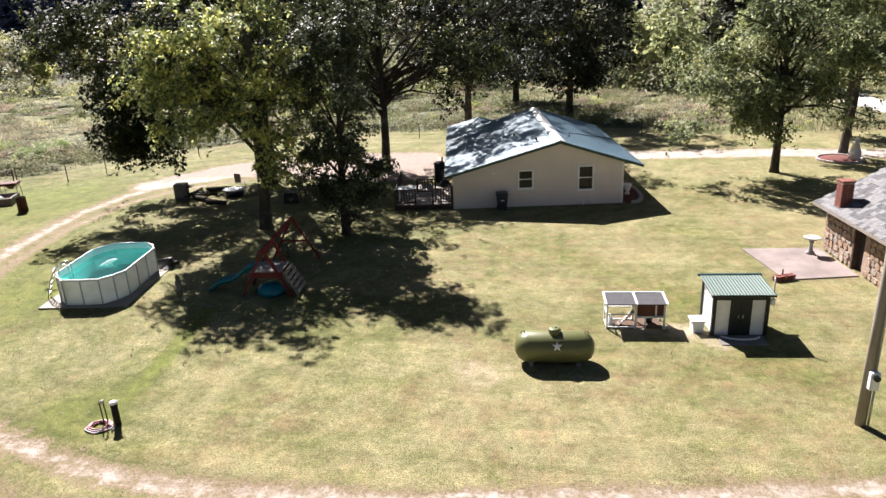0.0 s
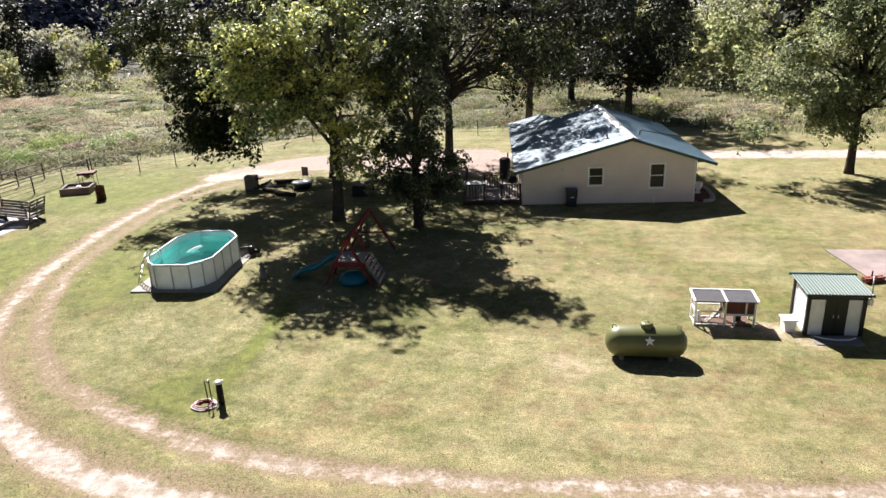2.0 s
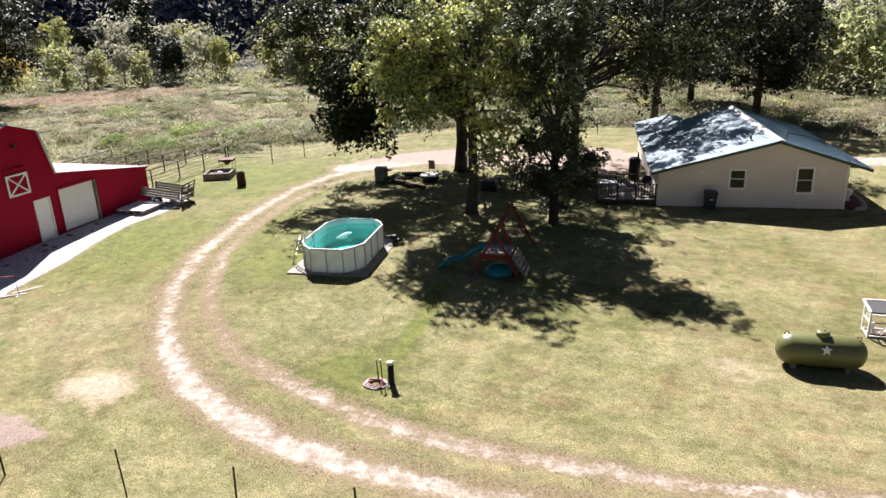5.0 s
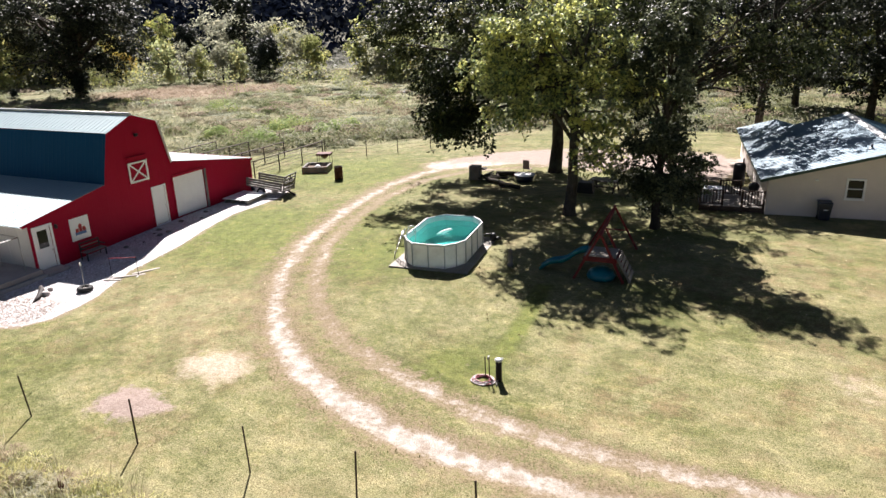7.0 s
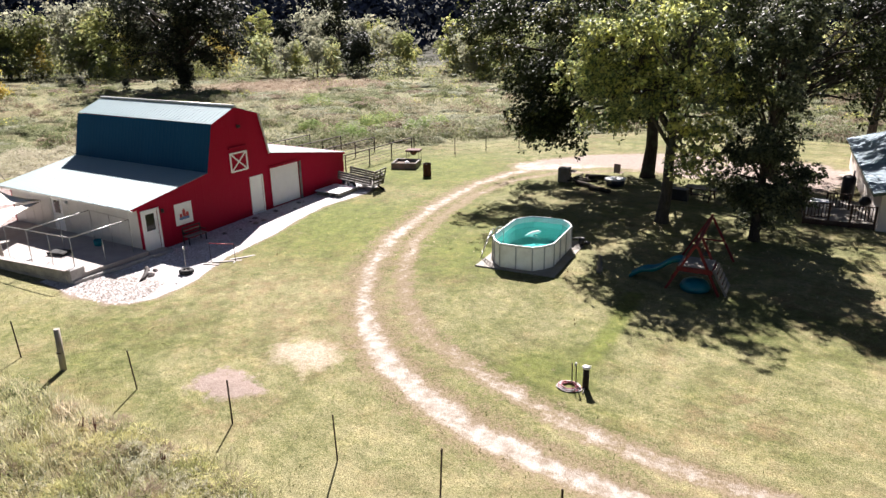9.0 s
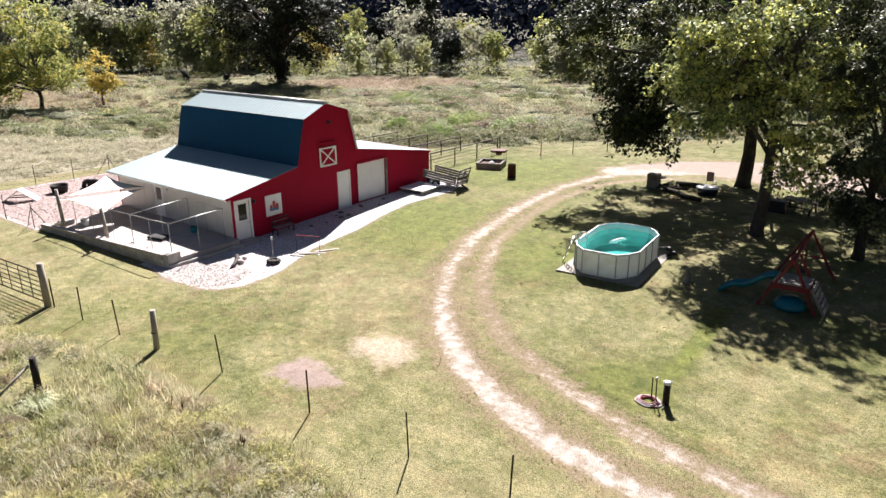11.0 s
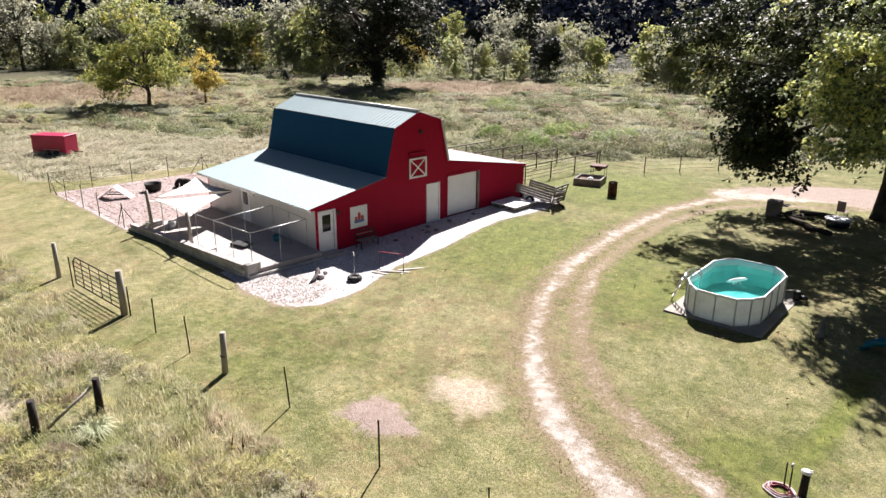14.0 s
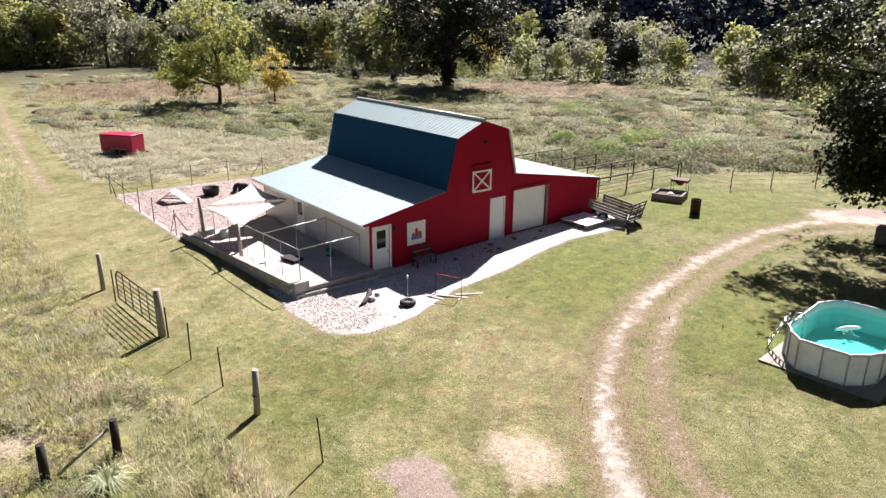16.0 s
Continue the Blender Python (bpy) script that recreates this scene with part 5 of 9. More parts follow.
    part("fascia", bm, M["trim_green"], h, "dark green fascia board")
    bm = B()
    box(bm, -0.45, D / 2, zl - 0.07, 0.03, D + 0.8, 0.12)
    part("gutter", bm, M["trim_green"], h)
    part("gutter", box(B(), W + 1.0, D / 2, zr - 0.07, 0.03, D + 0.8, 0.12), M["trim_green"], h)
    part("corner_trim", box(B(), W - 0.05, -0.03, 1.05, 0.1, 0.05, 2.7), M["white"], h)
    part("soffit", box(B(), W + 0.5, D / 2, zr - 0.02, 0.9, D, 0.02), M["brown_wood"], h)
    # vents and pipes on the roof
    for u, v, hh in ((4.9, 1.3, 0.28), (3.9, 4.6, 0.24)):
        z = zp - sl * (6.04 - u)
        p = part("roof_vent", tube(B(), [(u, v, z - 0.05), (u, v, z + hh)], 0.06, 10), M["black"], h, "black plumbing vent")
        part("flashing", lathe(B(), u, v, [(0.16, z - 0.05), (0.10, z + 0.08), (0.07, z + 0.09)], 12), M["galv"], p)
    z = zp - sr * 0.9
    bm = B()
    tube(bm, [(6.9, 2.0, z - 0.1), (6.9, 2.0, z + 0.35)], 0.03, 8)
    tube(bm, [(6.9, 2.0, z + 0.3), (9.6, 3.2, z - 0.35)], 0.02, 6)
    tube(bm, [(6.9, 2.0, z + 0.3), (6.5, 1.0, z + 0.0)], 0.02, 6)
    part("antenna_mast", bm, M["iron"], h)
    part("wall_lamp", box(B(), 2.3, -0.09, 2.02, 0.16, 0.14, 0.1, bevel=0.02), M["white"], h, "small white wall lamp")
    part("vent_pipe", tube(B(), [(7.45, -0.12, -0.1), (7.45, -0.12, 0.28)], 0.035, 8), M["white"], h, "white standpipe")
    # footing strip
    part("footing", box(B(), W / 2, -0.03, -0.12, W, 0.05, 0.22), M["block"], h)


def house_surroundings():
    def hp(u, v):
        a = radians(6.8)
        return -4.67 + u * math.cos(a) - v * math.sin(a), 39.41 + u * math.sin(a) + v * math.cos(a)

    x, y = hp(2.75, -0.55)
    t = thing("wheelie_bin", x, y, 0, 6, "navy blue wheeled rubbish bin against the gable wall", "bin")
    part("body", prism(B(), [(-0.25, -0.25, 0.06), (0.25, -0.25, 0.06), (0.32, -0.32, 0.92), (-0.32, -0.32, 0.92)], (0, 0, 0), (0, 0.58, 0)), M["navy"], t)
    part("lid", box(B(), 0, 0.0, 0.97, 0.68, 0.74, 0.08, bevel=0.03), M["navy"], t, "domed navy lid")
    part("label", box(B(), 0.02, -0.335, 0.62, 0.2, 0.01, 0.05), M["white"], t, "pale sticker")
    for s in (-1, 1):
        part("wheel", tube(B(), [(s * 0.22, 0.26, 0.1), (s * 0.28, 0.26, 0.1)], 0.1, 12), M["tyre"], t)
    # deck
    x, y = hp(0, 0)
    d = thing("deck", x, y, 0, 6.8, "brown timber deck with a balustrade beside the house", "deck")
    for k in range(24):
        part("board", box(B(), -1.75, 0.2 + k * 0.2, 0.30, 3.3, 0.185, 0.035), M["grey_wood"], d)
    post_me = mesh_of(box(B(), 0, 0, 0.65, 0.1, 0.1, 1.3), "post", M["brown_wood"])
    for u, v in ((-3.35, 0.1), (-2.2, 0.1), (-1.2, 0.1), (-0.1, 0.1), (-3.35, 2.4), (-3.35, 4.8), (-2.2, 2.6), (-1.1, 2.6)):
        piece("post", post_me, d, pose(u, v, -0.05))
    bal = mesh_of(box(B(), 0, 0, 0, 0.04, 0.04, 0.8), "baluster", M["brown_wood"])
    for a, b in (((-3.35, 0.1), (-2.2, 0.1)), ((-1.2, 0.1), (-0.1, 0.1)), ((-3.35, 0.1), (-3.35, 4.8)), ((-2.2, 2.6), (-1.1, 2.6))):
        for z in (0.45, 1.2):
            part("rail", beam(B(), (*a, z), (*b, z), 0.09, 0.05), M["brown_wood"], d)
        n = int(math.dist(a, b) / 0.15)
        for k in range(1, n):
            f = k / n
            piece("baluster", bal, d, pose(a[0] + (b[0] - a[0]) * f, a[1] + (b[1] - a[1]) * f, 0.83))
    part("rim_joist", box(B(), -1.75, 0.08, 0.18, 3.3, 0.05, 0.25), M["brown_wood"], d)
    x, y = hp(-2.75, 1.3)
    t = thing("patio_table", x, y, 0.32, 6.8, "pale weathered table on the deck", "table")
    part("tabletop", box(B(), 0, 0, 0.72, 1.1, 0.8, 0.04), M["white"], t)
    leg = mesh_of(box(B(), 0, 0, 0.35, 0.06, 0.06, 0.7), "leg", M["white"])
    for i in (-1, 1):
        for j in (-1, 1):
            piece("leg", leg, t, pose(i * 0.45, j * 0.32, 0))
    x, y = hp(-0.5, 1.6)
    t = thing("charcoal_grill", x, y, 0.32, 20, "black kettle grill on the deck", "grill")
    part("bowl", lathe(B(), 0, 0, [(0.05, 0.55), (0.26, 0.65), (0.3, 0.8), (0.27, 0.95), (0.1, 1.06)], 16), M["black"], t)
    for k in range(3):
        a = k * 2.1
        part("leg", tube(B(), [(0.2 * math.cos(a), 0.2 * math.sin(a), 0.65), (0.3 * math.cos(a), 0.3 * math.sin(a), 0)], 0.018, 6), M["iron"], t)
    x, y = hp(-0.9, 6.4)
    t = thing("smoker", x, y, 0, 0, "tall black drum smoker behind the deck", "smoker")
    part("body", lathe(B(), 0, 0, [(0.34, 0.1), (0.36, 0.15), (0.36, 1.35), (0.3, 1.45), (0.1, 1.5)], 18), M["black"], t)
    part("stack", tube(B(), [(0.2, 0, 1.4), (0.2, 0, 1.8)], 0.05, 8), M["iron"], t)
    for k in range(3):
        part("leg", box(B(), 0.25 * math.cos(k * 2.1), 0.25 * math.sin(k * 2.1), 0.05, 0.06, 0.06, 0.12), M["iron"], t)
    # edged bed along the far wall
    x, y = hp(10.2, 2.2)
    t = thing("flower_bed", x, y, 0, 6.8, "stone-edged flower bed against the house wall", "flower bed")
    for k in range(18):
        a = -math.pi / 2 + math.pi * k / 17
        part("edging_stone", box(B(), 0.15 + 0.75 * math.cos(a), 2.4 * math.sin(a), 0.07, 0.2, 0.34, 0.18, Matrix.Rotation(a, 3, "Z"), 0.03), M["concrete"], t)
    part("soil", prism(B(), [(-0.3, -2.3, 0), (0.5, -2.0, 0), (0.8, 0, 0), (0.5, 2.0, 0), (-0.3, 2.3, 0)], (0, 0, 0), (0, 0, 0.07)), M["mulch"], t)
    x, y = hp(10.35, 1.6)
    t = thing("ornament_urn", x, y, 0.06, 0, "white urn in the flower bed", "urn")
    part("body", lathe(B(), 0, 0, [(0.14, 0), (0.16, 0.06), (0.08, 0.15), (0.2, 0.4), (0.26, 0.62), (0.22, 0.66)], 18), M["white"], t)


# ---- barn ----
def build_barn():
    b = thing("barn", -35.53, 18.75, 0, 91.2, "red gambrel barn with teal metal roofs and lean-tos", "barn")
    D, W = 11.5, 15.95
    prof = [(0, 2.13), (4.38, 2.92), (5.05, 5.44), (6.78, 6.15), (8.47, 5.64), (9.05, 3.26), (W, 2.12)]
    door, walk_door, garage, hatch = (0.14, 1.02, -0.36, 1.86), (7.42, 8.34, 0.02, 2.14), (9.0, 11.55, 0.02, 2.40), (6.05, 7.33, 2.70, 3.80)
    part("wall", wall_strips(B(), prof, -0.8, [door, walk_door, garage], 0.0, 0.12), M["red"], b, "red metal front wall")
    part("wall", wall_strips(B(), prof, -0.8, [], D - 0.12, D), M["red"], b)
    side_door = (6.55, 7.55, -0.28, 1.85)
    bm = B()
    wall_strips(bm, [(0.12, 2.1), (D - 0.12, 2.1)], -0.8, [side_door], 0.0, 0.1)
    ob = part("wall", bm, M["galv"], b, "bare galvanized side wall")
    ob.matrix_local = pose(0.1, 0, 0, 0, 0, 90)
    part("wall", box(B(), W - 0.05, D / 2, 0.7, 0.1, D - 0.24, 3.1), M["red"], b)
    # standing ribs of the front cladding
    rib = mesh_of(prism(B(), [(-0.03, 0, 0), (-0.012, -0.006, 0), (0.012, -0.006, 0), (0.03, 0, 0)], (0, 0, 0), (0, 0, 1)), "rib", M["red"])
    u = 0.3
    while u < W - 0.1:
        z1 = top_of(prof, u) - 0.1
        segs = [(-0.7, z1)]
        for o in (door, walk_door, garage, hatch, (1.95, 3.2, 0.6, 1.9)):
            if o[0] - 0.16 < u < o[1] + 0.16:
                segs = [s for a, c in segs for s in ((a, o[2] - 0.12), (o[3] + 0.12, c)) if s[1] - s[0] > 0.1]
        for a, c in segs:
            piece("rib", rib, b, pose(u, -0.001, a) @ Matrix.Diagonal((1, 1, c - a, 1)))
        u += 0.46
    sheet_me = mesh_of(prism(B(), [(-0.025, 0, 0), (-0.01, -0.014, 0), (0.01, -0.014, 0), (0.025, 0, 0)], (0, 0, 0), (0, 0, 2.5)), "seam", M["galv"])
    for k in range(1, 13):
        v = k * 0.86
        if not side_door[0] - 0.15 < v < side_door[1] + 0.15:
            piece("seam", sheet_me, b, pose(-0.001, v, -0.5, 0, 0, -90))
    # roofs: each slope a run of ribbed sheets
    f, bk, t = -0.07, D + 0.3, 0.06
    n = 13
    q = [(-0.50, 2.10), (4.45, 2.99), (5.09, 5.50), (6.78, 6.22), (8.44, 5.69), (9.01, 3.31), (W + 0.1, 2.15)]
    # steep slopes take the copy with shade painted in
    mats = [M["roof"], M["roof_steep_shaded"], M["roof"], M["roof"], M["roof_steep_shaded"], M["roof"]]
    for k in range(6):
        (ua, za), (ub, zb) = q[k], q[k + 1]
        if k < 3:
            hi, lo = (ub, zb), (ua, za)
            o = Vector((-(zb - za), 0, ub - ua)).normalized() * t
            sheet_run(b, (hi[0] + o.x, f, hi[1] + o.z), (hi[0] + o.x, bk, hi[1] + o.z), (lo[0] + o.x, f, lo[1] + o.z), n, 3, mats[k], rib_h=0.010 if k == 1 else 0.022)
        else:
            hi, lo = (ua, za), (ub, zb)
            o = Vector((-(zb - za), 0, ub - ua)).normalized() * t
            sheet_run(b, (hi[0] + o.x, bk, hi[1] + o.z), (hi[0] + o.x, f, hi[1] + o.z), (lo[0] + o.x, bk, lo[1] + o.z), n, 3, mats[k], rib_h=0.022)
    part("ridge_cap", tube(B(), [(6.78, f, 6.30), (6.78, bk, 6.30)], 0.09, 8), M["galv"], b, "pale metal ridge cap")
    bm = B()
    for (ua, za), (ub, zb) in zip(q, q[1:]):
        beam(bm, (ua, f + 0.015, za - 0.03), (ub, f + 0.015, zb - 0.03), 0.03, 0.13)
    part("rake_trim", bm, M["red"], b)
    bm = B()
    beam(bm, (8.47, f - 0.01, 5.70), (9.04, f - 0.01, 3.32), 0.05, 0.12)
    part("rake_trim", bm, M["galv"], b, "pale metal edge trim")
    part("eave_trim", box(B(), -0.52, D / 2, 2.09, 0.03, D + 0.6, 0.1), M["galv"], b)
    part("corner_trim", box(B(), 0.0, -0.02, 0.75, 0.12, 0.06, 2.7), M["red"], b)
    # half-glazed door
    o = part("door", frame_bars(B(), *door, 0.09, -0.03, 0.08), M["door_white"], b, "white half-glazed door")
    part("leaf", box(B(), 0.58, 0.04, 0.75, 0.86, 0.04, 2.2), M["door_white"], o)
    part("pane", box(B(), 0.58, 0.012, 1.28, 0.50, 0.012, 0.86), M["glass"], o)
    part("panel_trim", frame_bars(B(), 0.33, 0.83, 0.85, 1.71, 0.05, 0.012, 0.02), M["door_white"], o)
    part("handle", tube(B(), [(0.93, -0.04, 0.66), (0.93, 0.0, 0.66)], 0.03, 8), M["steel"], o)
    # plain walk door
    o = part("door", frame_bars(B(), *walk_door, 0.06, -0.02, 0.06), M["door_white"], b, "plain white walk door")
    part("leaf", box(B(), 7.88, 0.03, 1.08, 0.9, 0.04, 2.1), M["door_white"], o)
    part("handle", tube(B(), [(8.22, -0.03, 1.0), (8.22, 0.01, 1.0)], 0.025, 8), M["steel"], o)
    # roll-up door
    o = part("garage_door", box(B(), 10.275, 0.09, 1.21, 2.53, 0.02, 2.36), M["door_white"], b, "white ribbed roll-up door")
    for k in range(20):
        part("slat", box(B(), 10.275, 0.068, 0.09 + k * 0.119, 2.5, 0.024, 0.09, bevel=0.008), M["door_white"], o)
    part("jamb", box(B(), 11.61, -0.03, 1.2, 0.12, 0.09, 2.42), M["block"], o, "grey side jamb")
    part("jamb", box(B(), 8.96, -0.03, 1.2, 0.08, 0.06, 2.42), M["red"], o)
    part("drum_box", box(B(), 10.275, -0.03, 2.46, 2.6, 0.08, 0.12), M["red"], o)
    # crossed hatch
    o = part("loft_hatch", box(B(), 6.69, -0.03, 3.25, 1.28, 0.05, 1.1), M["red"], b, "red loft hatch with white crossed trim")
    part("frame", frame_bars(B(), hatch[0] + 0.09, hatch[1] - 0.09, hatch[2] + 0.09, hatch[3] - 0.09, 0.09, -0.07, 0.05), M["door_white"], o)
    part("crossbar", beam(B(), (6.12, -0.07, 2.76), (7.26, -0.07, 3.74), 0.04, 0.07), M["door_white"], o)
    part("crossbar", beam(B(), (6.12, -0.075, 3.74), (7.26, -0.075, 2.76), 0.04, 0.07), M["door_white"], o)
    part("hatch_head", box(B(), 6.69, -0.05, 4.05, 1.3, 0.1, 0.1), M["red"], b)
    o = part("flood_lamp", box(B(), 6.85, -0.14, 5.2, 0.22, 0.16, 0.16, bevel=0.03), M["black"], b, "small dark flood lamp")
    part("arm", tube(B(), [(6.85, 0, 5.28), (6.85, -0.12, 5.24)], 0.025, 6), M["iron"], o)
    o = part("door_lamp", box(B(), 1.28, -0.1, 1.72, 0.12, 0.14, 0.2, bevel=0.02), M["black"], b, "black wall lantern")
    # sign: plain coloured shapes on a white board
    o = part("sign", box(B(), 2.58, -0.03, 1.25, 1.08, 0.03, 1.14), M["door_white"], b, "white square sign with a red and blue emblem")
    part("emblem", box(B(), 2.58, -0.05, 1.02, 0.62, 0.01, 0.16), M["logo_blue"], o, "blue bar")
    for du, z, w, hh in ((-0.2, 1.18, 0.16, 0.2), (0.0, 1.3, 0.18, 0.42), (0.2, 1.2, 0.18, 0.24)):
        part("emblem", prism(B(), [(2.58 + du - w / 2, -0.05, z - hh / 2), (2.58 + du + w / 2, -0.05, z - hh / 2), (2.58 + du + w / 2, -0.05, z + hh * 0.3), (2.58 + du, -0.05, z + hh / 2), (2.58 + du - w / 2, -0.05, z + hh * 0.3)], (0, 0, 0), (0, -0.01, 0)), M["logo_red"], o, "red shape")
    # side door to the dog run
    o = part("door", box(B(), 0.04, 7.05, 0.78, 0.04, 0.98, 2.12), M["door_white"], b, "white side door with a window")
    part("pane", box(B(), 0.015, 7.05, 1.35, 0.012, 0.5, 0.7), M["glass"], o)
    part("wall_lamp", box(B(), -0.08, 6.0, 1.75, 0.14, 0.16, 0.12, bevel=0.02), M["door_white"], b, "small white wall lamp")


# ---- build: structure first ----
yard_trees()
KINDS = meadow_trees()
far_woods(KINDS)
hillside()
meadow_shrubs()
understory()
bushes()
tall_grass()
dry_grass()
build_house()
house_surroundings()
build_barn()


# ---- lawn side: tank, coop, shed, pole, stone building ----
def gas_tank():
    t = thing("gas_tank", 0.70, 21.42, gz(0.7, 21.4), 2, "olive green horizontal gas tank with a white star", "gas tank")
    r, L, zc = 0.51, 2.54, 0.56
    bm = B()
    prof = [(-L / 2, 0.02), (-L / 2 + 0.03, 0.2), (-L / 2 + 0.12, 0.36), (-L / 2 + 0.26, 0.46), (-L / 2 + 0.42, r)]
    prof = prof + [(-x, q) for x, q in prof[::-1]]
    tube(bm, [(x, 0, zc) for x, _ in prof], [q for _, q in prof], 28)
    part("body", bm, M["olive"], t)
    part("dome", lathe(B(), 0, 0, [(0.2, 1.02), (0.2, 1.16), (0.17, 1.2), (0.12, 1.22)], 20), M["olive"], t, "olive valve cover")
    part("dome_knob", tube(B(), [(0.04, 0, 1.2), (0.04, 0, 1.25)], 0.03, 8), M["iron"], t)
    for s in (-1, 1):
        part("foot", box(B(), s * 0.75, 0, 0.07, 0.14, 0.62, 0.22), M["block"], t, "concrete foot block")
        part("lifting_lug", tube(B(), [(s * 0.95, 0, 1.0), (s * 0.95, 0, 1.1), (s * 1.05, 0, 1.1), (s * 1.05, 0, 1.0)], 0.015, 6), M["iron"], t)
    bm = B()
    a0 = radians(26)
    pts = []
    for k in range(10):
        q = 0.175 if k % 2 == 0 else 0.07
        an = math.pi / 2 + k * math.pi / 5
        pts.append((q * math.cos(an), q * math.sin(an)))
    top = []
    for u, v in pts:
        a = a0 + v / r
        top.append((0.06 + u, -math.cos(a) * (r + 0.006), zc + math.sin(a) * (r + 0.006)))
    c = bm.verts.new((0.06, -math.cos(a0) * (r + 0.008), zc + math.sin(a0) * (r + 0.008)))
    vs = [bm.verts.new(p) for p in top]
    for k in range(10):
        bm.faces.new((c, vs[k], vs[(k + 1) % 10]))
    part("star", bm, M["door_white"], t, "white painted star")


def chicken_coop():
    t = thing("chicken_coop", 2.55, 23.92, 0, 2, "white timber chicken coop with a grey felt roof", "coop")
    W, D, zf, zb = 2.02, 0.74, 0.96, 0.98
    post = mesh_of(box(B(), 0, 0, 0.5, 0.06, 0.06, 1.0), "post", M["white"])
    for u in (0.03, 1.02, W - 0.03):
        piece("post", post, t, pose(u, 0.03, 0) @ Matrix.Diagonal((1, 1, zf, 1)))
        piece("post", post, t, pose(u, D - 0.03, 0) @ Matrix.Diagonal((1, 1, zb, 1)))
    for z in (0.06, 0.55):
        part("rail", box(B(), 0.52, 0.03, z, 0.95, 0.04, 0.04), M["white"], t)
        part("rail", box(B(), 0.52, D - 0.03, z, 0.95, 0.04, 0.04), M["white"], t)
        part("rail", box(B(), 0.03, D / 2, z, 0.04, D - 0.1, 0.04), M["white"], t)
    for a, b in ((0.0, 1.02), (1.02, W)):
        r = part("roof", prism(B(), [(a + 0.005, -0.08, zf - 0.02), (b - 0.005, -0.08, zf - 0.02), (b - 0.005, D + 0.1, zb + 0.02), (a + 0.005, D + 0.1, zb + 0.02)], (0, 0, 0), (0, 0, 0.035)), M["shingle_dark"], t, "grey felt roof panel")
    for u in (-0.03, 1.02, W + 0.03):
        part("barge_board", beam(B(), (u, -0.10, zf + 0.02), (u, D + 0.12, zb + 0.06), 0.06, 0.06), M["white"], t)
    part("barge_board", box(B(), W / 2, D + 0.12, zb + 0.05, W + 0.1, 0.05, 0.06), M["white"], t)
    part("nest_box", box(B(), 1.54, D / 2, 0.70, 0.94, D - 0.14, 0.5), M["red_board"], t, "red-brown boarded nest box")
    part("nest_trim", box(B(), 1.54, 0.05, 0.44, 1.0, 0.05, 0.06), M["white"], t)
    part("nest_trim", box(B(), 1.70, 0.05, 0.7, 0.05, 0.05, 0.5), M["white"], t)
    rm = part("ramp", beam(B(), (0.45, 0.3, 0.05), (1.0, 0.35, 0.55), 0.22, 0.03), M["grey_wood"], t, "weathered ramp")
    for k in range(5):
        f = 0.15 + k * 0.17
        part("cleat", box(B(), 0.45 + 0.55 * f, 0.3 + 0.05 * f, 0.08 + 0.5 * f, 0.03, 0.22, 0.03), M["post_wood"], rm)
    part("leg", box(B(), 1.35, 0.06, 0.22, 0.05, 0.05, 0.44), M["white"], t)
    part("perch", tube(B(), [(0.05, 0.5, 0.7), (1.0, 0.5, 0.7)], 0.02, 6), M["post_wood"], t)
    part("feeder", lathe(B(), 0.2, 0.4, [(0.13, 0.02), (0.14, 0.06), (0.09, 0.1), (0.09, 0.32), (0.03, 0.4)], 14), M["white"], t, "white plastic feeder")
    part("litter", box(B(), 1.0, 0.5, 0.015, 1.9, 0.9, 0.03), M["mulch_brown"], t)
    part("bucket", lathe(B(), 1.55, 0.5, [(0.12, 0), (0.15, 0.25), (0.13, 0.25)], 14), M["black"], t, "black bucket")


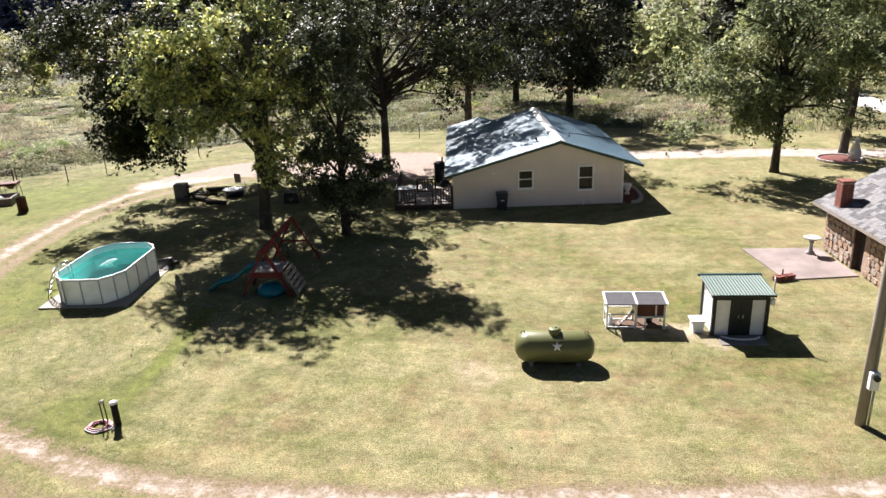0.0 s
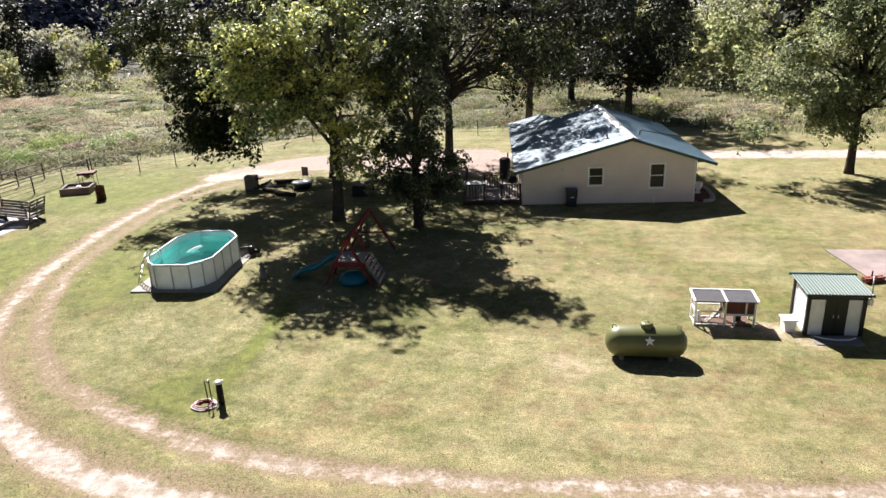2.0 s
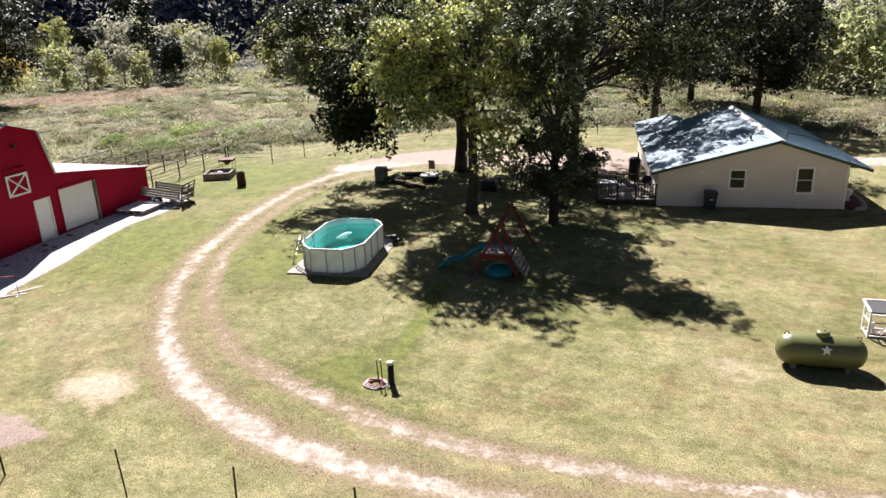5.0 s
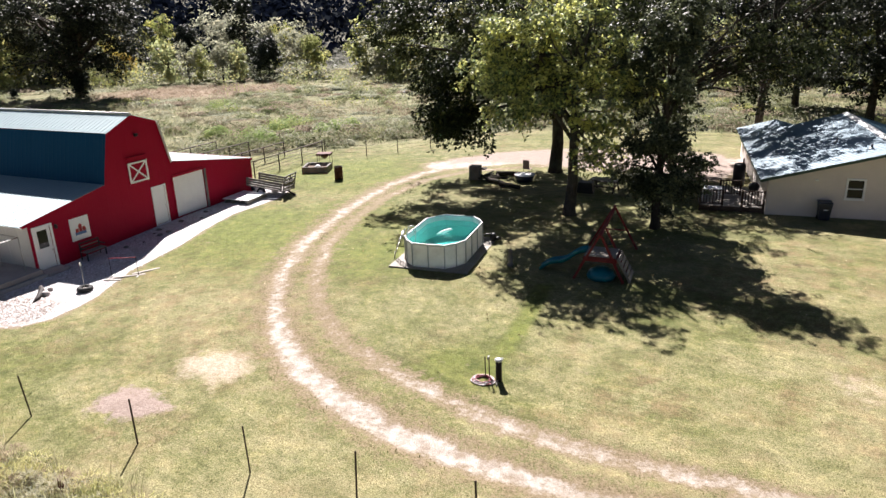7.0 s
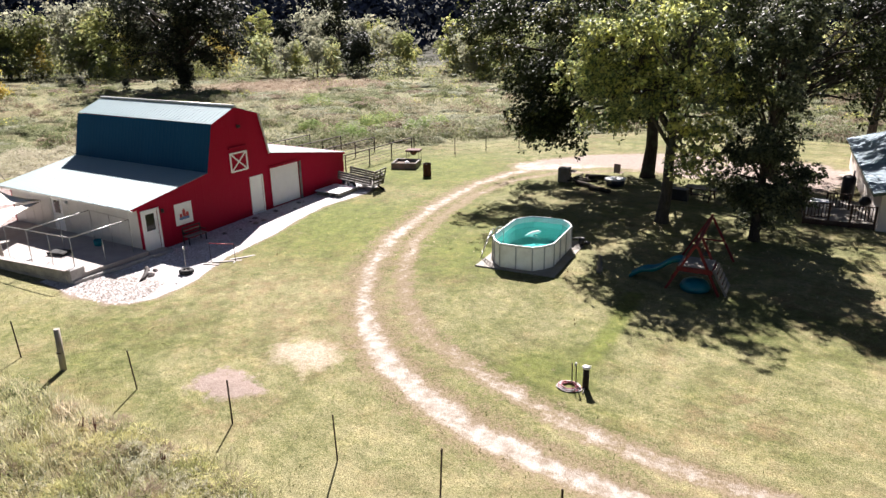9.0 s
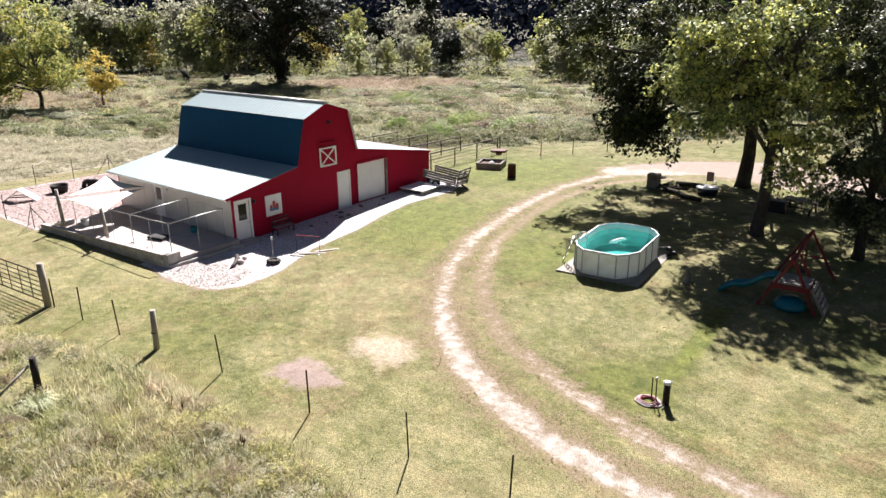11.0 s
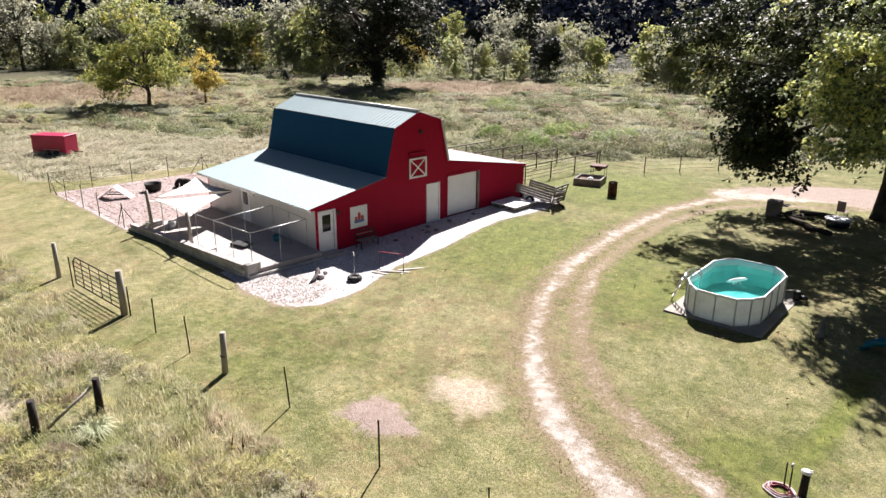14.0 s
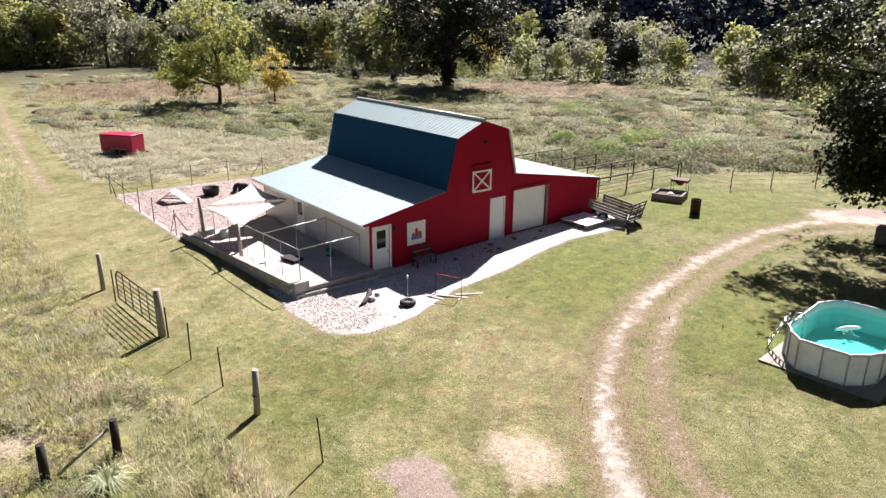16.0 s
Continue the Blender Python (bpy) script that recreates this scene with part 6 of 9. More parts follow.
def garden_shed():
    t = thing("garden_shed", 6.06, 23.62, 0, 2.5, "small white metal shed with dark trim and green roof", "shed")
    W, D, zf, zb = 1.72, 1.35, 1.52, 1.56
    part("wall", wall_strips(B(), [(0, zf), (W, zf)], 0.0, [(0.52, 1.22, 0.0, 1.30)], 0.0, 0.04), M["shed_white"], t, "white front wall")
    side = [(0, 0, 0.0), (0, D, 0.0), (0, D, zb), (0, 0, zf)]
    part("wall", prism(B(), [(p[0], p[1] + 0.04 * (p[1] == 0), p[2]) for p in side], (0, 0, 0), (0.04, 0, 0)), M["shed_white"], t)
    part("wall", prism(B(), [(W - 0.04, p[1] + 0.04 * (p[1] == 0), p[2]) for p in side], (0, 0, 0), (0.04, 0, 0)), M["shed_white"], t)
    part("wall", box(B(), W / 2, D - 0.02, zb / 2, W - 0.08, 0.04, zb), M["shed_white"], t)
    seam = mesh_of(box(B(), 0, 0, 0.75, 0.02, 0.015, 1.5), "seam", M["shed_white"])
    for k in range(1, 8):
        piece("seam", seam, t, pose(-0.006, k * D / 8, 0, 0, 0, 90))
    for u in (0.2, 0.36, 1.38, 1.54):
        piece("seam", seam, t, pose(u, -0.006, 0) @ Matrix.Diagonal((1, 1, zf / 1.55, 1)))
    for u, v in ((0, 0), (W, 0), (0, D)):
        part("corner_trim", box(B(), u, v, (zf if v == 0 else zb) / 2, 0.12, 0.1, (zf if v == 0 else zb)), M["black"], t, "dark corner trim")
    for u in (0.70, 1.05):
        d = part("door", box(B(), u, -0.02, 0.66, 0.34, 0.03, 1.28), M["trim_dark"], t, "dark door leaf")
        part("handle", box(B(), u + (0.1 if u < 0.9 else -0.1), -0.05, 0.7, 0.02, 0.03, 0.12), M["steel"], d)
    part("door_rail", box(B(), W / 2, -0.04, 1.34, W, 0.05, 0.07), M["trim_dark"], t)
    sheet_run(t, (-0.16, D + 0.12, zb + 0.06), (W + 0.2, D + 0.12, zb + 0.06), (-0.16, -0.2, zf + 0.02), 4, 5, M["green_roof"], rib_h=0.02)
    part("ridge_flashing", box(B(), W / 2 + 0.02, D + 0.12, zb + 0.07, W + 0.46, 0.1, 0.07), M["trim_green"], t, "dark green ridge flashing")
    part("gutter", box(B(), W / 2, -0.2, zf - 0.02, W + 0.36, 0.05, 0.06), M["trim_dark"], t)
    part("stovepipe", tube(B(), [(W + 0.12, -0.1, 1.2), (W + 0.14, -0.05, 1.7), (W + 0.16, 0.05, 2.1)], 0.022, 8), M["steel"], t, "thin metal pipe")
    part("junction_box", box(B(), W + 0.12, -0.08, 1.25, 0.14, 0.12, 0.22, bevel=0.02), M["shed_white"], t)
    c = thing("plastic_chest", 5.62, 23.95, 0, 4, "white-lidded grey plastic chest beside the shed", "chest")
    part("body", prism(B(), [(-0.2, -0.24, 0), (0.2, -0.24, 0), (0.25, -0.24, 0.46), (-0.25, -0.24, 0.46)], (0, 0, 0), (0, 0.5, 0)), M["shed_white"], c)
    part("lid", box(B(), 0, 0.02, 0.5, 0.62, 0.66, 0.06, bevel=0.02), M["white"], c, "white lid")
    c.scale = (0.8, 0.8, 0.85)
    h = thing("hose_pipe", 6.9, 23.3, 0.0, 0, "pale curved pipe on the ground before the shed", "pipe")
    part("pipe", tube(B(), [(-0.6, 0.1, 0.05), (-0.35, -0.05, 0.05), (0.05, -0.12, 0.05), (0.45, -0.05, 0.05), (0.65, 0.1, 0.05)], 0.03, 8), M["white"], h)
    # bare dark soil at the door, made as a flat block
    p = thing("soil_patch", 6.95, 23.2, 0, 3, "dark soil before the shed, shaped as a thin slab", "slab")
    part("slab", box(B(), 0, 0, 0.01, 1.5, 0.7, 0.05, bevel=0.015), M["block"], p)


def power_pole():
    t = thing("power_pole", 8.66, 18.42, 0, 0, "weathered grey power pole with a meter box", "pole")
    part("pole", tube(B(), [(0, 0, -0.3), (0, 0, 3), (0.02, 0, 9)], [0.135, 0.125, 0.1], 14), M["grey_wood"], t)
    m = part("meter_box", box(B(), 0.05, -0.19, 1.42, 0.24, 0.16, 0.5, bevel=0.02), M["shed_white"], t, "grey electric meter box")
    part("meter", tube(B(), [(0.05, -0.27, 1.55), (0.05, -0.36, 1.55)], 0.08, 14), M["glass"], m)
    part("conduit", tube(B(), [(0.12, -0.15, 0), (0.12, -0.15, 1.2)], 0.03, 8), M["steel"], t)
    part("conduit", tube(B(), [(0.08, -0.16, 1.6), (0.08, -0.15, 6)], 0.025, 8), M["steel"], t)


def stone_building():
    t = thing("stone_building", 12.80, 32.62, 0, -85.0, "small fieldstone building with a grey shingle roof and chimney", "stone building")
    # local x runs along the wall towards the near end, y into the building
    L, Wd, H = 8.2, 6.0, 2.12
    dr = (2.55, 3.25, -0.05, 1.75)
    part("wall", wall_strips(B(), [(0, H), (L, H)], -0.3, [dr], 0.05, 0.35), M["mortar"], t, "mortared stone wall")
    part("wall", prism(B(), [(0.05, 0.35, -0.3), (0.05, Wd, -0.3), (0.05, Wd, H), (0.05, Wd / 2, H + 1.7), (0.05, 0.35, H)], (0, 0, 0), (0.3, 0, 0)), M["mortar"], t)
    part("wall", prism(B(), [(L - 0.3, 0.35, -0.3), (L - 0.3, Wd, -0.3), (L - 0.3, Wd, H), (L - 0.3, Wd / 2, H + 1.7), (L - 0.3, 0.35, H)], (0, 0, 0), (0.3, 0, 0)), M["mortar"], t)
    part("wall", box(B(), L / 2, Wd - 0.15, H / 2 - 0.1, L - 0.6, 0.3, H), M["mortar"], t)
    # dark board fills the opening in place of the shade inside it
    part("door", box(B(), 2.9, 0.22, 0.85, 0.7, 0.05, 1.8), M["dark_wood"], t, "dark panel standing in for a shaded doorway")
    part("door_jamb", box(B(), 2.52, 0.1, 0.85, 0.12, 0.2, 1.8), M["brown_wood"], t)
    # stones
    rng = np.random.default_rng(3)
    stones = []
    for k in range(5):
        bm = B()
        n = 7
        out = [((0.5 + rng.uniform(-0.09, 0.06)) * math.cos(2 * math.pi * i / n + 0.3), (0.5 + rng.uniform(-0.09, 0.06)) * math.sin(2 * math.pi * i / n + 0.3)) for i in range(n)]
        lo = [bm.verts.new((x, 0.02, z)) for x, z in out]
        hi = [bm.verts.new((x * 0.84, -0.045, z * 0.84)) for x, z in out]
        bm.faces.new(hi)
        for i in range(n):
            bm.faces.new((lo[i], lo[(i + 1) % n], hi[(i + 1) % n], hi[i]))
        stones.append(mesh_of(bm, "stone", M["stone"]))
    z = 0.02
    while z < H - 0.1:
        hh = rng.uniform(0.2, 0.32)
        u = 0.05
        while u < L - 0.1:
            w = rng.uniform(0.24, 0.5)
            if not (u + w > dr[0] - 0.02 and u < dr[1] + 0.02 and z < dr[3]):
                piece("stone", stones[rng.integers(5)], t, pose(u + w / 2, 0.05, z + hh / 2, 0, rng.uniform(-8, 8), 0) @ Matrix.Diagonal((w * 1.08, rng.uniform(0.7, 1.5), hh * 1.1, 1)))
            u += w
        z += hh
    # roof of shingle courses
    rise, half = 1.75, Wd / 2 + 0.45
    slope = math.hypot(rise, half)
    for s in (0, 1):
        def on(v, up):
            f = v / slope
            y = -0.4 + half * f if s == 0 else Wd + 0.4 - half * f
            return y, H - 0.02 + rise * f + up
        y0, z0 = on(0, 0)
        y1, z1 = on(slope, 0)
        part("roof_deck", prism(B(), [(-0.4, y0, z0), (-0.4, y1, z1), (-0.4, y1, z1 - 0.08), (-0.4, y0, z0 - 0.08)], (0, 0, 0), (L + 0.8, 0, 0)), M["shingle"], t)
        if s == 0:
            ang = math.atan2(rise, half)
            row, v = 0, 0.0
            var = []
            for w in (0.22, 0.28, 0.34):
                for mk in ("shingle", "shingle_pale"):
                    var.append((w, mesh_of(box(B(), w / 2, 0.14, 0.012, w - 0.012, 0.28, 0.018), "shingle", M[mk])))
            count = 0
            while v < slope - 0.1:
                u = -0.42 + (row % 2) * 0.12
                while u < 5.4 and count < 300:
                    w, me = var[rng.integers(len(var))]
                    yy, zz = on(v, 0.004)
                    piece("shingle", me, t, pose(u, yy, zz, math.degrees(ang) - 1.5, 0, 0))
                    u += w
                    count += 1
                v += 0.24
                row += 1
    part("fascia", box(B(), L / 2, -0.42, H - 0.08, L + 0.85, 0.03, 0.12), M["grey_wood"], t)
    CX, CY = 1.05, 0.12
    c = part("chimney", box(B(), CX, CY, 2.6, 0.46, 0.46, 1.5), M["mortar"], t, "red brick chimney")
    bk = mesh_of(box(B(), 0, 0, 0, 0.215, 0.03, 0.065), "brick", M["brick"])
    for r in range(17):
        zz = 1.95 + r * 0.08
        for sd in range(4):
            for j in range(2):
                off = (-0.12 if j == 0 else 0.12) + (0.02 if r % 2 else -0.02)
                q = {0: (CX + off, CY - 0.235, 0), 1: (CX + off, CY + 0.235, 0), 2: (CX - 0.235, CY + off, 90), 3: (CX + 0.235, CY + off, 90)}[sd]
                piece("brick", bk, c, pose(q[0], q[1], zz, 0, 0, q[2]))
    part("chimney_cap", box(B(), CX, CY, 3.38, 0.54, 0.54, 0.07, bevel=0.02), M["brick"], c)
    # slab in front and things on it
    s = thing("patio_slab", 0, 0, 0, 0, "pinkish concrete patio before the stone building", "patio")
    part("slab", prism(B(), [(9.37, 32.44, -0.1), (12.66, 32.62, -0.1), (12.98, 29.16, -0.1), (10.04, 28.66, -0.1)], (0, 0, 0), (0, 0, 0.15)), M["pink_slab"], s)
    b = thing("bird_bath", 12.05, 31.8, 0.05, 0, "weathered concrete bird bath on the patio", "bird bath")
    part("pedestal", lathe(B(), 0, 0, [(0.19, 0), (0.19, 0.06), (0.1, 0.14), (0.075, 0.4), (0.1, 0.62)], 16), M["wall_block"], b)
    part("bowl", lathe(B(), 0, 0, [(0.1, 0.62), (0.3, 0.7), (0.36, 0.76), (0.34, 0.77), (0.26, 0.72), (0.05, 0.7)], 24), M["wall_block"], b)
    k = thing("brick_pile", 10.0, 28.75, 0.0, 20, "small stack of red bricks at the patio corner", "bricks")
    me = mesh_of(box(B(), 0, 0, 0, 0.215, 0.1, 0.065), "brick", M["brick"])
    rng = np.random.default_rng(9)
    for i in range(24):
        lay = i // 8
        piece("brick", me, k, pose(-0.33 + (i % 4) * 0.22 + rng.normal(0, 0.01), -0.09 + (i // 4 % 2) * 0.16, 0.04 + lay * 0.07, 0, 0, rng.normal(0, 9)))
    part("tap", tube(B(), [(0, 0.1, 0.1), (0, 0.1, 0.42)], 0.03, 8), M["rust"], k)
    f = thing("round_flower_bed", 20.75, 51.3, 0, 0, "round mulch bed ringed with pale stones under a tree", "flower bed")
    part("mulch", lathe(B(), 0, 0, [(1.35, -0.02), (1.3, 0.07), (0.6, 0.12), (0.05, 0.13)], 24), M["mulch"], f)
    es = mesh_of(box(B(), 0, 0, 0.07, 0.3, 0.17, 0.16, bevel=0.03), "edging_stone", M["concrete"])
    for i in range(28):
        a = 2 * math.pi * i / 28
        piece("edging_stone", es, f, pose(1.42 * math.cos(a), 1.42 * math.sin(a), 0, 0, 0, math.degrees(a) + 90))
    o = thing("garden_lighthouse", 21.55, 51.0, 0.08, 0, "white ornamental wooden lighthouse in the flower bed", "ornament")
    part("base", lathe(B(), 0, 0, [(0.42, 0), (0.42, 0.5), (0.3, 0.75)], 6), M["white"], o)
    part("tower", lathe(B(), 0, 0, [(0.3, 0.75), (0.22, 1.15), (0.28, 1.17), (0.28, 1.2)], 6), M["shed_white"], o)
    part("lantern", lathe(B(), 0, 0, [(0.14, 1.2), (0.14, 1.4), (0.18, 1.42), (0.02, 1.55)], 6), M["white"], o)


# ---- pool, swing set, shade of the yard trees ----
def stadium(hw, hl):
    """Outline of a pool: straight long sides, ends of short straight pieces."""
    cx, cy = hw * 0.52, hl - hw * 0.64
    half = [(hw, -cy), (hw, -cy / 3), (hw, cy / 3), (hw, cy), ((hw + cx) * 0.53, (cy + hl) * 0.515), (cx, hl), (0, hl * 1.01)]
    pts = half + [(-x, y) for x, y in half[-2::-1]]
    pts = [p for p in pts if p[1] > -cy - 0.01]
    pts += [((-hw - cx) * 0.53, -(cy + hl) * 0.515), (-cx, -hl), (0, -hl * 1.01), (cx, -hl), ((hw + cx) * 0.53, -(cy + hl) * 0.515)]
    return pts


def pool():
    z = gz(-18, 27)
    pad = thing("pool_pad", -18.0, 27.0, z - 0.04, 5.5, "grey weathered board pad under the pool", "pad")
    for k in range(9):
        part("board", box(B(), -1.72 + k * 0.405, -0.05, 0.02, 0.398, 5.15, 0.09, bevel=0.01), M["grey_wood"], pad)
    t = thing("swimming_pool", -18.12, 26.9, z + 0.03, 6.5, "oval above-ground pool with grey walls and turquoise water", "pool")
    H = 1.03
    o = stadium(1.42, 2.30)
    n = len(o)
    for k in range(n):
        (ax, ay), (bx, by) = o[k], o[(k + 1) % n]
        bm = B()
        prism(bm, [(ax, ay, 0), (bx, by, 0), (bx, by, H), (ax, ay, H)], (0, 0, 0), (-ax * 0.02, -ay * 0.01, 0))
        part("wall_panel", bm, M["pool_wall"], t)
        p = part("upright", box(B(), ax * 1.015, ay * 1.01, H / 2, 0.045, 0.05, H, Matrix.Rotation(math.atan2(ay, ax), 3, "Z"), 0.015), M["pool_rail"], t)
        part("top_rail", beam(B(), (ax, ay, H + 0.02), (bx, by, H + 0.02), 0.045, 0.09), M["pool_cap"], t, "pale metal top rail")
        part("rail_cap", box(B(), ax, ay, H + 0.03, 0.11, 0.11, 0.05, Matrix.Rotation(math.atan2(ay, ax), 3, "Z"), 0.015), M["pool_cap"], t)
    bm = B()
    lo = [bm.verts.new((x * 0.955, y * 0.975, 0.06)) for x, y in o]
    hi = [bm.verts.new((x * 0.965, y * 0.98, H + 0.01)) for x, y in o]
    bm.faces.new(lo)
    for k in range(n):
        bm.faces.new((lo[k], hi[k], hi[(k + 1) % n], lo[(k + 1) % n]))
    part("liner", bm, M["liner"], t, "turquoise pool liner")
    bm = B()
    bm.faces.new([bm.verts.new((x * 0.957, y * 0.976, H - 0.2)) for x, y in o])
    w = part("water", bm, M["water"], t, "clear turquoise water")
    w.visible_shadow = False
    bm = B()
    for s in (-0.22, 0.22):
        tube(bm, [(s, 0, 0), (s, 0.06, 0.9), (s, 0.2, 1.35), (s, 0.42, 1.4), (s, 0.52, 1.2), (s, 0.5, 0.4)], 0.025, 8)
        tube(bm, [(s, -0.5, 0), (s, -0.25, 0.8), (s, 0.05, 1.3)], 0.025, 8)
    for k in range(5):
        box(bm, 0, -0.44 + k * 0.09, 0.2 + k * 0.24, 0.42, 0.05, 0.02)
    lad = part("ladder", bm, M["steel"], t, "metal pool ladder")
    lad.matrix_local = pose(-1.54, -1.2, 0, 0, 0, -72)
    bm = B()
    tube(bm, [(1.38, 1.65, 0.4), (1.75, 1.9, 0.4), (1.8, 2.3, 0.3)], 0.03, 8)
    part("pump_hose", bm, M["black"], t)
    p = thing("pool_pump", -16.55, 29.05, z + 0.06, 10, "black pool pump beside the wall", "pump")
    part("body", lathe(B(), 0, 0, [(0.13, 0), (0.15, 0.1), (0.15, 0.3), (0.08, 0.38)], 16), M["black"], p)
    part("motor", tube(B(), [(0.1, 0, 0.12), (0.4, 0, 0.12)], 0.09, 12), M["black"], p)
    f = thing("pool_float", -18.25, 26.95, z + 0.84, 35, "white inflatable pool float on the water", "float")
    part("body", tube(B(), [(-0.28, 0, 0), (-0.08, 0.07, 0.05), (0.12, 0.03, 0.12), (0.34, -0.03, 0.20), (0.46, -0.06, 0.21)], [0.03, 0.065, 0.08, 0.06, 0.02], 12), M["white"], f)
    part("handle", tube(B(), [(0.18, -0.06, 0.06), (0.27, -0.18, 0.0), (0.38, -0.3, -0.01)], 0.022, 8), M["white"], f)
    part("strap", tube(B(), [(-0.06, -0.12, 0.0), (0.06, -0.09, 0.04), (0.12, 0.06, 0.12)], 0.022, 8), M["white"], f)
    g = thing("garden_figure", -14.65, 26.2, gz(-14.65, 26.2), 0, "weathered grey garden ornament on the lawn", "ornament")
    part("body", lathe(B(), 0, 0, [(0.14, 0), (0.15, 0.1), (0.1, 0.2), (0.13, 0.42), (0.07, 0.55), (0.1, 0.66), (0.03, 0.78)], 14), M["block"], g)
    for k in range(7):
        a = k * 0.9
        part("stem", tube(B(), [(0.25 * math.cos(a), 0.2 * math.sin(a), 0), (0.36 * math.cos(a), 0.3 * math.sin(a), 0.22)], [0.02, 0.005], 5), M["grass_part"], g)


def swing_set():
    z = gz(-11, 27)
    t = thing("swing_set", -10.75, 26.0, z, 4, "red-stained wooden swing set with a teal slide", "swing set")
    # near A-frame, far A-frame, beam
    H, Yn, Yf = 1.9, 0.15, 4.45
    ex = 1.02
    for y in (Yn, 1.35):
        for s in (-1, 1):
            part("leg", beam(B(), (s * ex, y - 0.15 * (y == Yn), 0), (s * 0.05, y, H), 0.09, 0.09), M["red_wood"], t)
    for s in (-1, 1):
        part("leg", beam(B(), (s * 1.1, Yf + 0.1, 0), (s * 0.05, Yf, H + 0.05), 0.09, 0.09), M["red_wood"], t)
    part("crossbar", beam(B(), (-0.62, Yf + 0.06, 0.9), (0.62, Yf + 0.06, 0.9), 0.09, 0.06), M["red_wood"], t)
    part("crossbar", beam(B(), (-0.5, Yn - 0.04, 0.98), (0.5, Yn - 0.04, 0.98), 0.09, 0.06), M["red_wood"], t)
    part("top_beam", beam(B(), (0, -0.05, H + 0.05), (0, Yf + 0.15, H + 0.1), 0.1, 0.14), M["red_wood"], t, "red-stained top beam")
    p = part("platform", box(B(), 0.02, 0.72, 0.98, 1.2, 1.25, 0.06), M["red_wood"], t, "weathered platform")
    for k in range(9):
        part("board", box(B(), 0.02, 0.16 + k * 0.14, 1.03, 1.3, 0.13, 0.03), M["grey_wood"], p)
    for s in (-1, 1):
        part("side_rail", box(B(), s * 0.66 + 0.02, 0.72, 0.9, 0.05, 1.3, 0.14), M["red_wood"], t)
    part("front_rail", box(B(), 0.02, 0.06, 0.9, 1.36, 0.05, 0.16), M["red_wood"], t)
    # climbing ramp
    r = part("climbing_ramp", beam(B(), (0.72, 0.15, 1.0), (1.28, 0.12, 0.02), 0.08, 0.08), M["grey_wood"], t, "weathered climbing ladder")
    part("stringer", beam(B(), (0.72, 1.2, 1.0), (1.28, 1.22, 0.02), 0.08, 0.08), M["grey_wood"], r)
    for k in range(5):
        f = 0.1 + k * 0.2
        part("rung", box(B(), 0.72 + 0.56 * f + 0.03, 0.68, 1.0 - 0.98 * f + 0.03, 0.14, 1.2, 0.035, Matrix.Rotation(radians(60), 3, "Y")), M["grey_wood"], r)
    # wavy slide
    bm = B()
    n = 14
    rows = []
    for k in range(n):
        f = k / (n - 1)
        x = -0.6 - 2.0 * f
        zz = 1.05 - 0.95 * f + 0.07 * math.sin(f * 2 * math.pi * 1.6)
        y = 0.8 - 0.1 * f
        rows.append([bm.verts.new((x, y + d, zz + h)) for d, h in ((-0.26, 0.12), (-0.22, 0.13), (-0.19, 0.0), (0.19, 0.0), (0.22, 0.13), (0.26, 0.12), (0.21, -0.05), (-0.21, -0.05))])
    for a, b in zip(rows, rows[1:]):
        for i in range(8):
            bm.faces.new((a[i], a[(i + 1) % 8], b[(i + 1) % 8], b[i])).smooth = True
    bm.faces.new(rows[0])
    bm.faces.new(rows[-1][::-1])
    part("slide", bm, M["teal_plastic"], t, "wavy teal plastic slide")
    for y in (2.4, 3.6):
        sw = part("swing_seat", box(B(), 0, y, 0.5, 0.2, 0.45, 0.04, bevel=0.015), M["black"], t, "black swing seat")
        for s in (-0.2, 0.2):
            part("chain", tube(B(), [(0, y + s, 0.5), (0, y + s, H)], 0.01, 5), M["iron"], sw)
    s = thing("turtle_sandbox", -10.72, 26.45, z, 0, "dark teal plastic sandbox under the platform", "sandbox")
    part("shell", lathe(B(), 0, 0, [(0.55, 0), (0.6, 0.12), (0.5, 0.32), (0.3, 0.44), (0.05, 0.48)], 20), M["teal_plastic"], s)


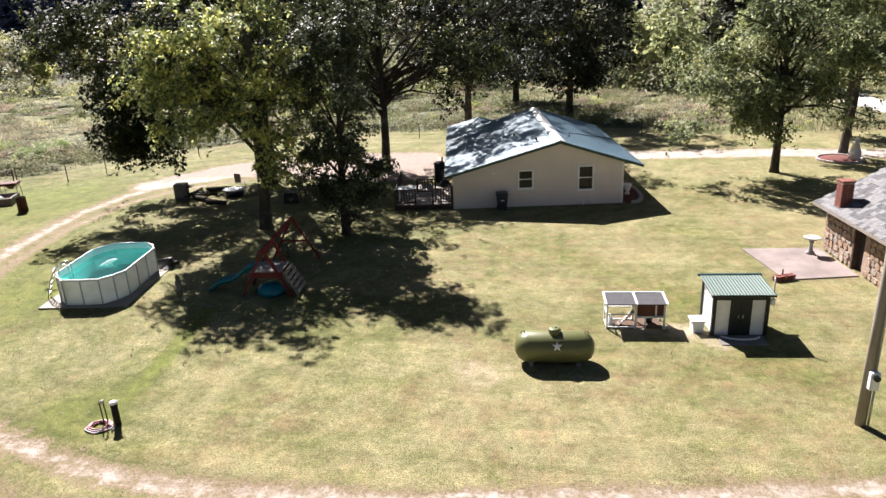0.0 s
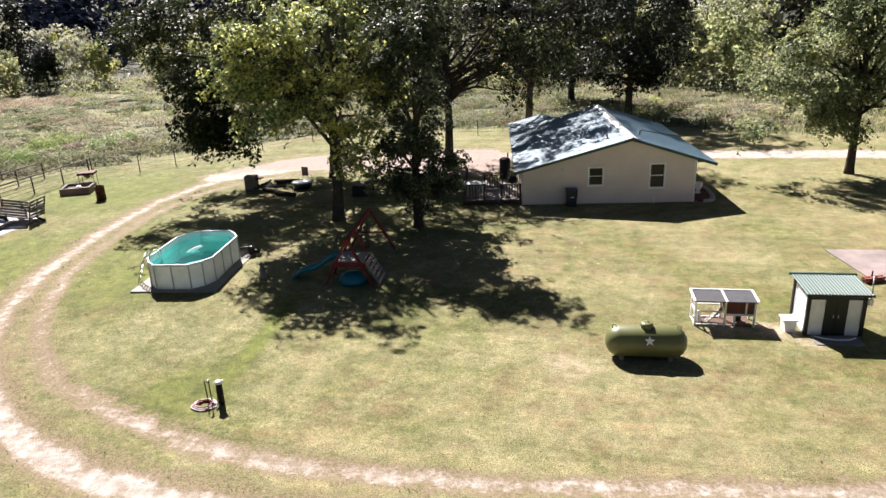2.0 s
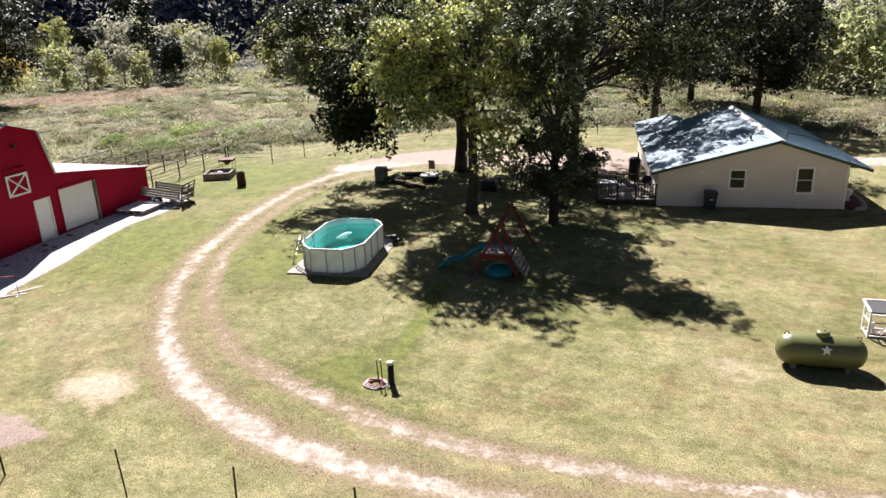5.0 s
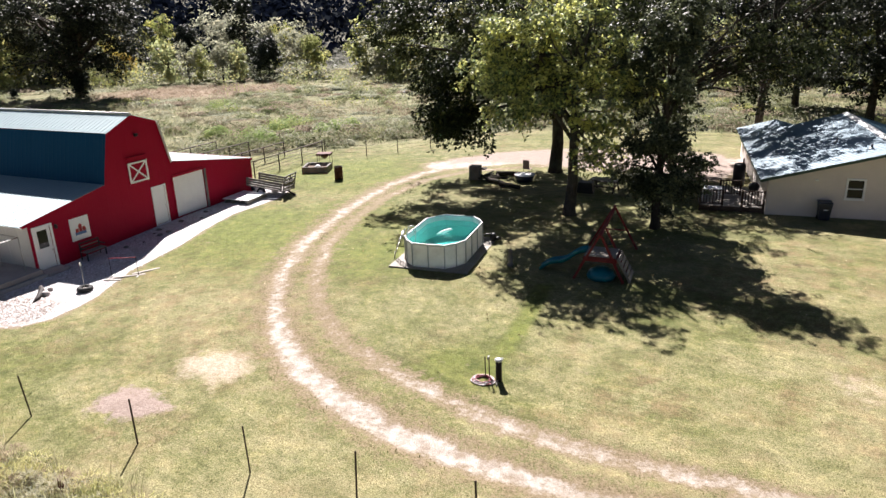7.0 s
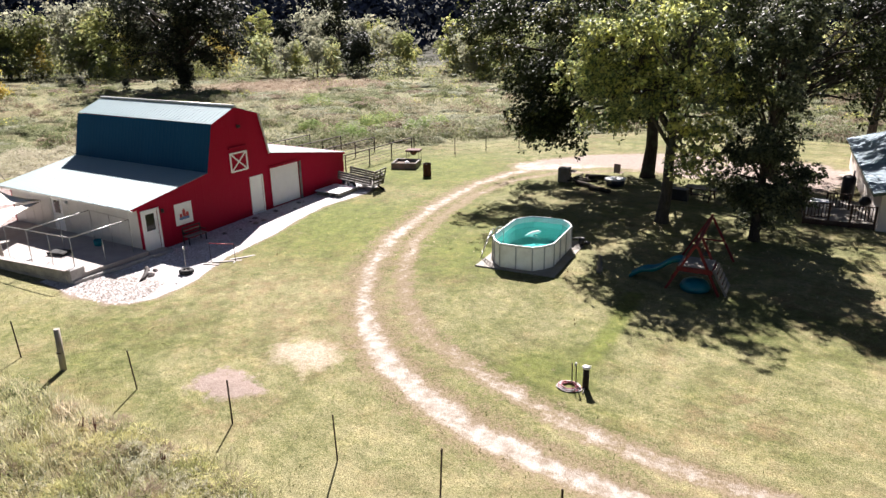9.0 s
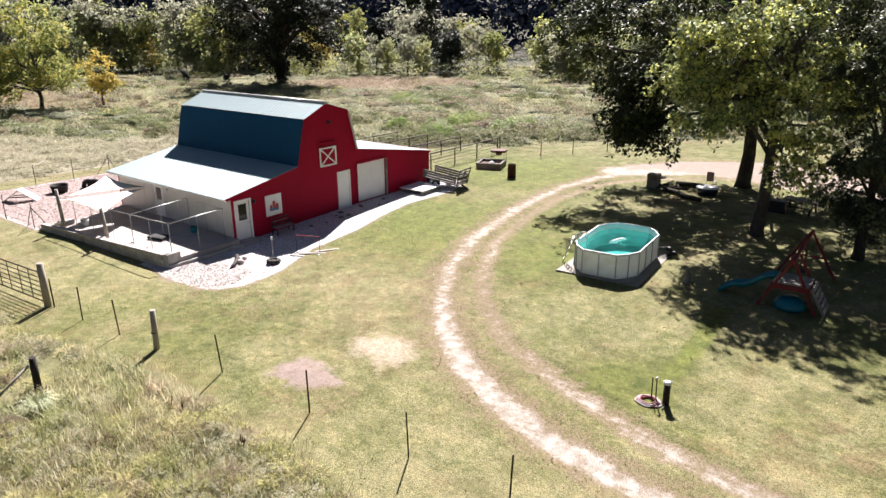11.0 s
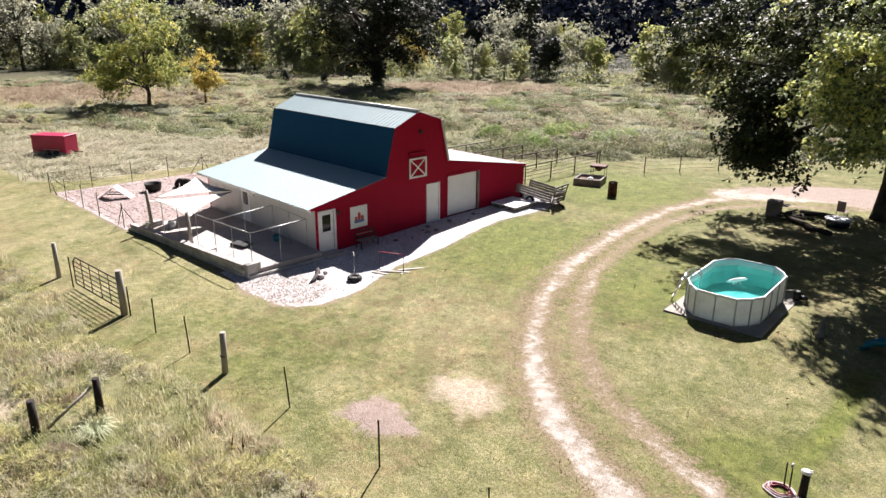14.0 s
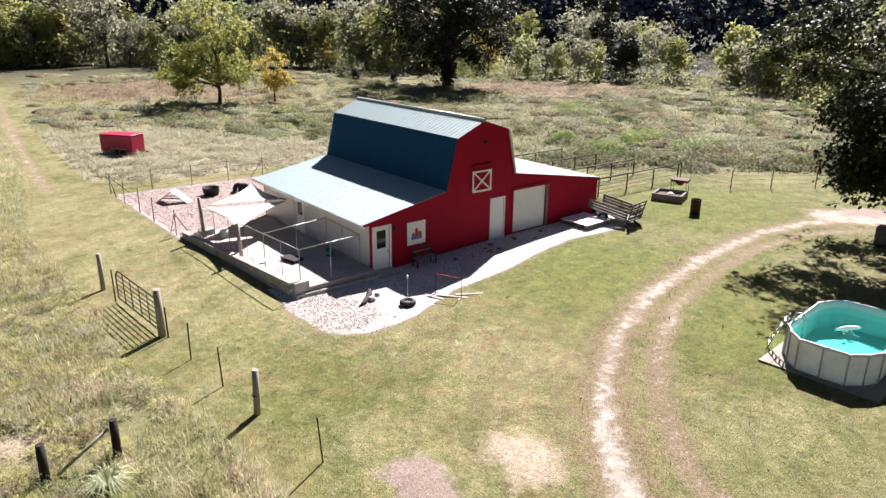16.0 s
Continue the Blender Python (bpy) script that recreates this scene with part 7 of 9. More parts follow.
def fire_pit_area():
    b = thing("metal_cabinet", -22.9, 42.3, gz(-22.9, 42.3), 8, "grey metal box cabinet under the trees", "cabinet")
    part("body", box(B(), 0, 0, 0.5, 0.75, 0.7, 0.95, bevel=0.02), M["block"], b)
    part("door", box(B(), 0, -0.365, 0.5, 0.66, 0.02, 0.85), M["block"], b)
    part("tray", box(B(), 0.55, 0.1, 0.75, 0.4, 0.6, 0.05), M["iron"], b)
    w = thing("fire_wood", -21.8, 42.6, gz(-21.8, 42.6), 0, "heap of dark branches and firewood", "firewood")
    rng = np.random.default_rng(17)
    for k in range(16):
        a = rng.uniform(0, 3.14)
        x, y, q = rng.normal(0, 0.35), rng.normal(0, 0.35), 0.08 + 0.06 * (k // 3)
        part("log", tube(B(), [(x - 0.6 * math.cos(a), y - 0.6 * math.sin(a), q), (x + 0.6 * math.cos(a), y + 0.6 * math.sin(a), q + rng.normal(0, 0.12))], rng.uniform(0.03, 0.08), 7), M["bark2"], w)
    for k, (x, y, a, L) in enumerate(((-20.7, 44.1, 8, 2.6), (-21.0, 41.4, -30, 1.8), (-19.8, 40.6, -15, 1.5))):
        l = thing("log_bench", x, y, gz(x, y), a, "dark fallen log used as a bench", "log", "log benches")
        part("log", tube(B(), [(-L / 2, 0, 0.16), (0, 0.04, 0.18), (L / 2, 0, 0.15)], [0.16, 0.15, 0.13], 10), M["bark2"], l)
    r = thing("fire_table", -19.55, 42.9, gz(-19.55, 42.9), 0, "round fire pit with a pale galvanized cover", "fire pit")
    part("ring", lathe(B(), 0, 0, [(0.55, 0), (0.62, 0.3), (0.6, 0.42)], 24), M["navy"], r)
    part("cover", lathe(B(), 0, 0, [(0.70, 0.42), (0.72, 0.45), (0.35, 0.465), (0.03, 0.47)], 28), M["door_white"], r, "pale metal cover")
    c = thing("wire_chair", -20.0, 44.9, gz(-20, 44.9), 170, "rusty mesh garden chair", "chair")
    part("seat", box(B(), 0, 0, 0.42, 0.5, 0.48, 0.03), M["rust_pale"], c)
    part("backrest", box(B(), 0, 0.24, 0.75, 0.5, 0.03, 0.6, bevel=0.02), M["rust_pale"], c)
    leg = mesh_of(tube(B(), [(0, 0, 0), (0, 0, 0.42)], 0.015, 6), "leg", M["iron"])
    for i in (-1, 1):
        for j in (-1, 1):
            piece("leg", leg, c, pose(i * 0.22, j * 0.21, 0))
    k = thing("picnic_table", -13.9, 41.8, gz(-13.9, 41.8), -6, "dark picnic table with a grey top under the trees", "table")
    for j in range(5):
        part("top_board", box(B(), 0, -0.32 + j * 0.16, 0.74, 1.8, 0.15, 0.04), M["grey_wood"], k)
    for s in (-1, 1):
        part("bench_board", box(B(), 0, s * 0.72, 0.44, 1.8, 0.26, 0.04), M["brown_wood"], k)
        for q in (-1, 1):
            part("leg", beam(B(), (q * 0.7, s * 0.6, 0), (q * 0.7, s * 0.25, 0.72), 0.09, 0.04), M["brown_wood"], k)
        part("brace", box(B(), s * 0.7, 0, 0.4, 0.04, 1.6, 0.09), M["brown_wood"], k)
    g = thing("covered_grill", -14.9, 41.0, gz(-14.9, 41), 0, "black covered grill under the yard trees", "grill")
    part("cover", prism(B(), [(-0.5, -0.3, 0.02), (0.5, -0.3, 0.02), (0.42, -0.3, 0.7), (-0.42, -0.3, 0.7)], (0, 0, 0), (0, 0.6, 0)), M["black"], g)


def hose_post():
    z = gz(-11.5, 16.6)
    t = thing("hydrant_post", -11.76, 17.0, z, 0, "dark wooden post with a pale cap", "post")
    part("post", tube(B(), [(0, 0, -0.1), (0, 0, 0.68)], [0.1, 0.095], 12), M["dark_wood"], t)
    part("cap", lathe(B(), 0, 0, [(0.12, 0.68), (0.13, 0.72), (0.05, 0.76)], 12), M["white"], t, "pale worn cap")
    part("stick", tube(B(), [(-0.1, -0.05, 0.74), (0.13, 0.06, 0.76)], 0.015, 6), M["white"], t)
    p = thing("water_pipes", -12.2, 17.02, z, 0, "two thin iron standpipes beside the post", "pipe")
    for dx in (0, 0.13):
        part("pipe", tube(B(), [(dx, 0, 0), (dx - 0.02, 0, 0.72 + dx * 0.5)], 0.018, 8), M["iron"], p)
    part("tap", tube(B(), [(0.12, 0, 0.76), (0.12, -0.08, 0.76), (0.12, -0.1, 0.70)], 0.03, 8), M["steel"], p)
    h = thing("garden_hose", -12.2, 16.8, z, 0, "coiled red garden hose on the lawn", "hose")
    for k, (r, zz, m) in enumerate(((0.34, 0.03, "hose"), (0.30, 0.06, "hose_pale"), (0.26, 0.08, "hose"), (0.37, 0.03, "hose_pale"), (0.22, 0.05, "hose"))):
        part("coil", tube(B(), [(r * math.cos(a * 0.2618) + 0.03 * math.sin(a + k), 0.85 * r * math.sin(a * 0.2618), zz + 0.01 * math.sin(a * 1.3)) for a in range(25)], 0.022, 6), M[m], h)
    part("coil", tube(B(), [(0.3, -0.1, 0.03), (0.45, 0.1, 0.04), (0.5, -0.2, 0.03)], 0.02, 6), M["hose_pale"], h)


M["shingle_dark"] = plain("dark_felt", (0.062, 0.062, 0.068), 0.9, 0, 0.2, 6, 0.4)
M["shingle_pale"] = plain("pale_shingle", (0.19, 0.188, 0.19), 0.9, 0, 0.25, 6, 0.4)
M["mulch_brown"] = plain("brown_litter", (0.14, 0.085, 0.055), 0.95, 0, 0.4, 9, 0.6)
M["green_roof"] = sheet_metal("green_shed_roof", (0.075, 0.115, 0.10), 0.5, 0.3, 0, 0.35)
M["trim_dark"] = plain("dark_trim", (0.012, 0.018, 0.020), 0.5, 0, 0.2, 4)
M["rust_pale"] = plain("faded_red_steel", (0.42, 0.30, 0.27), 0.8, 0.1, 0.25, 6)
M["hose_pale"] = plain("faded_hose", (0.42, 0.36, 0.36), 0.5, 0, 0.25, 6)
M["grass_part"] = M["leaf_mid"]
gas_tank()
chicken_coop()
garden_shed()
power_pole()
stone_building()
pool()
swing_set()
fire_pit_area()
hose_post()


# ---- barn yard ----
def dog_patio():
    zs = 0.02
    s = thing("patio_floor", 0, 0, 0, 0, "concrete patio along the barn's side wall", "patio")
    part("slab", prism(B(), [(-35.0, 14.75, -0.6), (-35.15, 18.72, -0.6), (-46.6, 18.72, -0.6), (-45.2, 13.35, -0.6)], (0, 0, 0), (0, 0, 0.6 + zs)), M["concrete"], s)
    w = thing("retaining_wall", 0, 0, 0, 0, "weathered concrete block retaining wall round the patio", "wall")
    a, b = Vector((-35.15, 14.62, 0)), Vector((-45.1, 13.25, 0))
    d = (b - a).normalized()
    nrm = Vector((-d.y, d.x, 0))
    ang = math.degrees(math.atan2(d.y, d.x))
    blk = mesh_of(box(B(), 0.2, 0, 0.1, 0.395, 0.28, 0.195, bevel=0.012), "block", M["wall_block"])
    n = int((b - a).length / 0.4)
    for r in range(4):
        for k in range(n + (r % 2 == 0)):
            o = a + d * (k * 0.4 + (0.2 if r % 2 else 0.0))
            piece("block", blk, w, pose(o.x, o.y, -0.5 + r * 0.2, 0, 0, ang))
    part("core", beam(B(), a + Vector((0, 0, -0.2)) + d * 0.1, b + Vector((0, 0, -0.2)) - d * 0.1, 0.2, 0.24), M["wall_block"], w)
    part("coping", beam(B(), a + Vector((0, 0, 0.32)), b + d * 0.1 + Vector((0, 0, 0.32)), 0.32, 0.05), M["concrete"], w, "pale coping")
    part("end_block", box(B(), -35.2, 14.95, -0.1, 0.42, 0.75, 0.85, Matrix.Rotation(radians(ang), 3, "Z"), 0.02), M["wall_block"], w)
    part("end_block", box(B(), -45.0, 14.0, -0.1, 0.3, 1.5, 0.8, Matrix.Rotation(radians(ang), 3, "Z"), 0.02), M["wall_block"], w)
    k = thing("step_edge", -34.95, 16.7, -0.28, 91, "rough timber edge at the patio's end", "edging")
    part("beam", box(B(), 0, 0, 0, 4.2, 0.16, 0.2, bevel=0.02), M["wall_block"], k)
    # wire-panel frame of galvanized pipe
    f = thing("kennel_frame", 0, 0, zs, 0, "galvanized pipe frame of an open dog run", "pipe frame")
    top = 1.68
    c = [(-38.35, 14.75), (-35.3, 15.05), (-35.6, 18.2), (-39.0, 18.3)]
    for i in range(4):
        p, q = c[i], c[(i + 1) % 4]
        part("top_rail", tube(B(), [(*p, top), (*q, top)], 0.024, 8), M["steel"], f)
        part("post", tube(B(), [(*p, 0), (*p, top)], 0.024, 8), M["steel"], f)
        m = ((p[0] + q[0]) / 2, (p[1] + q[1]) / 2)
        part("post", tube(B(), [(*m, 0), (*m, top)], 0.018, 8), M["steel"], f)
    part("top_rail", tube(B(), [(-38.35, 14.75, top), (-44.6, 14.1, top)], 0.022, 8), M["steel"], f)
    for u in (-40.0, -41.8, -43.4):
        part("post", tube(B(), [(u, 14.75 + (u + 38.35) * 0.104, 0), (u, 14.75 + (u + 38.35) * 0.104, top)], 0.018, 8), M["steel"], f)
    # shade sails and their posts
    for x, y, h, lx in ((-44.62, 14.05, 2.1, -0.1), (-40.33, 14.40, 1.80, -0.15)):
        p = thing("sail_post", x, y, gz(x, y) + 0.1, 0, "weathered timber post holding a shade sail", "post", "sail posts")
        part("post", tube(B(), [(0, 0, -0.2), (lx, -0.05, h)], [0.1, 0.085], 10), M["post_wood"], p)
    for corners, sag, lab in ((((-44.85, 14.1, 1.55), (-40.5, 14.4, 1.42), (-43.85, 18.5, 1.52)), 0.16, "cream triangular shade sail over the patio"),
                              (((-44.8, 14.35, 1.62), (-43.9, 18.5, 1.56), (-47.1, 17.85, 1.92)), 0.12, "cream triangular shade sail by the barn wall")):
        t = thing("shade_sail", 0, 0, 0, 0, lab, "shade sail", "shade sails")
        A, Bq, C = (Vector(v) for v in corners)
        ctr = (A + Bq + C) / 3
        bm = B()
        N = 10
        grid = {}
        for i in range(N + 1):
            for j in range(N + 1 - i):
                u, v = i / N, j / N
                q = A * (1 - u - v) + Bq * u + C * v
                e = 27 * u * v * (1 - u - v)
                edge = 4 * (u * v + v * (1 - u - v) + u * (1 - u - v)) / 1.34
                q = q.lerp(ctr, 0.30 * min(1, edge) * (1 - e)) - Vector((0, 0, sag * e))
                grid[i, j] = bm.verts.new(q)
        for i in range(N):
            for j in range(N - i):
                bm.faces.new((grid[i, j], grid[i + 1, j], grid[i, j + 1])).smooth = True
                if i + j < N - 1:
                    bm.faces.new((grid[i + 1, j], grid[i + 1, j + 1], grid[i, j + 1])).smooth = True
        ob = part("cloth", bm, M["sail"], t)
        so = ob.modifiers.new("thickness", "SOLIDIFY")
        so.thickness = 0.006
    # things on the patio
    for x, y, r, h, m, lab in ((-44.0, 14.9, 0.22, 0.4, "galv", "galvanized tub on the patio"), (-38.2, 18.0, 0.22, 0.3, "teal_plastic", "teal bucket by the barn wall")):
        o = thing("tub", x, y, zs, 0, lab, "tub")
        part("body", lathe(B(), 0, 0, [(r * 0.85, 0), (r, h), (r * 0.93, h), (r * 0.78, 0.05)], 18), M[m], o)
    o = thing("dog_bed", -38.6, 16.2, zs, 15, "low dark raised dog bed", "dog bed")
    part("mat", box(B(), 0, 0, 0.12, 1.0, 0.7, 0.09, bevel=0.04), M["tyre"], o)
    for i in (-1, 1):
        for j in (-1, 1):
            part("leg", box(B(), i * 0.42, j * 0.28, 0.04, 0.06, 0.06, 0.1), M["black"], o)
    o = thing("ply_sheet", -39.6, 14.95, zs, -8, "pale sheet of plywood lying on the patio", "board")
    part("sheet", box(B(), 0, 0, 0.05, 1.2, 0.5, 0.02, Matrix.Rotation(radians(6), 3, "X")), M["white"], o)
    o = thing("planter_weeds", -44.2, 13.7, 0.28, 0, "dry weeds in the wall-top planter", "plants")
    rng = np.random.default_rng(40)
    v, fc = leaf_cloud(rng, rng.normal(0, 0.2, (6, 3)) * np.array([1, 1, 0.5]) + np.array([0, 0, 0.12]), np.full(6, 0.25), 30, 0.09)
    q = new("leaves", fast_mesh("leaves", v, fc, M["leaf_grey"]))
    q.parent = o


def dog_yard():
    posts = [(-57.2, 12.25), (-54.27, 12.41), (-51.84, 12.67), (-49.17, 12.75), (-45.9, 13.0), (-57.24, 14.85), (-57.04, 17.43), (-57.14, 20.03), (-56.8, 22.5), (-52, 23.6), (-47.4, 24.0)]
    f = thing("yard_fence", 0, 0, 0, 0, "wire fence on thin steel posts round the dog yard", "fence")
    me = mesh_of(box(B(), 0, 0, 0.68, 0.035, 0.035, 1.5), "post", M["iron"])
    for x, y in posts:
        piece("post", me, f, pose(x, y, gz(x, y)))
    for x, y, dx, dy in ((-57.2, 12.25, 1.0, 0.1), (-57.2, 12.25, 0.1, 1.1), (-45.9, 13.0, -0.7, -0.1), (-45.9, 13.0, -0.1, 0.7), (-56.8, 22.5, 0.9, 0.2), (-56.8, 22.5, -0.1, -0.9)):
        part("brace", tube(B(), [(x + dx, y + dy, gz(x, y)), (x, y, gz(x, y) + 1.2)], 0.02, 6), M["iron"], f)
    order = [posts[i] for i in (4, 3, 2, 1, 0, 5, 6, 7, 8, 9, 10)]
    for z in (0.25, 0.6, 0.95, 1.3):
        part("wire", tube(B(), [(x, y, gz(x, y) + z) for x, y in order], 0.007, 4), M["iron"], f)
    r = thing("dog_ramp", -53.0, 15.0, gz(-53, 15), 50, "white A-frame dog agility ramp", "ramp")
    part("panel", beam(B(), (-1.0, 0, 0.03), (0, 0, 0.75), 0.7, 0.05), M["white"], r).rotation_euler = (0, 0, 0)
    part("panel", beam(B(), (1.0, 0, 0.03), (0, 0, 0.75), 0.7, 0.05), M["shed_white"], r)
    for s in (-1, 1):
        part("strut", box(B(), 0, s * 0.3, 0.3, 1.2, 0.05, 0.06), M["brown_wood"], r)
    t = thing("stock_tub", -53.4, 17.5, gz(-53.4, 17.5), 0, "black rubber stock tub", "tub")
    part("body", lathe(B(), 0, 0, [(0.45, 0), (0.55, 0.5), (0.57, 0.52), (0.5, 0.5), (0.4, 0.06)], 22), M["tyre"], t)
    for k in range(2):
        a = thing("tyre_hoop", -53.1 + 0.3 * k, 19.3 + k * 0.25, gz(-53, 19.4) - 0.42, 30, "old tyre set upright in the dog yard", "tyre", "upright tyres")
        bm = B()
        R, r0 = 0.40, 0.16
        tube(bm, [((R) * math.cos(i * math.pi / 10), 0, 0.5 + R * math.sin(i * math.pi / 10)) for i in range(21)], r0, 10, False)
        part("tyre", bm, M["tyre"], a)


def fences():
    # gate of steel tube between timber posts
    p = thing("gate_post", -34.0, 8.86, gz(-34, 8.86), 0, "thick weathered timber gate post", "post", "gate posts")
    part("post", tube(B(), [(0, 0, -0.2), (0.02, 0, 1.86)], [0.14, 0.13], 12), M["post_wood"], p)
    part("stop_post", tube(B(), [(0.22, 0.15, 0), (0.22, 0.15, 1.2)], 0.03, 8), M["iron"], p)
    p = thing("gate_post", -40.02, 8.14, gz(-40, 8.1), 0, "leaning slim timber post beside the gateway", "post", "gate posts")
    part("post", tube(B(), [(0, 0, -0.2), (-0.02, 0.02, 1.62)], [0.1, 0.09], 10), M["post_wood"], p)
    g = thing("tube_gate", -34.2, 8.82, gz(-36, 8.6) + 0.1, 186.1, "rusty steel tube farm gate standing shut", "gate")
    L, H = 4.1, 1.35
    part("frame", tube(B(), [(0, 0, 0.1), (0, 0, H - 0.1), (0.06, 0, H), (L - 0.3, 0, H), (L, 0, H - 0.25), (L, 0, 0.1), (0, 0, 0.1)], 0.028, 8), M["iron"], g)
    for k in range(1, 6):
        part("rail", tube(B(), [(0, 0, 0.1 + k * 0.205), (L, 0, 0.1 + k * 0.205)], 0.02, 8), M["iron"], g)
    for u in (0.8, 1.6, 2.5, 3.3):
        part("upright", tube(B(), [(u, 0, 0.1), (u, 0, H)], 0.02, 8), M["iron"], g)
    part("stop_post", tube(B(), [(L + 0.15, 0.1, -0.15), (L + 0.15, 0.1, 1.3)], 0.03, 8), M["iron"], g)
    # thin steel posts along the lawn's edge
    me = B()
    box(me, 0, 0, 0.6, 0.036, 0.012, 1.5)
    box(me, 0, 0.018, 0.6, 0.012, 0.036, 1.5)
    me = mesh_of(me, "post", M["iron"])
    rng = np.random.default_rng(41)
    for x, y in ((-31.5, 9.12), (-29.0, 9.32), (-23.6, 9.98), (-19.58, 10.2), (-15.93, 10.4), (-12.9, 10.56), (-9.9, 10.7), (-6.9, 10.85)):
        t = thing("steel_post", x, y, gz(x, y), rng.uniform(0, 180), "thin dark steel fence post in the lawn", "post", "steel posts")
        o = piece("post", me, t, pose(0, 0, 0, rng.normal(0, 2), rng.normal(0, 2), 0))
    t = thing("timber_post", -26.82, 9.52, gz(-26.8, 9.5), 0, "stout weathered timber fence post", "post")
    part("post", tube(B(), [(0, 0, -0.2), (0.03, 0.04, 1.46)], [0.105, 0.095], 12), M["post_wood"], t)
    part("wire_band", tube(B(), [(0, 0, 0.62), (0, 0, 0.66)], 0.11, 12), M["iron"], t)
    for x, y in ((-26.72, 4.06), (-26.88, 5.74)):
        t = thing("brace_post", x, y, gz(x, y), 0, "black creosoted corner post in tall grass", "post", "brace posts")
        part("post", tube(B(), [(0, 0, -0.2), (-0.03, 0.02, 1.06)], [0.115, 0.10], 12), M["dark_wood"], t)
    t = thing("brace_rail", -26.9, 5.6, gz(-26.9, 5.6), 0, "slanting grey brace rail against the corner post", "rail")
    part("rail", tube(B(), [(0.02, 0.02, 0.86), (0.12, -1.25, 0.08)], 0.042, 8), M["grey_wood"], t)
    # pasture fence behind the drive
    line = [(-38.2, 46.6), (-34.6, 47.3), (-33.0, 49.7), (-31.2, 52.3), (-28.6, 56.2), (-25.5, 60.2), (-22.0, 64.4), (-16.5, 64.0), (-10.6, 63.0), (-4.0, 63.2), (3, 63.8), (9, 62.5)]
    f = thing("pasture_fence", 0, 0, 0, 0, "wire pasture fence on dark steel posts", "fence")
    pm = mesh_of(tube(B(), [(0, 0, -0.1), (0, 0, 1.35)], 0.035, 8), "post", M["iron"])
    for x, y in line:
        piece("post", pm, f, pose(x, y, gz(x, y)))
    for z in (0.3, 0.6, 0.9, 1.2):
        part("wire", tube(B(), [(x, y, z) for x, y in line], 0.007, 4), M["iron"], f)
    # pipe corral behind the barn
    for x, y1, lab in ((-38.3, 46.4, "rusty pipe corral panel beside the barn"), (-41.3, 45.2, "rusty pipe corral panel beside the barn"), (-44.3, 44.4, "rusty pipe corral panel beside the barn"), (-47.3, 43.8, "rusty pipe corral panel beside the barn")):
        c = thing("corral_panel", x, 34.9, 0, 90, lab, "corral", "corral panels")
        L = y1 - 34.9
        part("top_rail", tube(B(), [(0, 0, 1.22), (L, 0, 1.22)], 0.045, 8), M["iron"], c)
        for z in (0.25, 0.5, 0.75, 1.0):
            part("rail", tube(B(), [(0, 0, z), (L, 0, z)], 0.016, 6), M["iron"], c)
        n = max(3, round(L / 2.6))
        for k in range(n + 1):
            part("post", tube(B(), [(L * k / n, 0, -0.1), (L * k / n, 0, 1.25)], 0.045, 8), M["iron"], c)


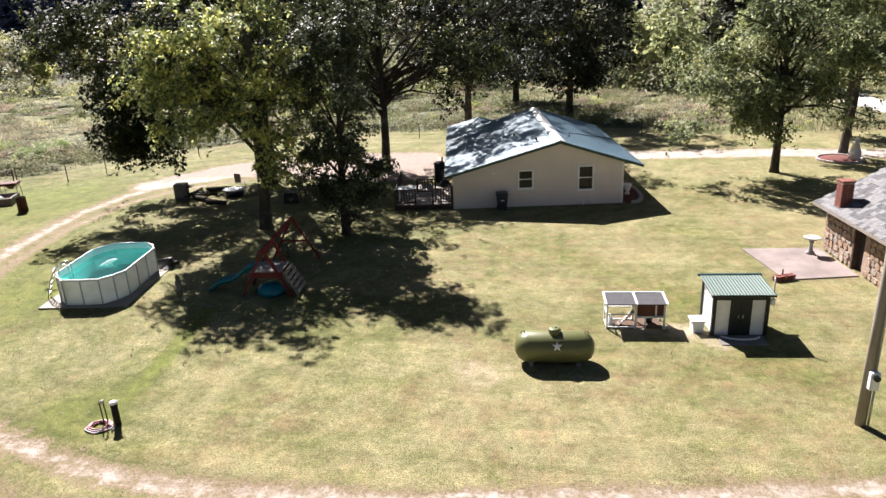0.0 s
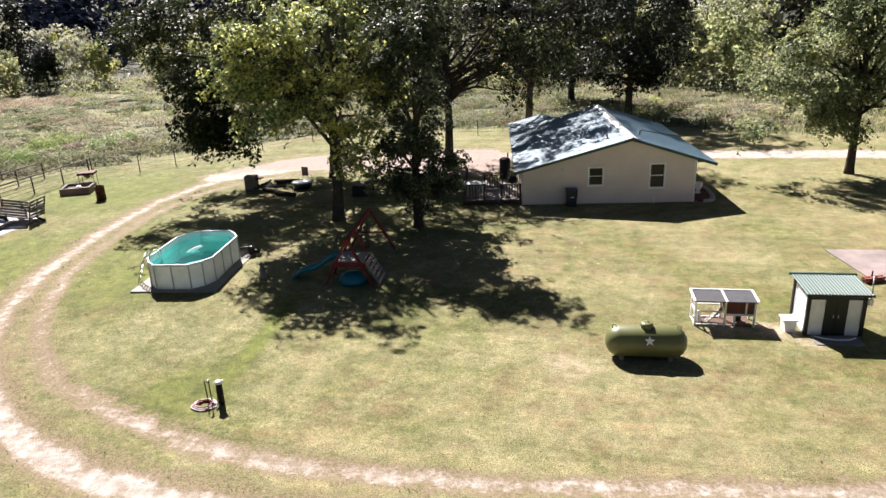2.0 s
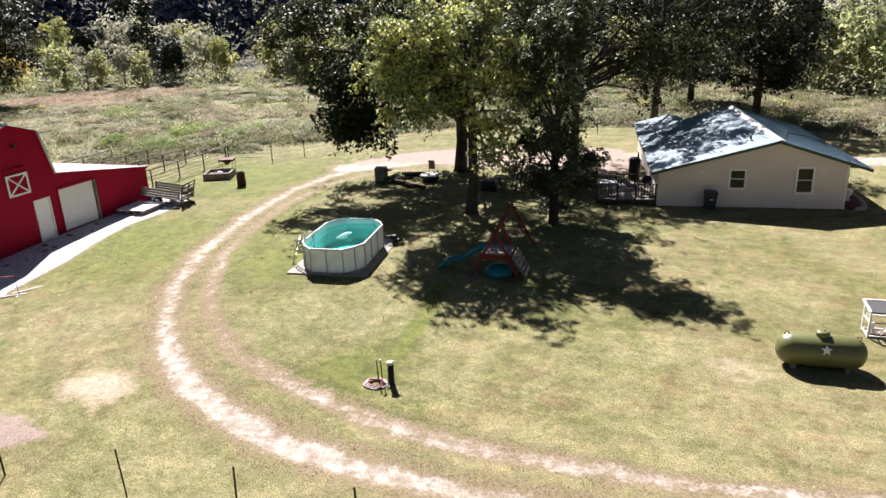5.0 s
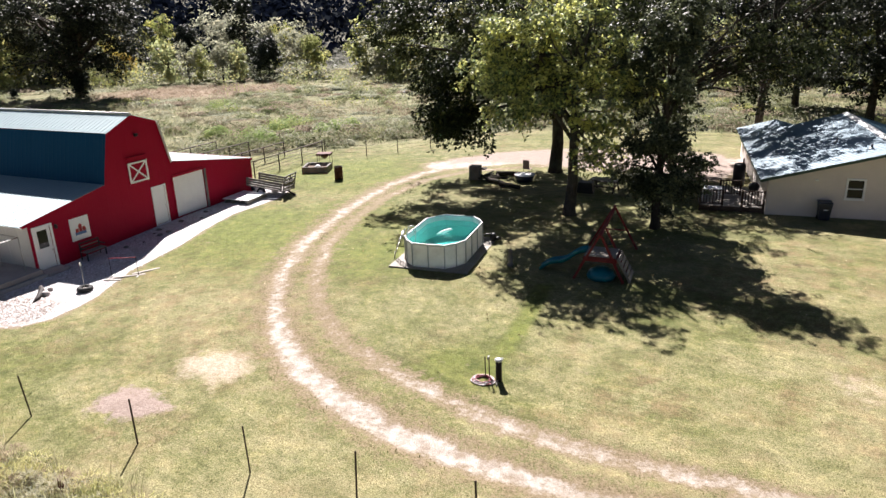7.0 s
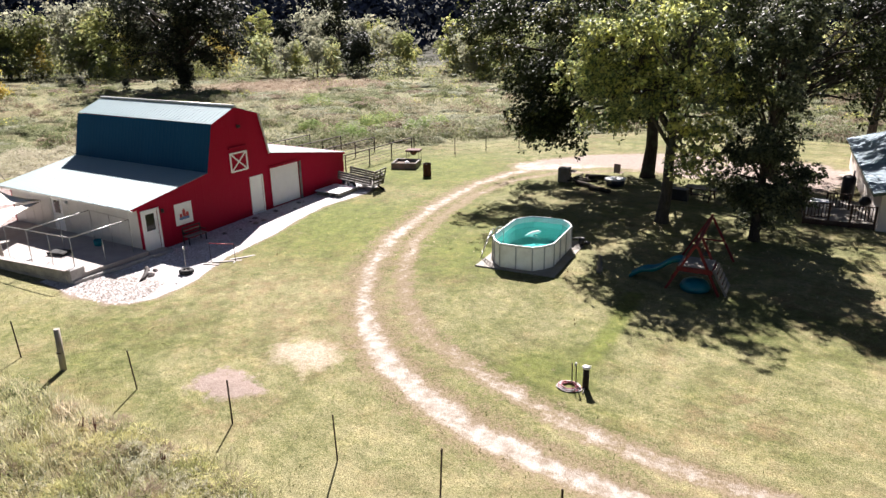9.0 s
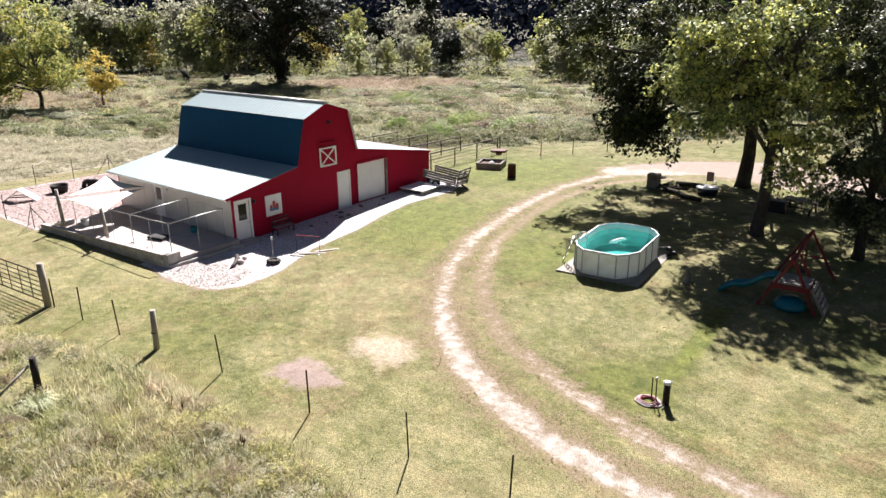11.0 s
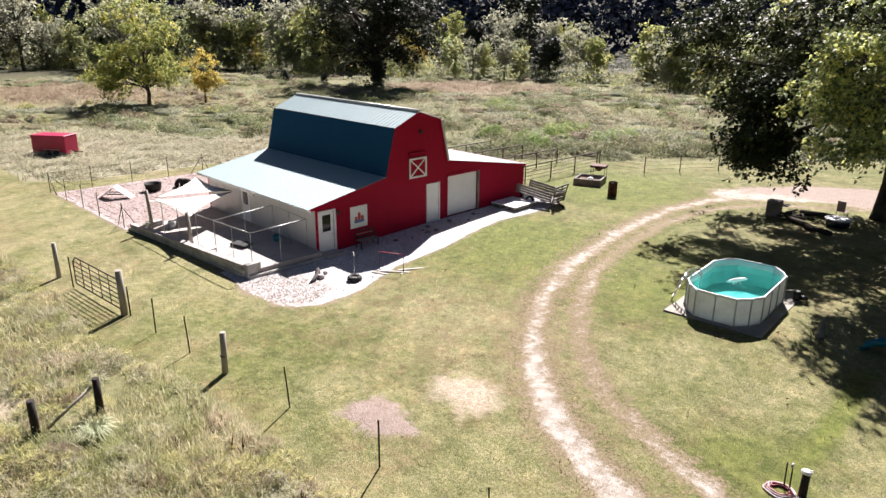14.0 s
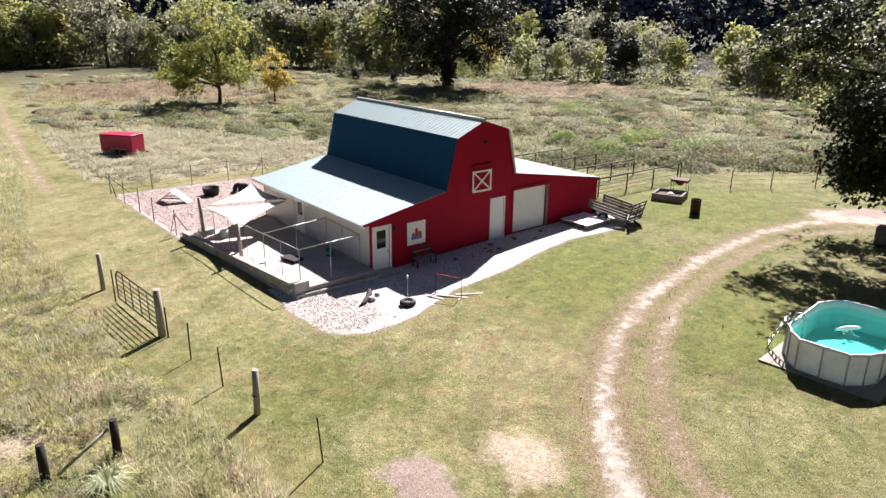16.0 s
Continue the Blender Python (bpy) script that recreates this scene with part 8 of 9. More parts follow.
def barn_front():
    z0 = lambda x, y: gz(x, y)
    b = thing("garden_bench", -35.15, 21.4, z0(-35.1, 21.4), 91, "black metal bench with grey slats against the red wall", "bench")
    for k in range(4):
        part("seat_slat", box(B(), 0, -0.05 - k * 0.11, 0.42, 1.2, 0.09, 0.025), M["grey_wood"], b)
    part("backrest", frame_bars(B(), -0.52, 0.52, 0.55, 0.82, 0.06, 0.06, 0.03), M["black"], b)
    part("back_slat", box(B(), 0, 0.06, 0.68, 1.04, 0.02, 0.05), M["grey_wood"], b)
    for s in (-1, 1):
        part("leg", box(B(), s * 0.55, -0.36, 0.2, 0.05, 0.05, 0.42), M["black"], b)
        part("leg", box(B(), s * 0.55, 0.06, 0.42, 0.05, 0.05, 0.86), M["black"], b)
        part("armrest", box(B(), s * 0.55, -0.15, 0.62, 0.05, 0.46, 0.04), M["black"], b)
    s = thing("doorstep", -35.2, 19.35, z0(-35.2, 19.4) - 0.05, 0, "small concrete doorstep at the barn door", "step")
    part("step", box(B(), 0, 0, 0.1, 0.75, 1.1, 0.2, bevel=0.02), M["concrete"], s)
    t = thing("tyre_base_pole", -31.5, 18.05, z0(-31.5, 18), 0, "slim white-tipped pole set in a tyre", "pole")
    part("tyre", tube(B(), [(0.24 * math.cos(i * math.pi / 10), 0.24 * math.sin(i * math.pi / 10), 0.12) for i in range(21)], 0.11, 10, False), M["tyre"], t)
    part("hub", lathe(B(), 0, 0, [(0.2, 0.03), (0.2, 0.14), (0.05, 0.15)], 14), M["block"], t)
    part("pole", tube(B(), [(0, 0, 0.1), (0, 0, 1.2)], 0.014, 6), M["steel"], t)
    part("flag", box(B(), 0, 0, 1.26, 0.07, 0.04, 0.16), M["white"], t)
    a = thing("agility_jump", -31.2, 19.95, z0(-31.2, 20), 25, "low dog agility jump with a red bar", "jump")
    for s in (-1, 1):
        part("upright", tube(B(), [(s * 0.62, 0, 0), (s * 0.62, 0, 0.95)], 0.014, 6), M["iron"], a)
        part("foot", box(B(), s * 0.62, 0, 0.02, 0.06, 0.5, 0.03), M["steel"], a)
    part("bar", tube(B(), [(-0.62, 0, 0.9), (0.62, 0, 0.9)], 0.016, 6), M["logo_red"], a)
    for k, (x, y, rz, L) in enumerate(((-31.0, 20.0, 40, 1.4), (-30.7, 20.7, 60, 1.2), (-31.4, 19.4, 20, 0.8))):
        p = thing("pale_board", x, y, z0(x, y), rz, "pale board lying on the gravel", "board", "loose boards")
        part("board", box(B(), 0, 0, 0.025, L, 0.16, 0.03), M["post_wood"], p)
    d = thing("drift_wood", -33.1, 17.0, z0(-33, 17), -40, "dark driftwood and a pale stone on the gravel", "driftwood")
    part("log", tube(B(), [(-0.9, 0, 0.08), (-0.2, 0.1, 0.14), (0.5, 0, 0.1), (0.9, -0.15, 0.05)], [0.1, 0.12, 0.09, 0.04], 8), M["dark_wood"], d)
    part("stone", lathe(B(), 0.1, 0.25, [(0.16, 0), (0.2, 0.1), (0.1, 0.2)], 9), M["concrete"], d)
    part("stone", lathe(B(), -0.5, 0.4, [(0.1, 0), (0.13, 0.08), (0.06, 0.15)], 9), M["concrete"], d)
    rng = np.random.default_rng(42)
    sm = mesh_of(lathe(B(), 0, 0, [(0.8, 0), (1.0, 0.4), (0.6, 0.8), (0.1, 0.9)], 7), "rock", M["block"])
    for k in range(9):
        x, y = -35.2 + rng.uniform(0, 1.2), rng.uniform(22.5, 29.5)
        r = thing("loose_rock", x, y, z0(x, y) - 0.02, rng.uniform(0, 360), "loose grey rock on the gravel", "rock", "loose rocks")
        s = rng.uniform(0.07, 0.15)
        piece("rock", sm, r, Matrix.Diagonal((s, s * 1.3, s, 1)))
    # white-topped pallet and utility trailer
    p = thing("pallet_platform", -34.65, 32.45, z0(-34.6, 32.5), 3, "white-topped pallet platform on the gravel", "platform")
    part("top", box(B(), 0, 0, 0.28, 1.9, 2.1, 0.05), M["white"], p)
    for s in (-0.8, -0.27, 0.27, 0.8):
        part("bearer", box(B(), s, 0, 0.13, 0.1, 2.05, 0.26), M["grey_wood"], p)
    for s in (-0.95, 0, 0.95):
        part("slat", box(B(), 0, s, 0.05, 1.85, 0.12, 0.04), M["grey_wood"], p)
    u = thing("utility_trailer", -34.3, 34.4, z0(-34.2, 34.75) + 0.0, 8, "grey slat-sided utility trailer tilted on its tongue", "trailer")
    part("bed", box(B(), 0, 0, 0.52, 2.6, 1.5, 0.08), M["block"], u)
    for s in (-1, 1):
        for z in (0.66, 0.82, 0.98):
            part("side_board", box(B(), 0, s * 0.76, z, 2.6, 0.03, 0.13), M["trailer_wood"], u)
        for x in (-1.2, 0, 1.2):
            part("stake", box(B(), x, s * 0.74, 0.78, 0.06, 0.05, 0.6), M["trailer_wood"], u)
        w = part("wheel", tube(B(), [(-0.1, s * 0.82, 0.28), (-0.1, s * 0.98, 0.28)], 0.3, 18), M["tyre"], u)
        part("rim", tube(B(), [(-0.1, s * 0.985, 0.28), (-0.1, s * 1.0, 0.28)], 0.17, 14), M["white"], w)
    tg = part("tailgate", box(B(), 1.4, 0, 0.95, 0.05, 1.5, 0.08), M["trailer_wood"], u)
    for k in range(6):
        part("gate_slat", box(B(), 1.4, 0, 0.5 + k * 0.19, 0.04, 1.5, 0.1, Matrix.Rotation(radians(8), 3, "Y")), M["trailer_wood"], tg)
    for y in (-0.7, 0, 0.7):
        part("gate_post", box(B(), 1.42, y, 0.95, 0.05, 0.07, 1.2, Matrix.Rotation(radians(8), 3, "Y")), M["trailer_wood"], tg)
    part("tongue", beam(B(), (1.3, 0, 0.42), (2.3, -0.15, 0.12), 0.1, 0.08), M["iron"], u)
    part("jack_plate", box(B(), 2.45, -0.2, 0.06, 0.5, 0.2, 0.05), M["post_wood"], u)
    u.rotation_euler[1] = radians(7)
    c = thing("old_machinery", -36.1, 34.5, z0(-36.1, 34.5), 10, "old engine parts and cans beside the trailer", "scrap")
    part("engine", box(B(), 0.2, 0.1, 0.25, 0.5, 0.45, 0.4, bevel=0.05), M["navy"], c)
    part("can", lathe(B(), 0.7, 0.0, [(0.16, 0), (0.17, 0.35), (0.1, 0.4)], 14), M["shed_white"], c)
    part("crate", box(B(), -0.2, 0.3, 0.55, 0.5, 0.4, 0.25, bevel=0.02), M["block"], c)
    # raised bed with a rusty brazier, drum
    p = thing("raised_bed", -35.35, 41.35, z0(-35.3, 41.3), 22, "grey concrete raised bed in the grass", "planter")
    for s in (-1, 1):
        part("side", box(B(), 0, s * 0.85, 0.2, 1.9, 0.14, 0.5, bevel=0.01), M["block"], p)
        part("end", box(B(), s * 0.88, 0, 0.2, 0.14, 1.56, 0.5, bevel=0.01), M["block"], p)
    part("soil", box(B(), 0, 0, 0.12, 1.62, 1.56, 0.3), M["mulch_brown"], p)
    part("rock", lathe(B(), 0.1, -0.2, [(0.22, 0.27), (0.24, 0.36), (0.1, 0.48)], 8), M["white"], p)
    q = thing("brazier", -35.7, 42.9, z0(-35.7, 42.9), 22, "rusty cone brazier on thin legs", "brazier")
    part("bowl", lathe(B(), 0, 0, [(0.12, 0.62), (0.42, 0.95), (0.46, 0.98), (0.3, 0.93), (0.08, 0.66)], 16), M["rust"], q)
    part("rim", frame_bars(B(), -0.5, 0.5, 0.95, 1.0, 0.05, 0, 0.9), M["rust"], q)
    for i in (-1, 1):
        for j in (-1, 1):
            part("leg", tube(B(), [(i * 0.5, j * 0.42, 0), (i * 0.48, j * 0.4, 1.0)], 0.018, 6), M["rust"], q)
    d = thing("burn_barrel", -32.2, 39.45, z0(-31.7, 38.7), 0, "rusty red steel burn barrel in the grass", "barrel")
    part("drum", lathe(B(), 0, 0, [(0.29, 0), (0.3, 0.02), (0.29, 0.3), (0.305, 0.32), (0.29, 0.34), (0.29, 0.58), (0.305, 0.6), (0.29, 0.62), (0.29, 0.88), (0.3, 0.9), (0.27, 0.88), (0.26, 0.5)], 20), M["rust"], d)
    part("rim", tube(B(), [(0.3 * math.cos(i * math.pi / 10), 0.3 * math.sin(i * math.pi / 10), 0.9) for i in range(21)], 0.016, 6, False), M["iron"], d)
    # red cargo trailer out in the grass
    t = thing("cargo_trailer", -71.9, 16.5, z0(-71.9, 16.5) - 0.1, 38, "bright red enclosed cargo trailer in the meadow", "trailer")
    part("body", box(B(), 0, 0, 1.15, 3.6, 1.9, 1.7, bevel=0.06), M["red_trailer"], t)
    part("roof", box(B(), 0, 0, 2.02, 3.64, 1.94, 0.06, bevel=0.02), M["red_trailer"], t)
    part("trim", box(B(), 0, -0.97, 0.36, 3.5, 0.03, 0.14), M["steel"], t)
    part("door", box(B(), -1.82, -0.3, 1.1, 0.04, 0.8, 1.5), M["white"], t, "pale end door")
    for x in (-0.1, 0.75):
        for s in (-1, 1):
            part("wheel", tube(B(), [(x, s * 0.8, 0.33), (x, s * 0.99, 0.33)], 0.33, 16), M["tyre"], t)
    fd = part("fender", box(B(), 0.32, -1.0, 0.7, 1.7, 0.14, 0.05), M["steel"], t)
    part("tongue", beam(B(), (1.8, 0, 0.45), (2.9, 0, 0.4), 0.1, 0.1), M["iron"], t)
    t.scale = (0.86, 0.86, 0.86)


def far_road():
    """Pale gravel road seen beyond the trees."""
    bm = B()
    pts = ROAD
    L, R = [], []
    for i, (x, y) in enumerate(pts):
        a, b = Vector(pts[max(0, i - 1)]), Vector(pts[min(len(pts) - 1, i + 1)])
        d = (b - a).normalized()
        L.append((x - d.y * 2.1, y + d.x * 2.1))
        R.append((x + d.y * 2.1, y - d.x * 2.1))
    for (a, b), (c, d) in zip(zip(L, R), list(zip(L, R))[1:]):
        prism(bm, [(*a, -0.1), (*b, -0.1), (*d, -0.1), (*c, -0.1)], (0, 0, 0), (0, 0, 0.15))
    ob = part("road", bm, M["road"], None)
    tagged(ob, "pale gravel road beyond the trees", "road", kind="structure")


def gravel_stones():
    """Loose stones of the apron and the dog yard."""
    rng = np.random.default_rng(44)
    for nm, poly, n, s, lab in (("apron_gravel", APRON, 5200, 0.035, "pale loose gravel before the barn"), ("coarse_gravel", COARSE, 1500, 0.05, "coarse pale stones at the end of the gravel"), ("yard_gravel", YARD, 5200, 0.05, "pinkish loose gravel of the dog yard")):
        xs, ys = [p[0] for p in poly], [p[1] for p in poly]
        x, y = rng.uniform(min(xs), max(xs), n * 2), rng.uniform(min(ys), max(ys), n * 2)
        k = soft_area(x, y, poly, 0.5) > rng.uniform(0.2, 0.9, n * 2)
        x, y = x[k][:n], y[k][:n]
        m = len(x)
        r = s * rng.uniform(0.5, 1.5, m)
        z = ground_z(x, y)
        base = np.array([(1, 0, 0), (0.31, 0.95, 0), (-0.81, 0.59, 0), (-0.81, -0.59, 0), (0.31, -0.95, 0), (0, 0, 0.75)])
        a = rng.uniform(0, 6.28, m)
        rot = np.stack([np.cos(a), -np.sin(a), np.sin(a), np.cos(a)], -1).reshape(-1, 2, 2)
        v = np.repeat(base[None], m, 0) * r[:, None, None] * rng.uniform(0.7, 1.3, (m, 6, 1))
        v[:, :, :2] = np.einsum("nij,nkj->nki", rot, v[:, :, :2])
        v += np.stack([x, y, z], -1)[:, None]
        i = (np.arange(m) * 6)[:, None]
        f = np.concatenate([i + [[j, (j + 1) % 5, 5]] for j in range(5)], 0)
        tagged(new(nm, fast_mesh(nm, v.reshape(-1, 3), f, M["pebble_pink" if "yard" in nm else "pebble_mixed" if "coarse" in nm else "pebble"])), lab, "gravel", kind="stuff")


def lawn_tufts():
    """Longer blades standing out of the mown lawn, fallen leaves."""
    rng = np.random.default_rng(45)
    n = 42000
    x, y = rng.uniform(-45, 16, n), 8.5 + 42 * rng.uniform(0, 1, n) ** 1.5
    dens = np.array([noise.noise(Vector((a * 0.5, b * 0.5, 9.0))) for a, b in zip(x, y)])
    ok = (soft_area(x, y, MOWN, 1.0) > 0.8) & (soft_area(x, y, APRON, 0.4) < 0.2) & (dens > rng.uniform(-0.6, 0.5, n))
    ok &= (near_line(x, y, RUT_OUT) > 0.55) & (near_line(x, y, RUT_IN) > 0.45) & (soft_area(x, y, SAND, 0.5) < 0.3) & (soft_area(x, y, DIRT, 0.5) < 0.3) & (near_line(x, y, BACK_DRIVE) > 2)
    ok &= ~((x < -35) & (y > 13) & (x > -47) & (y < 35)) & ~((np.abs(x + 18.1) < 2.1) & (np.abs(y - 27) < 2.9))
    x, y = x[ok], y[ok]
    v, f = blades(rng, x, y, rng.uniform(0.035, 0.09, len(x)), 0.08, 3, 0.012)
    tagged(new("lawn_grass", fast_mesh("lawn_grass", v, f, M["lawn"])), "longer blades in the mown lawn", "grass", kind="stuff")
    m = 900
    x, y = rng.normal(-14, 8, m), rng.normal(32, 8, m)
    ok = (x > -30) & (x < 2) & (y > 18) & ~((np.abs(x + 18.1) < 2.1) & (np.abs(y - 27) < 2.9))
    c = np.stack([x[ok], y[ok], ground_z(x[ok], y[ok]) + 0.05], -1)
    v, f = leaf_cloud(rng, c, np.full(len(c), 0.03), 1, 0.075, 0.2)
    tagged(new("fallen_leaves", fast_mesh("fallen_leaves", v, f, M["dead_leaf"])), "dry fallen leaves scattered on the lawn", "leaves", kind="stuff")


def pebble(name, a, b):
    n = Nodes(name)
    col = n.mix(n.island(), a, b)
    return n.done(n.bsdf(col, 0.9, 0, n.bump(n.noise(n.pos(), 40, 3), 0.3, 0.01), 0.2))


M["road"] = plain("gravel_road", (0.42, 0.40, 0.37), 0.95, 0, 0.12, 1.0, 0.4)
M["pebble"] = pebble("pale_pebbles", (0.30, 0.28, 0.28), (0.68, 0.67, 0.68))
M["pebble_mixed"] = pebble("mixed_pebbles", (0.14, 0.11, 0.09), (0.52, 0.49, 0.48))
M["pebble_pink"] = pebble("pink_pebbles", (0.15, 0.10, 0.085), (0.38, 0.29, 0.26))
M["dead_leaf"] = pebble("dead_leaves", (0.30, 0.22, 0.11), (0.60, 0.52, 0.34))
dog_patio()
dog_yard()
fences()
barn_front()
far_road()
gravel_stones()
lawn_tufts()


def fence_weeds():
    """Broad weeds among the tall grass by the corner posts."""
    rng = np.random.default_rng(46)
    for nm, mat, n, lab in (("fence_weeds", "leaf_mid", 170, "green weeds in the tall grass"), ("dry_weeds", "leaf_grey", 190, "pale dry weeds in the tall grass")):
        x, y = rng.uniform(-44, -14, n * 3), rng.uniform(-3, 8.5, n * 3)
        ok = soft_area(x, y, MOWN, 1.0) < 0.1
        x, y = x[ok][:n], y[ok][:n]
        h = rng.uniform(0.12, 0.45, len(x))
        v, f = leaf_cloud(rng, np.stack([x, y, ground_z(x, y) + h * 0.7], -1), h * 1.5, 90, 0.05, 0.6)
        tagged(new(nm, fast_mesh(nm, v, f, M[mat])), lab, "weeds", kind="stuff")
    # a pale spiky clump and russet seed stalks
    t = thing("grass_clump", -25.6, 5.25, gz(-25.6, 5.25), 0, "pale arching clump of coarse grass by the corner post", "grass clump")
    bm = B()
    for k in range(150):
        a, r, h = rng.uniform(0, 6.283), rng.uniform(0.35, 0.85), rng.uniform(0.22, 0.45)
        c, s = math.cos(a), math.sin(a)
        p = [bm.verts.new(q) for q in ((-s * 0.014, c * 0.014, 0), (s * 0.014, -c * 0.014, 0), (c * r * 0.5 + s * 0.012, s * r * 0.5 - c * 0.012, h), (c * r * 0.5 - s * 0.012, s * r * 0.5 + c * 0.012, h), (c * r, s * r, h * 0.7))]
        bm.faces.new((p[0], p[1], p[2], p[3]))
        bm.faces.new((p[3], p[2], p[4]))
    part("tuft", bm, M["pale_grass"], t)
    for x, y in ((-22.76, 7.7), (-22.4, 7.85), (-23.6, 6.6), (-30.3, 5.2), (-19.6, 7.9)):
        t = thing("dock_weed", x, y, gz(x, y), 0, "dead russet dock weed with seed stalks", "weed", "dock weeds")
        for k in range(4):
            a, r, h = rng.uniform(0, 6.283), rng.uniform(0.05, 0.16), rng.uniform(0.25, 0.5)
            part("stalk", tube(B(), [(0, 0, -0.02), (r * math.cos(a) * 0.5, r * math.sin(a) * 0.5, h * 0.5), (r * math.cos(a), r * math.sin(a), h)], [0.006, 0.018, 0.01], 5), M["mulch"], t)


def dome_clumps(rng, cx, cy, r, h, per, length, width):
    """Domed grass clumps, their blades arching out and down: arrays of verts and triangles."""
    m, n = len(cx), len(cx) * per
    r, h = np.repeat(r, per)[:, None], np.repeat(h, per)[:, None]
    c = np.repeat(np.stack([cx, cy, ground_z(cx, cy) - 0.04], -1), per, 0)
    a, q = rng.uniform(0, 6.283, (n, 1)), np.sqrt(rng.random((n, 1)))
    out = np.concatenate([np.cos(a), np.sin(a), 0 * a], 1)
    side = np.concatenate([-np.sin(a), np.cos(a), 0 * a], 1)
    z = np.array([0, 0, 1.0])
    L, w = length * rng.uniform(0.55, 1.45, (n, 1)), width * rng.uniform(0.6, 1.4, (n, 1))
    p = c + out * r * q + z * h * (1.02 - q * q) + rng.normal(0, 0.1, (n, 3)) * length
    tip = out + z * (rng.uniform(-0.1, 0.9, (n, 1)) - q * 0.5) + side * rng.normal(0, 0.5, (n, 1))
    tip = tip / np.linalg.norm(tip, axis=1)[:, None] * L
    mid = p + tip * 0.55 + z * L * 0.12
    v = np.stack([p - side * w, p + side * w, mid + side * w * 0.8, mid - side * w * 0.8, p + tip], 1).reshape(-1, 3)
    k = np.arange(n)[:, None] * 5
    return v, np.concatenate([k + [[0, 1, 2]], k + [[0, 2, 3]], k + [[3, 2, 4]]], 0)


def drift_at(x, y, scale, seed):
    return np.array([noise.noise(Vector((p * scale, q * scale, seed))) for p, q in zip(x, y)])


def tussocks():
    """Clumps of straw, russet and green grass in the rough corner."""
    rng = np.random.default_rng(61)
    for nm, mat, n, per, lab in (("straw_tussocks", "bleached", 440, 120, "pale straw tussocks in the rough grass"), ("russet_tussocks", "russet", 260, 100, "pinkish brown tussocks in the rough grass"), ("green_tussocks", "tussock", 560, 120, "green domed tussocks in the rough grass")):
        x, y = np.maximum(rng.uniform(-52, -14, n * 7), rng.uniform(-90, -14, n * 7)), rng.uniform(-3, 8.8, n * 7)
        ok = (soft_area(x, y, MOWN, 0.8) < 0.12) & (np.hypot(x + 26.8, y - 4.9) > 0.8) & (np.hypot(x + 25.6, y - 5.25) > 0.9) & (np.hypot(x + 28.85, y - 3.55) > 0.8) & (drift_at(x, y, 0.35, n * 1.0) > rng.uniform(-0.3, 0.3, n * 7))
        cx, cy = x[ok][:n], y[ok][:n]
        v, f = dome_clumps(rng, cx, cy, rng.uniform(0.18, 0.6, len(cx)), rng.uniform(0.12, 0.40, len(cx)), per, 0.18, 0.010)
        tagged(new(nm, fast_mesh(nm, v, f, M[mat])), lab, "grass", kind="stuff")


def meadow_clumps():
    """Matted clumps of the open meadow: bleached beside the dog yard, reddish and olive drifts beyond."""
    rng = np.random.default_rng(63)
    for nm, mat, n, per, seed, where, lab in (("bleached_clumps", "bleached", 620, 62, 2.0, bleached_at, "matted clumps of bleached grass beside the dog yard"), ("russet_clumps", "russet", 420, 50, 4.0, russet_at, "dry reddish grass clumps in the meadow"),
                                              ("olive_clumps", "meadow", 500, 50, 6.0, None, "olive grass clumps in the meadow"), ("straw_clumps", "straw", 400, 50, 9.0, None, "pale straw-coloured grass clumps in the meadow")):
        k = n * 14
        a, d = np.radians(rng.uniform(-90, 22, k)), 40 + 100 * rng.random(k) ** 1.3
        x, y = -10 + d * np.sin(a), 10 + d * np.cos(a)
        if where is bleached_at:
            x, y = rng.uniform(-90, -48, k), rng.uniform(8, 40, k)
        ok = (soft_area(x, y, MOWN, 1.0) < 0.1) & (near_line(x, y, ROAD) > 4)
        keep = where(x, y) > rng.uniform(0.15, 0.7, k) if where else (drift_at(x, y, 0.07, seed) > rng.uniform(-0.3, 0.3, k)) & (bleached_at(x, y) < 0.4) & (russet_at(x, y) < 0.5)
        x, y = x[ok & keep][:n], y[ok & keep][:n]
        near = where is bleached_at
        v, f = dome_clumps(rng, x, y, rng.uniform(0.4, 1.0, len(x)) * (1.0 if near else 1.5), rng.uniform(0.15, 0.45, len(x)) * (1.0 if near else 1.4), per, 0.34 if near else 0.5, 0.024 if near else 0.04)
        tagged(new(nm, fast_mesh(nm, v, f, M[mat])), lab, "grass", kind="stuff")


def low_growth(name, a, b, dark):
    """Matted low plants seen from afar: soft mottling at three scales over a rough surface."""
    n = Nodes(name)
    p = n.pos()
    big, mid, fine = n.noise(p, 0.5, 5, 0.65), n.noise(p, 2.6, 7, 0.75), n.noise(p, 11, 6, 0.8)
    col = n.mix(n.ramp(n.math("ADD", n.math("MULTIPLY", big, 0.6), n.math("MULTIPLY", fine, 0.4)), [(0.36, 0.0), (0.62, 1.0)]), a, b)
    col = n.mix(n.ramp(mid, [(0.36, 0.8), (0.52, 0.0)]), col, dark)
    h = n.math("ADD", n.math("MULTIPLY", mid, 1.0), n.math("MULTIPLY", fine, 0.5))
    return n.done(n.bsdf(col, 0.9, 0, n.bump(h, 1.0, 0.5), 0.05))


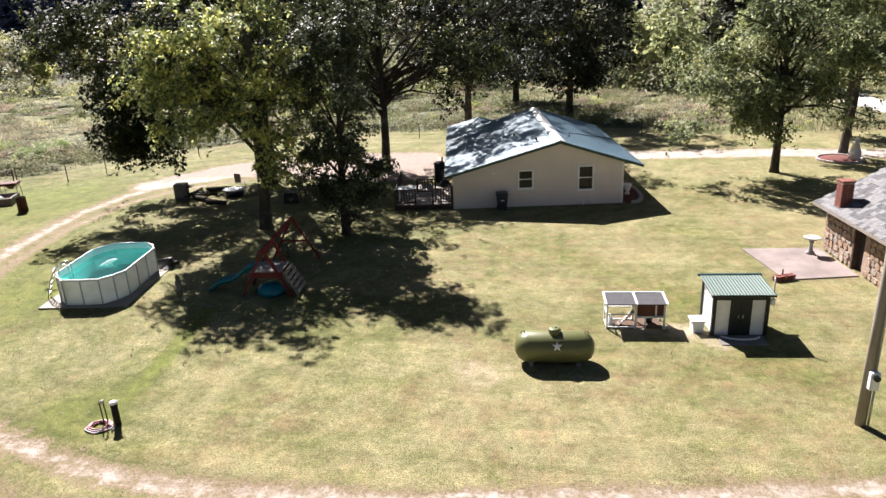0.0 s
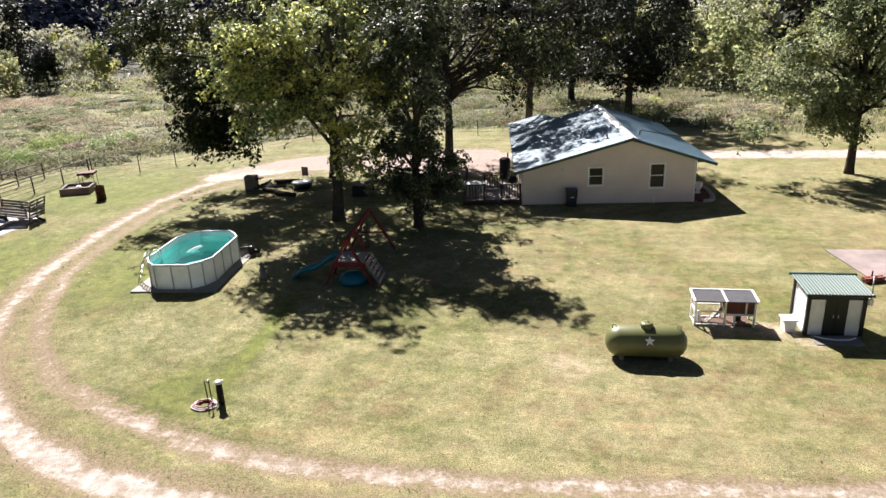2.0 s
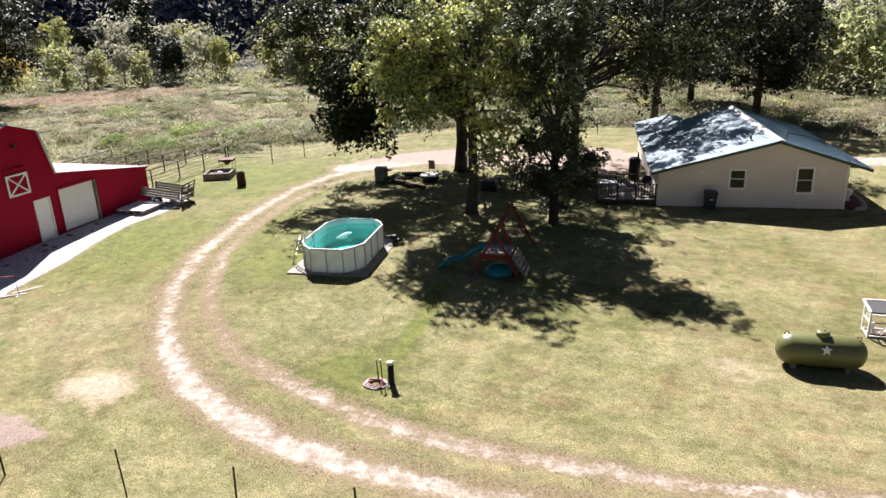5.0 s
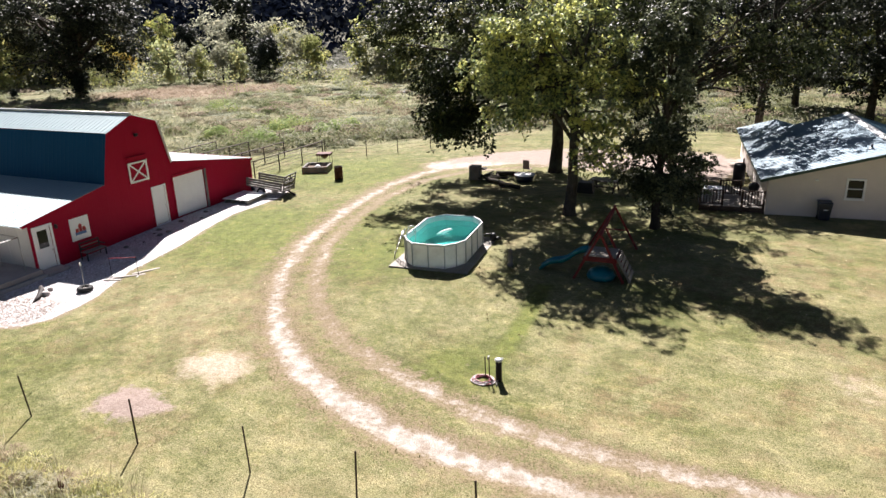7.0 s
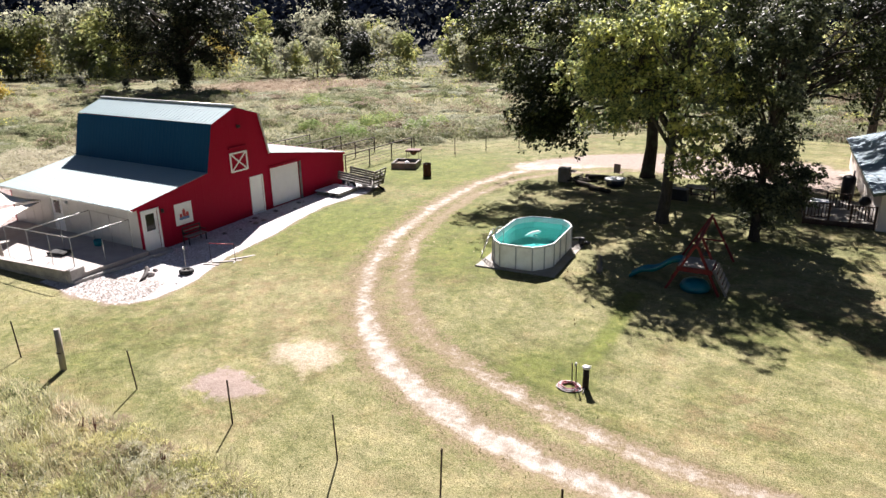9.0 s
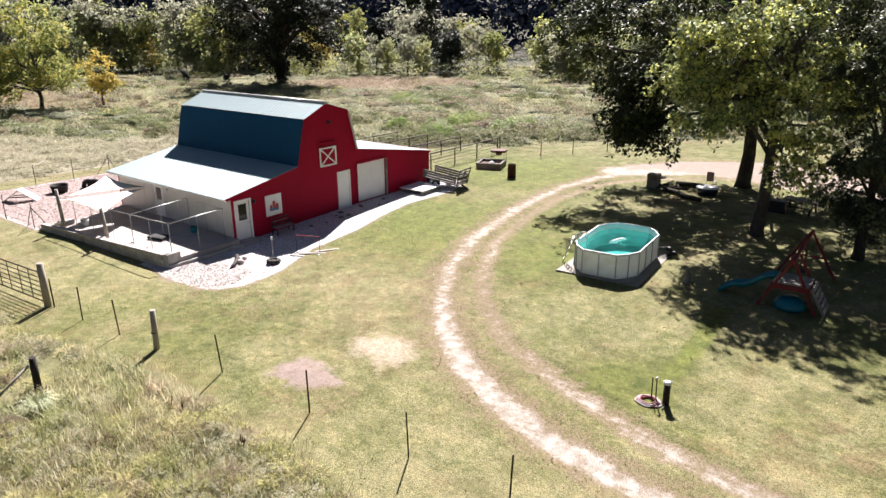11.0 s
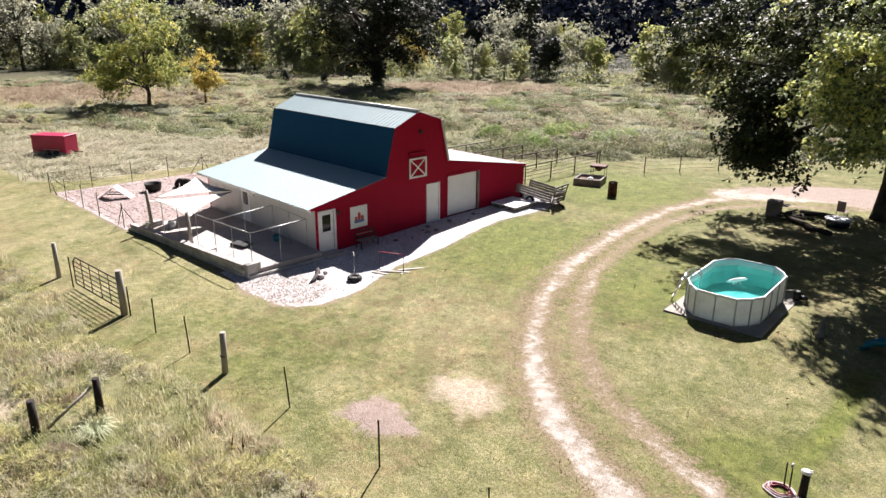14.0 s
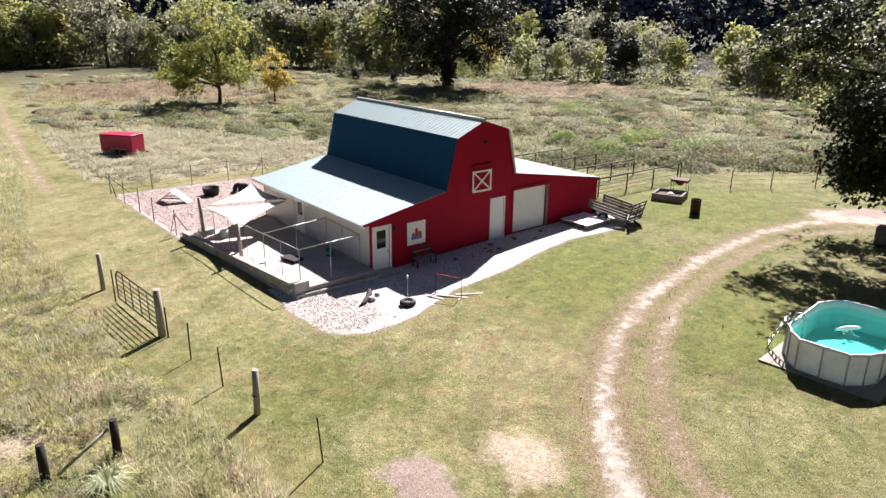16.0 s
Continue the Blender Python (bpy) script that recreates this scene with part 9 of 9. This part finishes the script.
def mound_bodies():
    """Thickly matted mounds of the meadow, uneven domes in drifts of four colours."""
    rng = np.random.default_rng(64)
    rings, seg = 5, 12
    for nm, mat, n, seed, lab in (("olive_growth", low_growth("olive_growth", (0.135, 0.155, 0.068), (0.250, 0.260, 0.140), (0.085, 0.096, 0.044)), 330, 31.0, "matted olive green growth of the meadow"),
                                  ("sage_growth", low_growth("sage_growth", (0.185, 0.198, 0.122), (0.305, 0.31, 0.215), (0.12, 0.128, 0.072)), 330, 37.0, "matted grey-green growth of the meadow"),
                                  ("straw_growth", low_growth("straw_growth", (0.215, 0.20, 0.115), (0.36, 0.325, 0.205), (0.145, 0.13, 0.072)), 260, 41.0, "matted straw-coloured growth of the meadow"),
                                  ("brown_growth", low_growth("brown_growth", (0.175, 0.14, 0.092), (0.29, 0.23, 0.165), (0.11, 0.09, 0.06)), 150, 47.0, "matted brownish growth of the meadow")):
        k = n * 12
        a, d = np.radians(rng.uniform(-92, 24, k)), 40 + 112 * rng.random(k) ** 1.15
        x, y = -10 + d * np.sin(a), 10 + d * np.cos(a)
        ok = (soft_area(x, y, MOWN, 4.0) < 0.03) & (near_line(x, y, ROAD) > 5) & (bleached_at(x, y) < 0.25) & (russet_at(x, y) < 0.4) & ((x < -47) | (y > 42)) & (drift_at(x, y, 0.05, seed) > rng.uniform(-0.2, 0.25, k))
        x, y = x[ok][:n], y[ok][:n]
        m = len(x)
        r, h = rng.uniform(0.8, 3.0, m), rng.uniform(0.18, 0.62, m)
        f = (np.arange(rings) / (rings - 1))[None, :, None]
        t = (np.arange(seg) / seg * 2 * np.pi)[None, None, :] + rng.uniform(0, 6.283, (m, 1, 1))
        lump = 1 + 0.22 * np.sin(3 * t + x[:, None, None]) + rng.uniform(-0.12, 0.12, (m, rings, seg))
        px = x[:, None, None] + r[:, None, None] * lump * np.sin(f * 1.5708) * np.cos(t)
        py = y[:, None, None] + r[:, None, None] * lump * np.sin(f * 1.5708) * np.sin(t) * 0.85
        pz = ground_z(x, y)[:, None, None] - 0.06 + h[:, None, None] * np.cos(f * 1.5708) * (1 + rng.uniform(-0.2, 0.2, (m, rings, seg)) * (f > 0))
        v = np.stack(np.broadcast_arrays(px, py, pz), -1).reshape(-1, 3)
        i, j = np.meshgrid(np.arange(rings - 1), np.arange(seg), indexing="ij")
        q = np.stack([i * seg + j, (i + 1) * seg + j, (i + 1) * seg + (j + 1) % seg, i * seg + (j + 1) % seg], -1).reshape(-1, 4)
        me = fast_mesh(nm, v, ((np.arange(m) * rings * seg)[:, None, None] + q[None]).reshape(-1, 4), mat)
        me.polygons.foreach_set("use_smooth", np.ones(len(me.polygons), bool))
        tagged(new(nm, me), lab, "weeds", kind="stuff")


def meadow_mounds():
    """Rounded mounds of weeds standing over the meadow grass, each kind in drifts of its own."""
    rng = np.random.default_rng(62)
    for nm, mat, n, seed, lab in (("pale_mounds", "leaf_grey", 300, 3.1, "pale grey-green weed mounds in the meadow"), ("green_mounds", "weed_green", 300, 7.7, "leafy green weed mounds in the meadow"), ("brown_mounds", "seed_weed", 220, 13.3, "pinkish brown seeding weed mounds in the meadow"), ("lime_mounds", "leaf_lime", 90, 21.9, "bright yellow-green weed mounds in the meadow")):
        a = np.radians(rng.uniform(-86, 25, n * 9))
        d = 44 + 100 * rng.random(n * 9) ** 1.4
        x, y = -10 + d * np.sin(a), 10 + d * np.cos(a)
        drift = np.array([noise.noise(Vector((p * 0.06, q * 0.06, seed))) for p, q in zip(x, y)])
        ok = (soft_area(x, y, MOWN, 1.5) < 0.03) & (near_line(x, y, ROAD) > 5) & (bleached_at(x, y) < 0.3) & (russet_at(x, y) < 0.45) & ((x < -46) | (y > 40)) & (drift > rng.uniform(-0.25, 0.35, n * 9))
        x, y = x[ok][:n], y[ok][:n]
        h = rng.uniform(0.4, 1.15, len(x)) * np.where(rng.random(len(x)) < 0.12, 1.7, 1.0)
        w = h * rng.uniform(1.0, 2.0, len(x))
        v, f = leaf_cloud(rng, np.stack([x, y, ground_z(x, y) + h * 0.25], -1), w, 190, 0.19, 0.62)
        tagged(new(nm, fast_mesh(nm, v, f, M[mat])), lab, "weeds", kind="stuff")


M["seed_weed"] = leafy("seeding_weeds", (0.17, 0.125, 0.090), (0.36, 0.285, 0.215), (0.42, 0.36, 0.27), 0.18, 0.42, 0.5, 0.0)
fence_weeds()
tussocks()
mound_bodies()
meadow_clumps()
meadow_mounds()
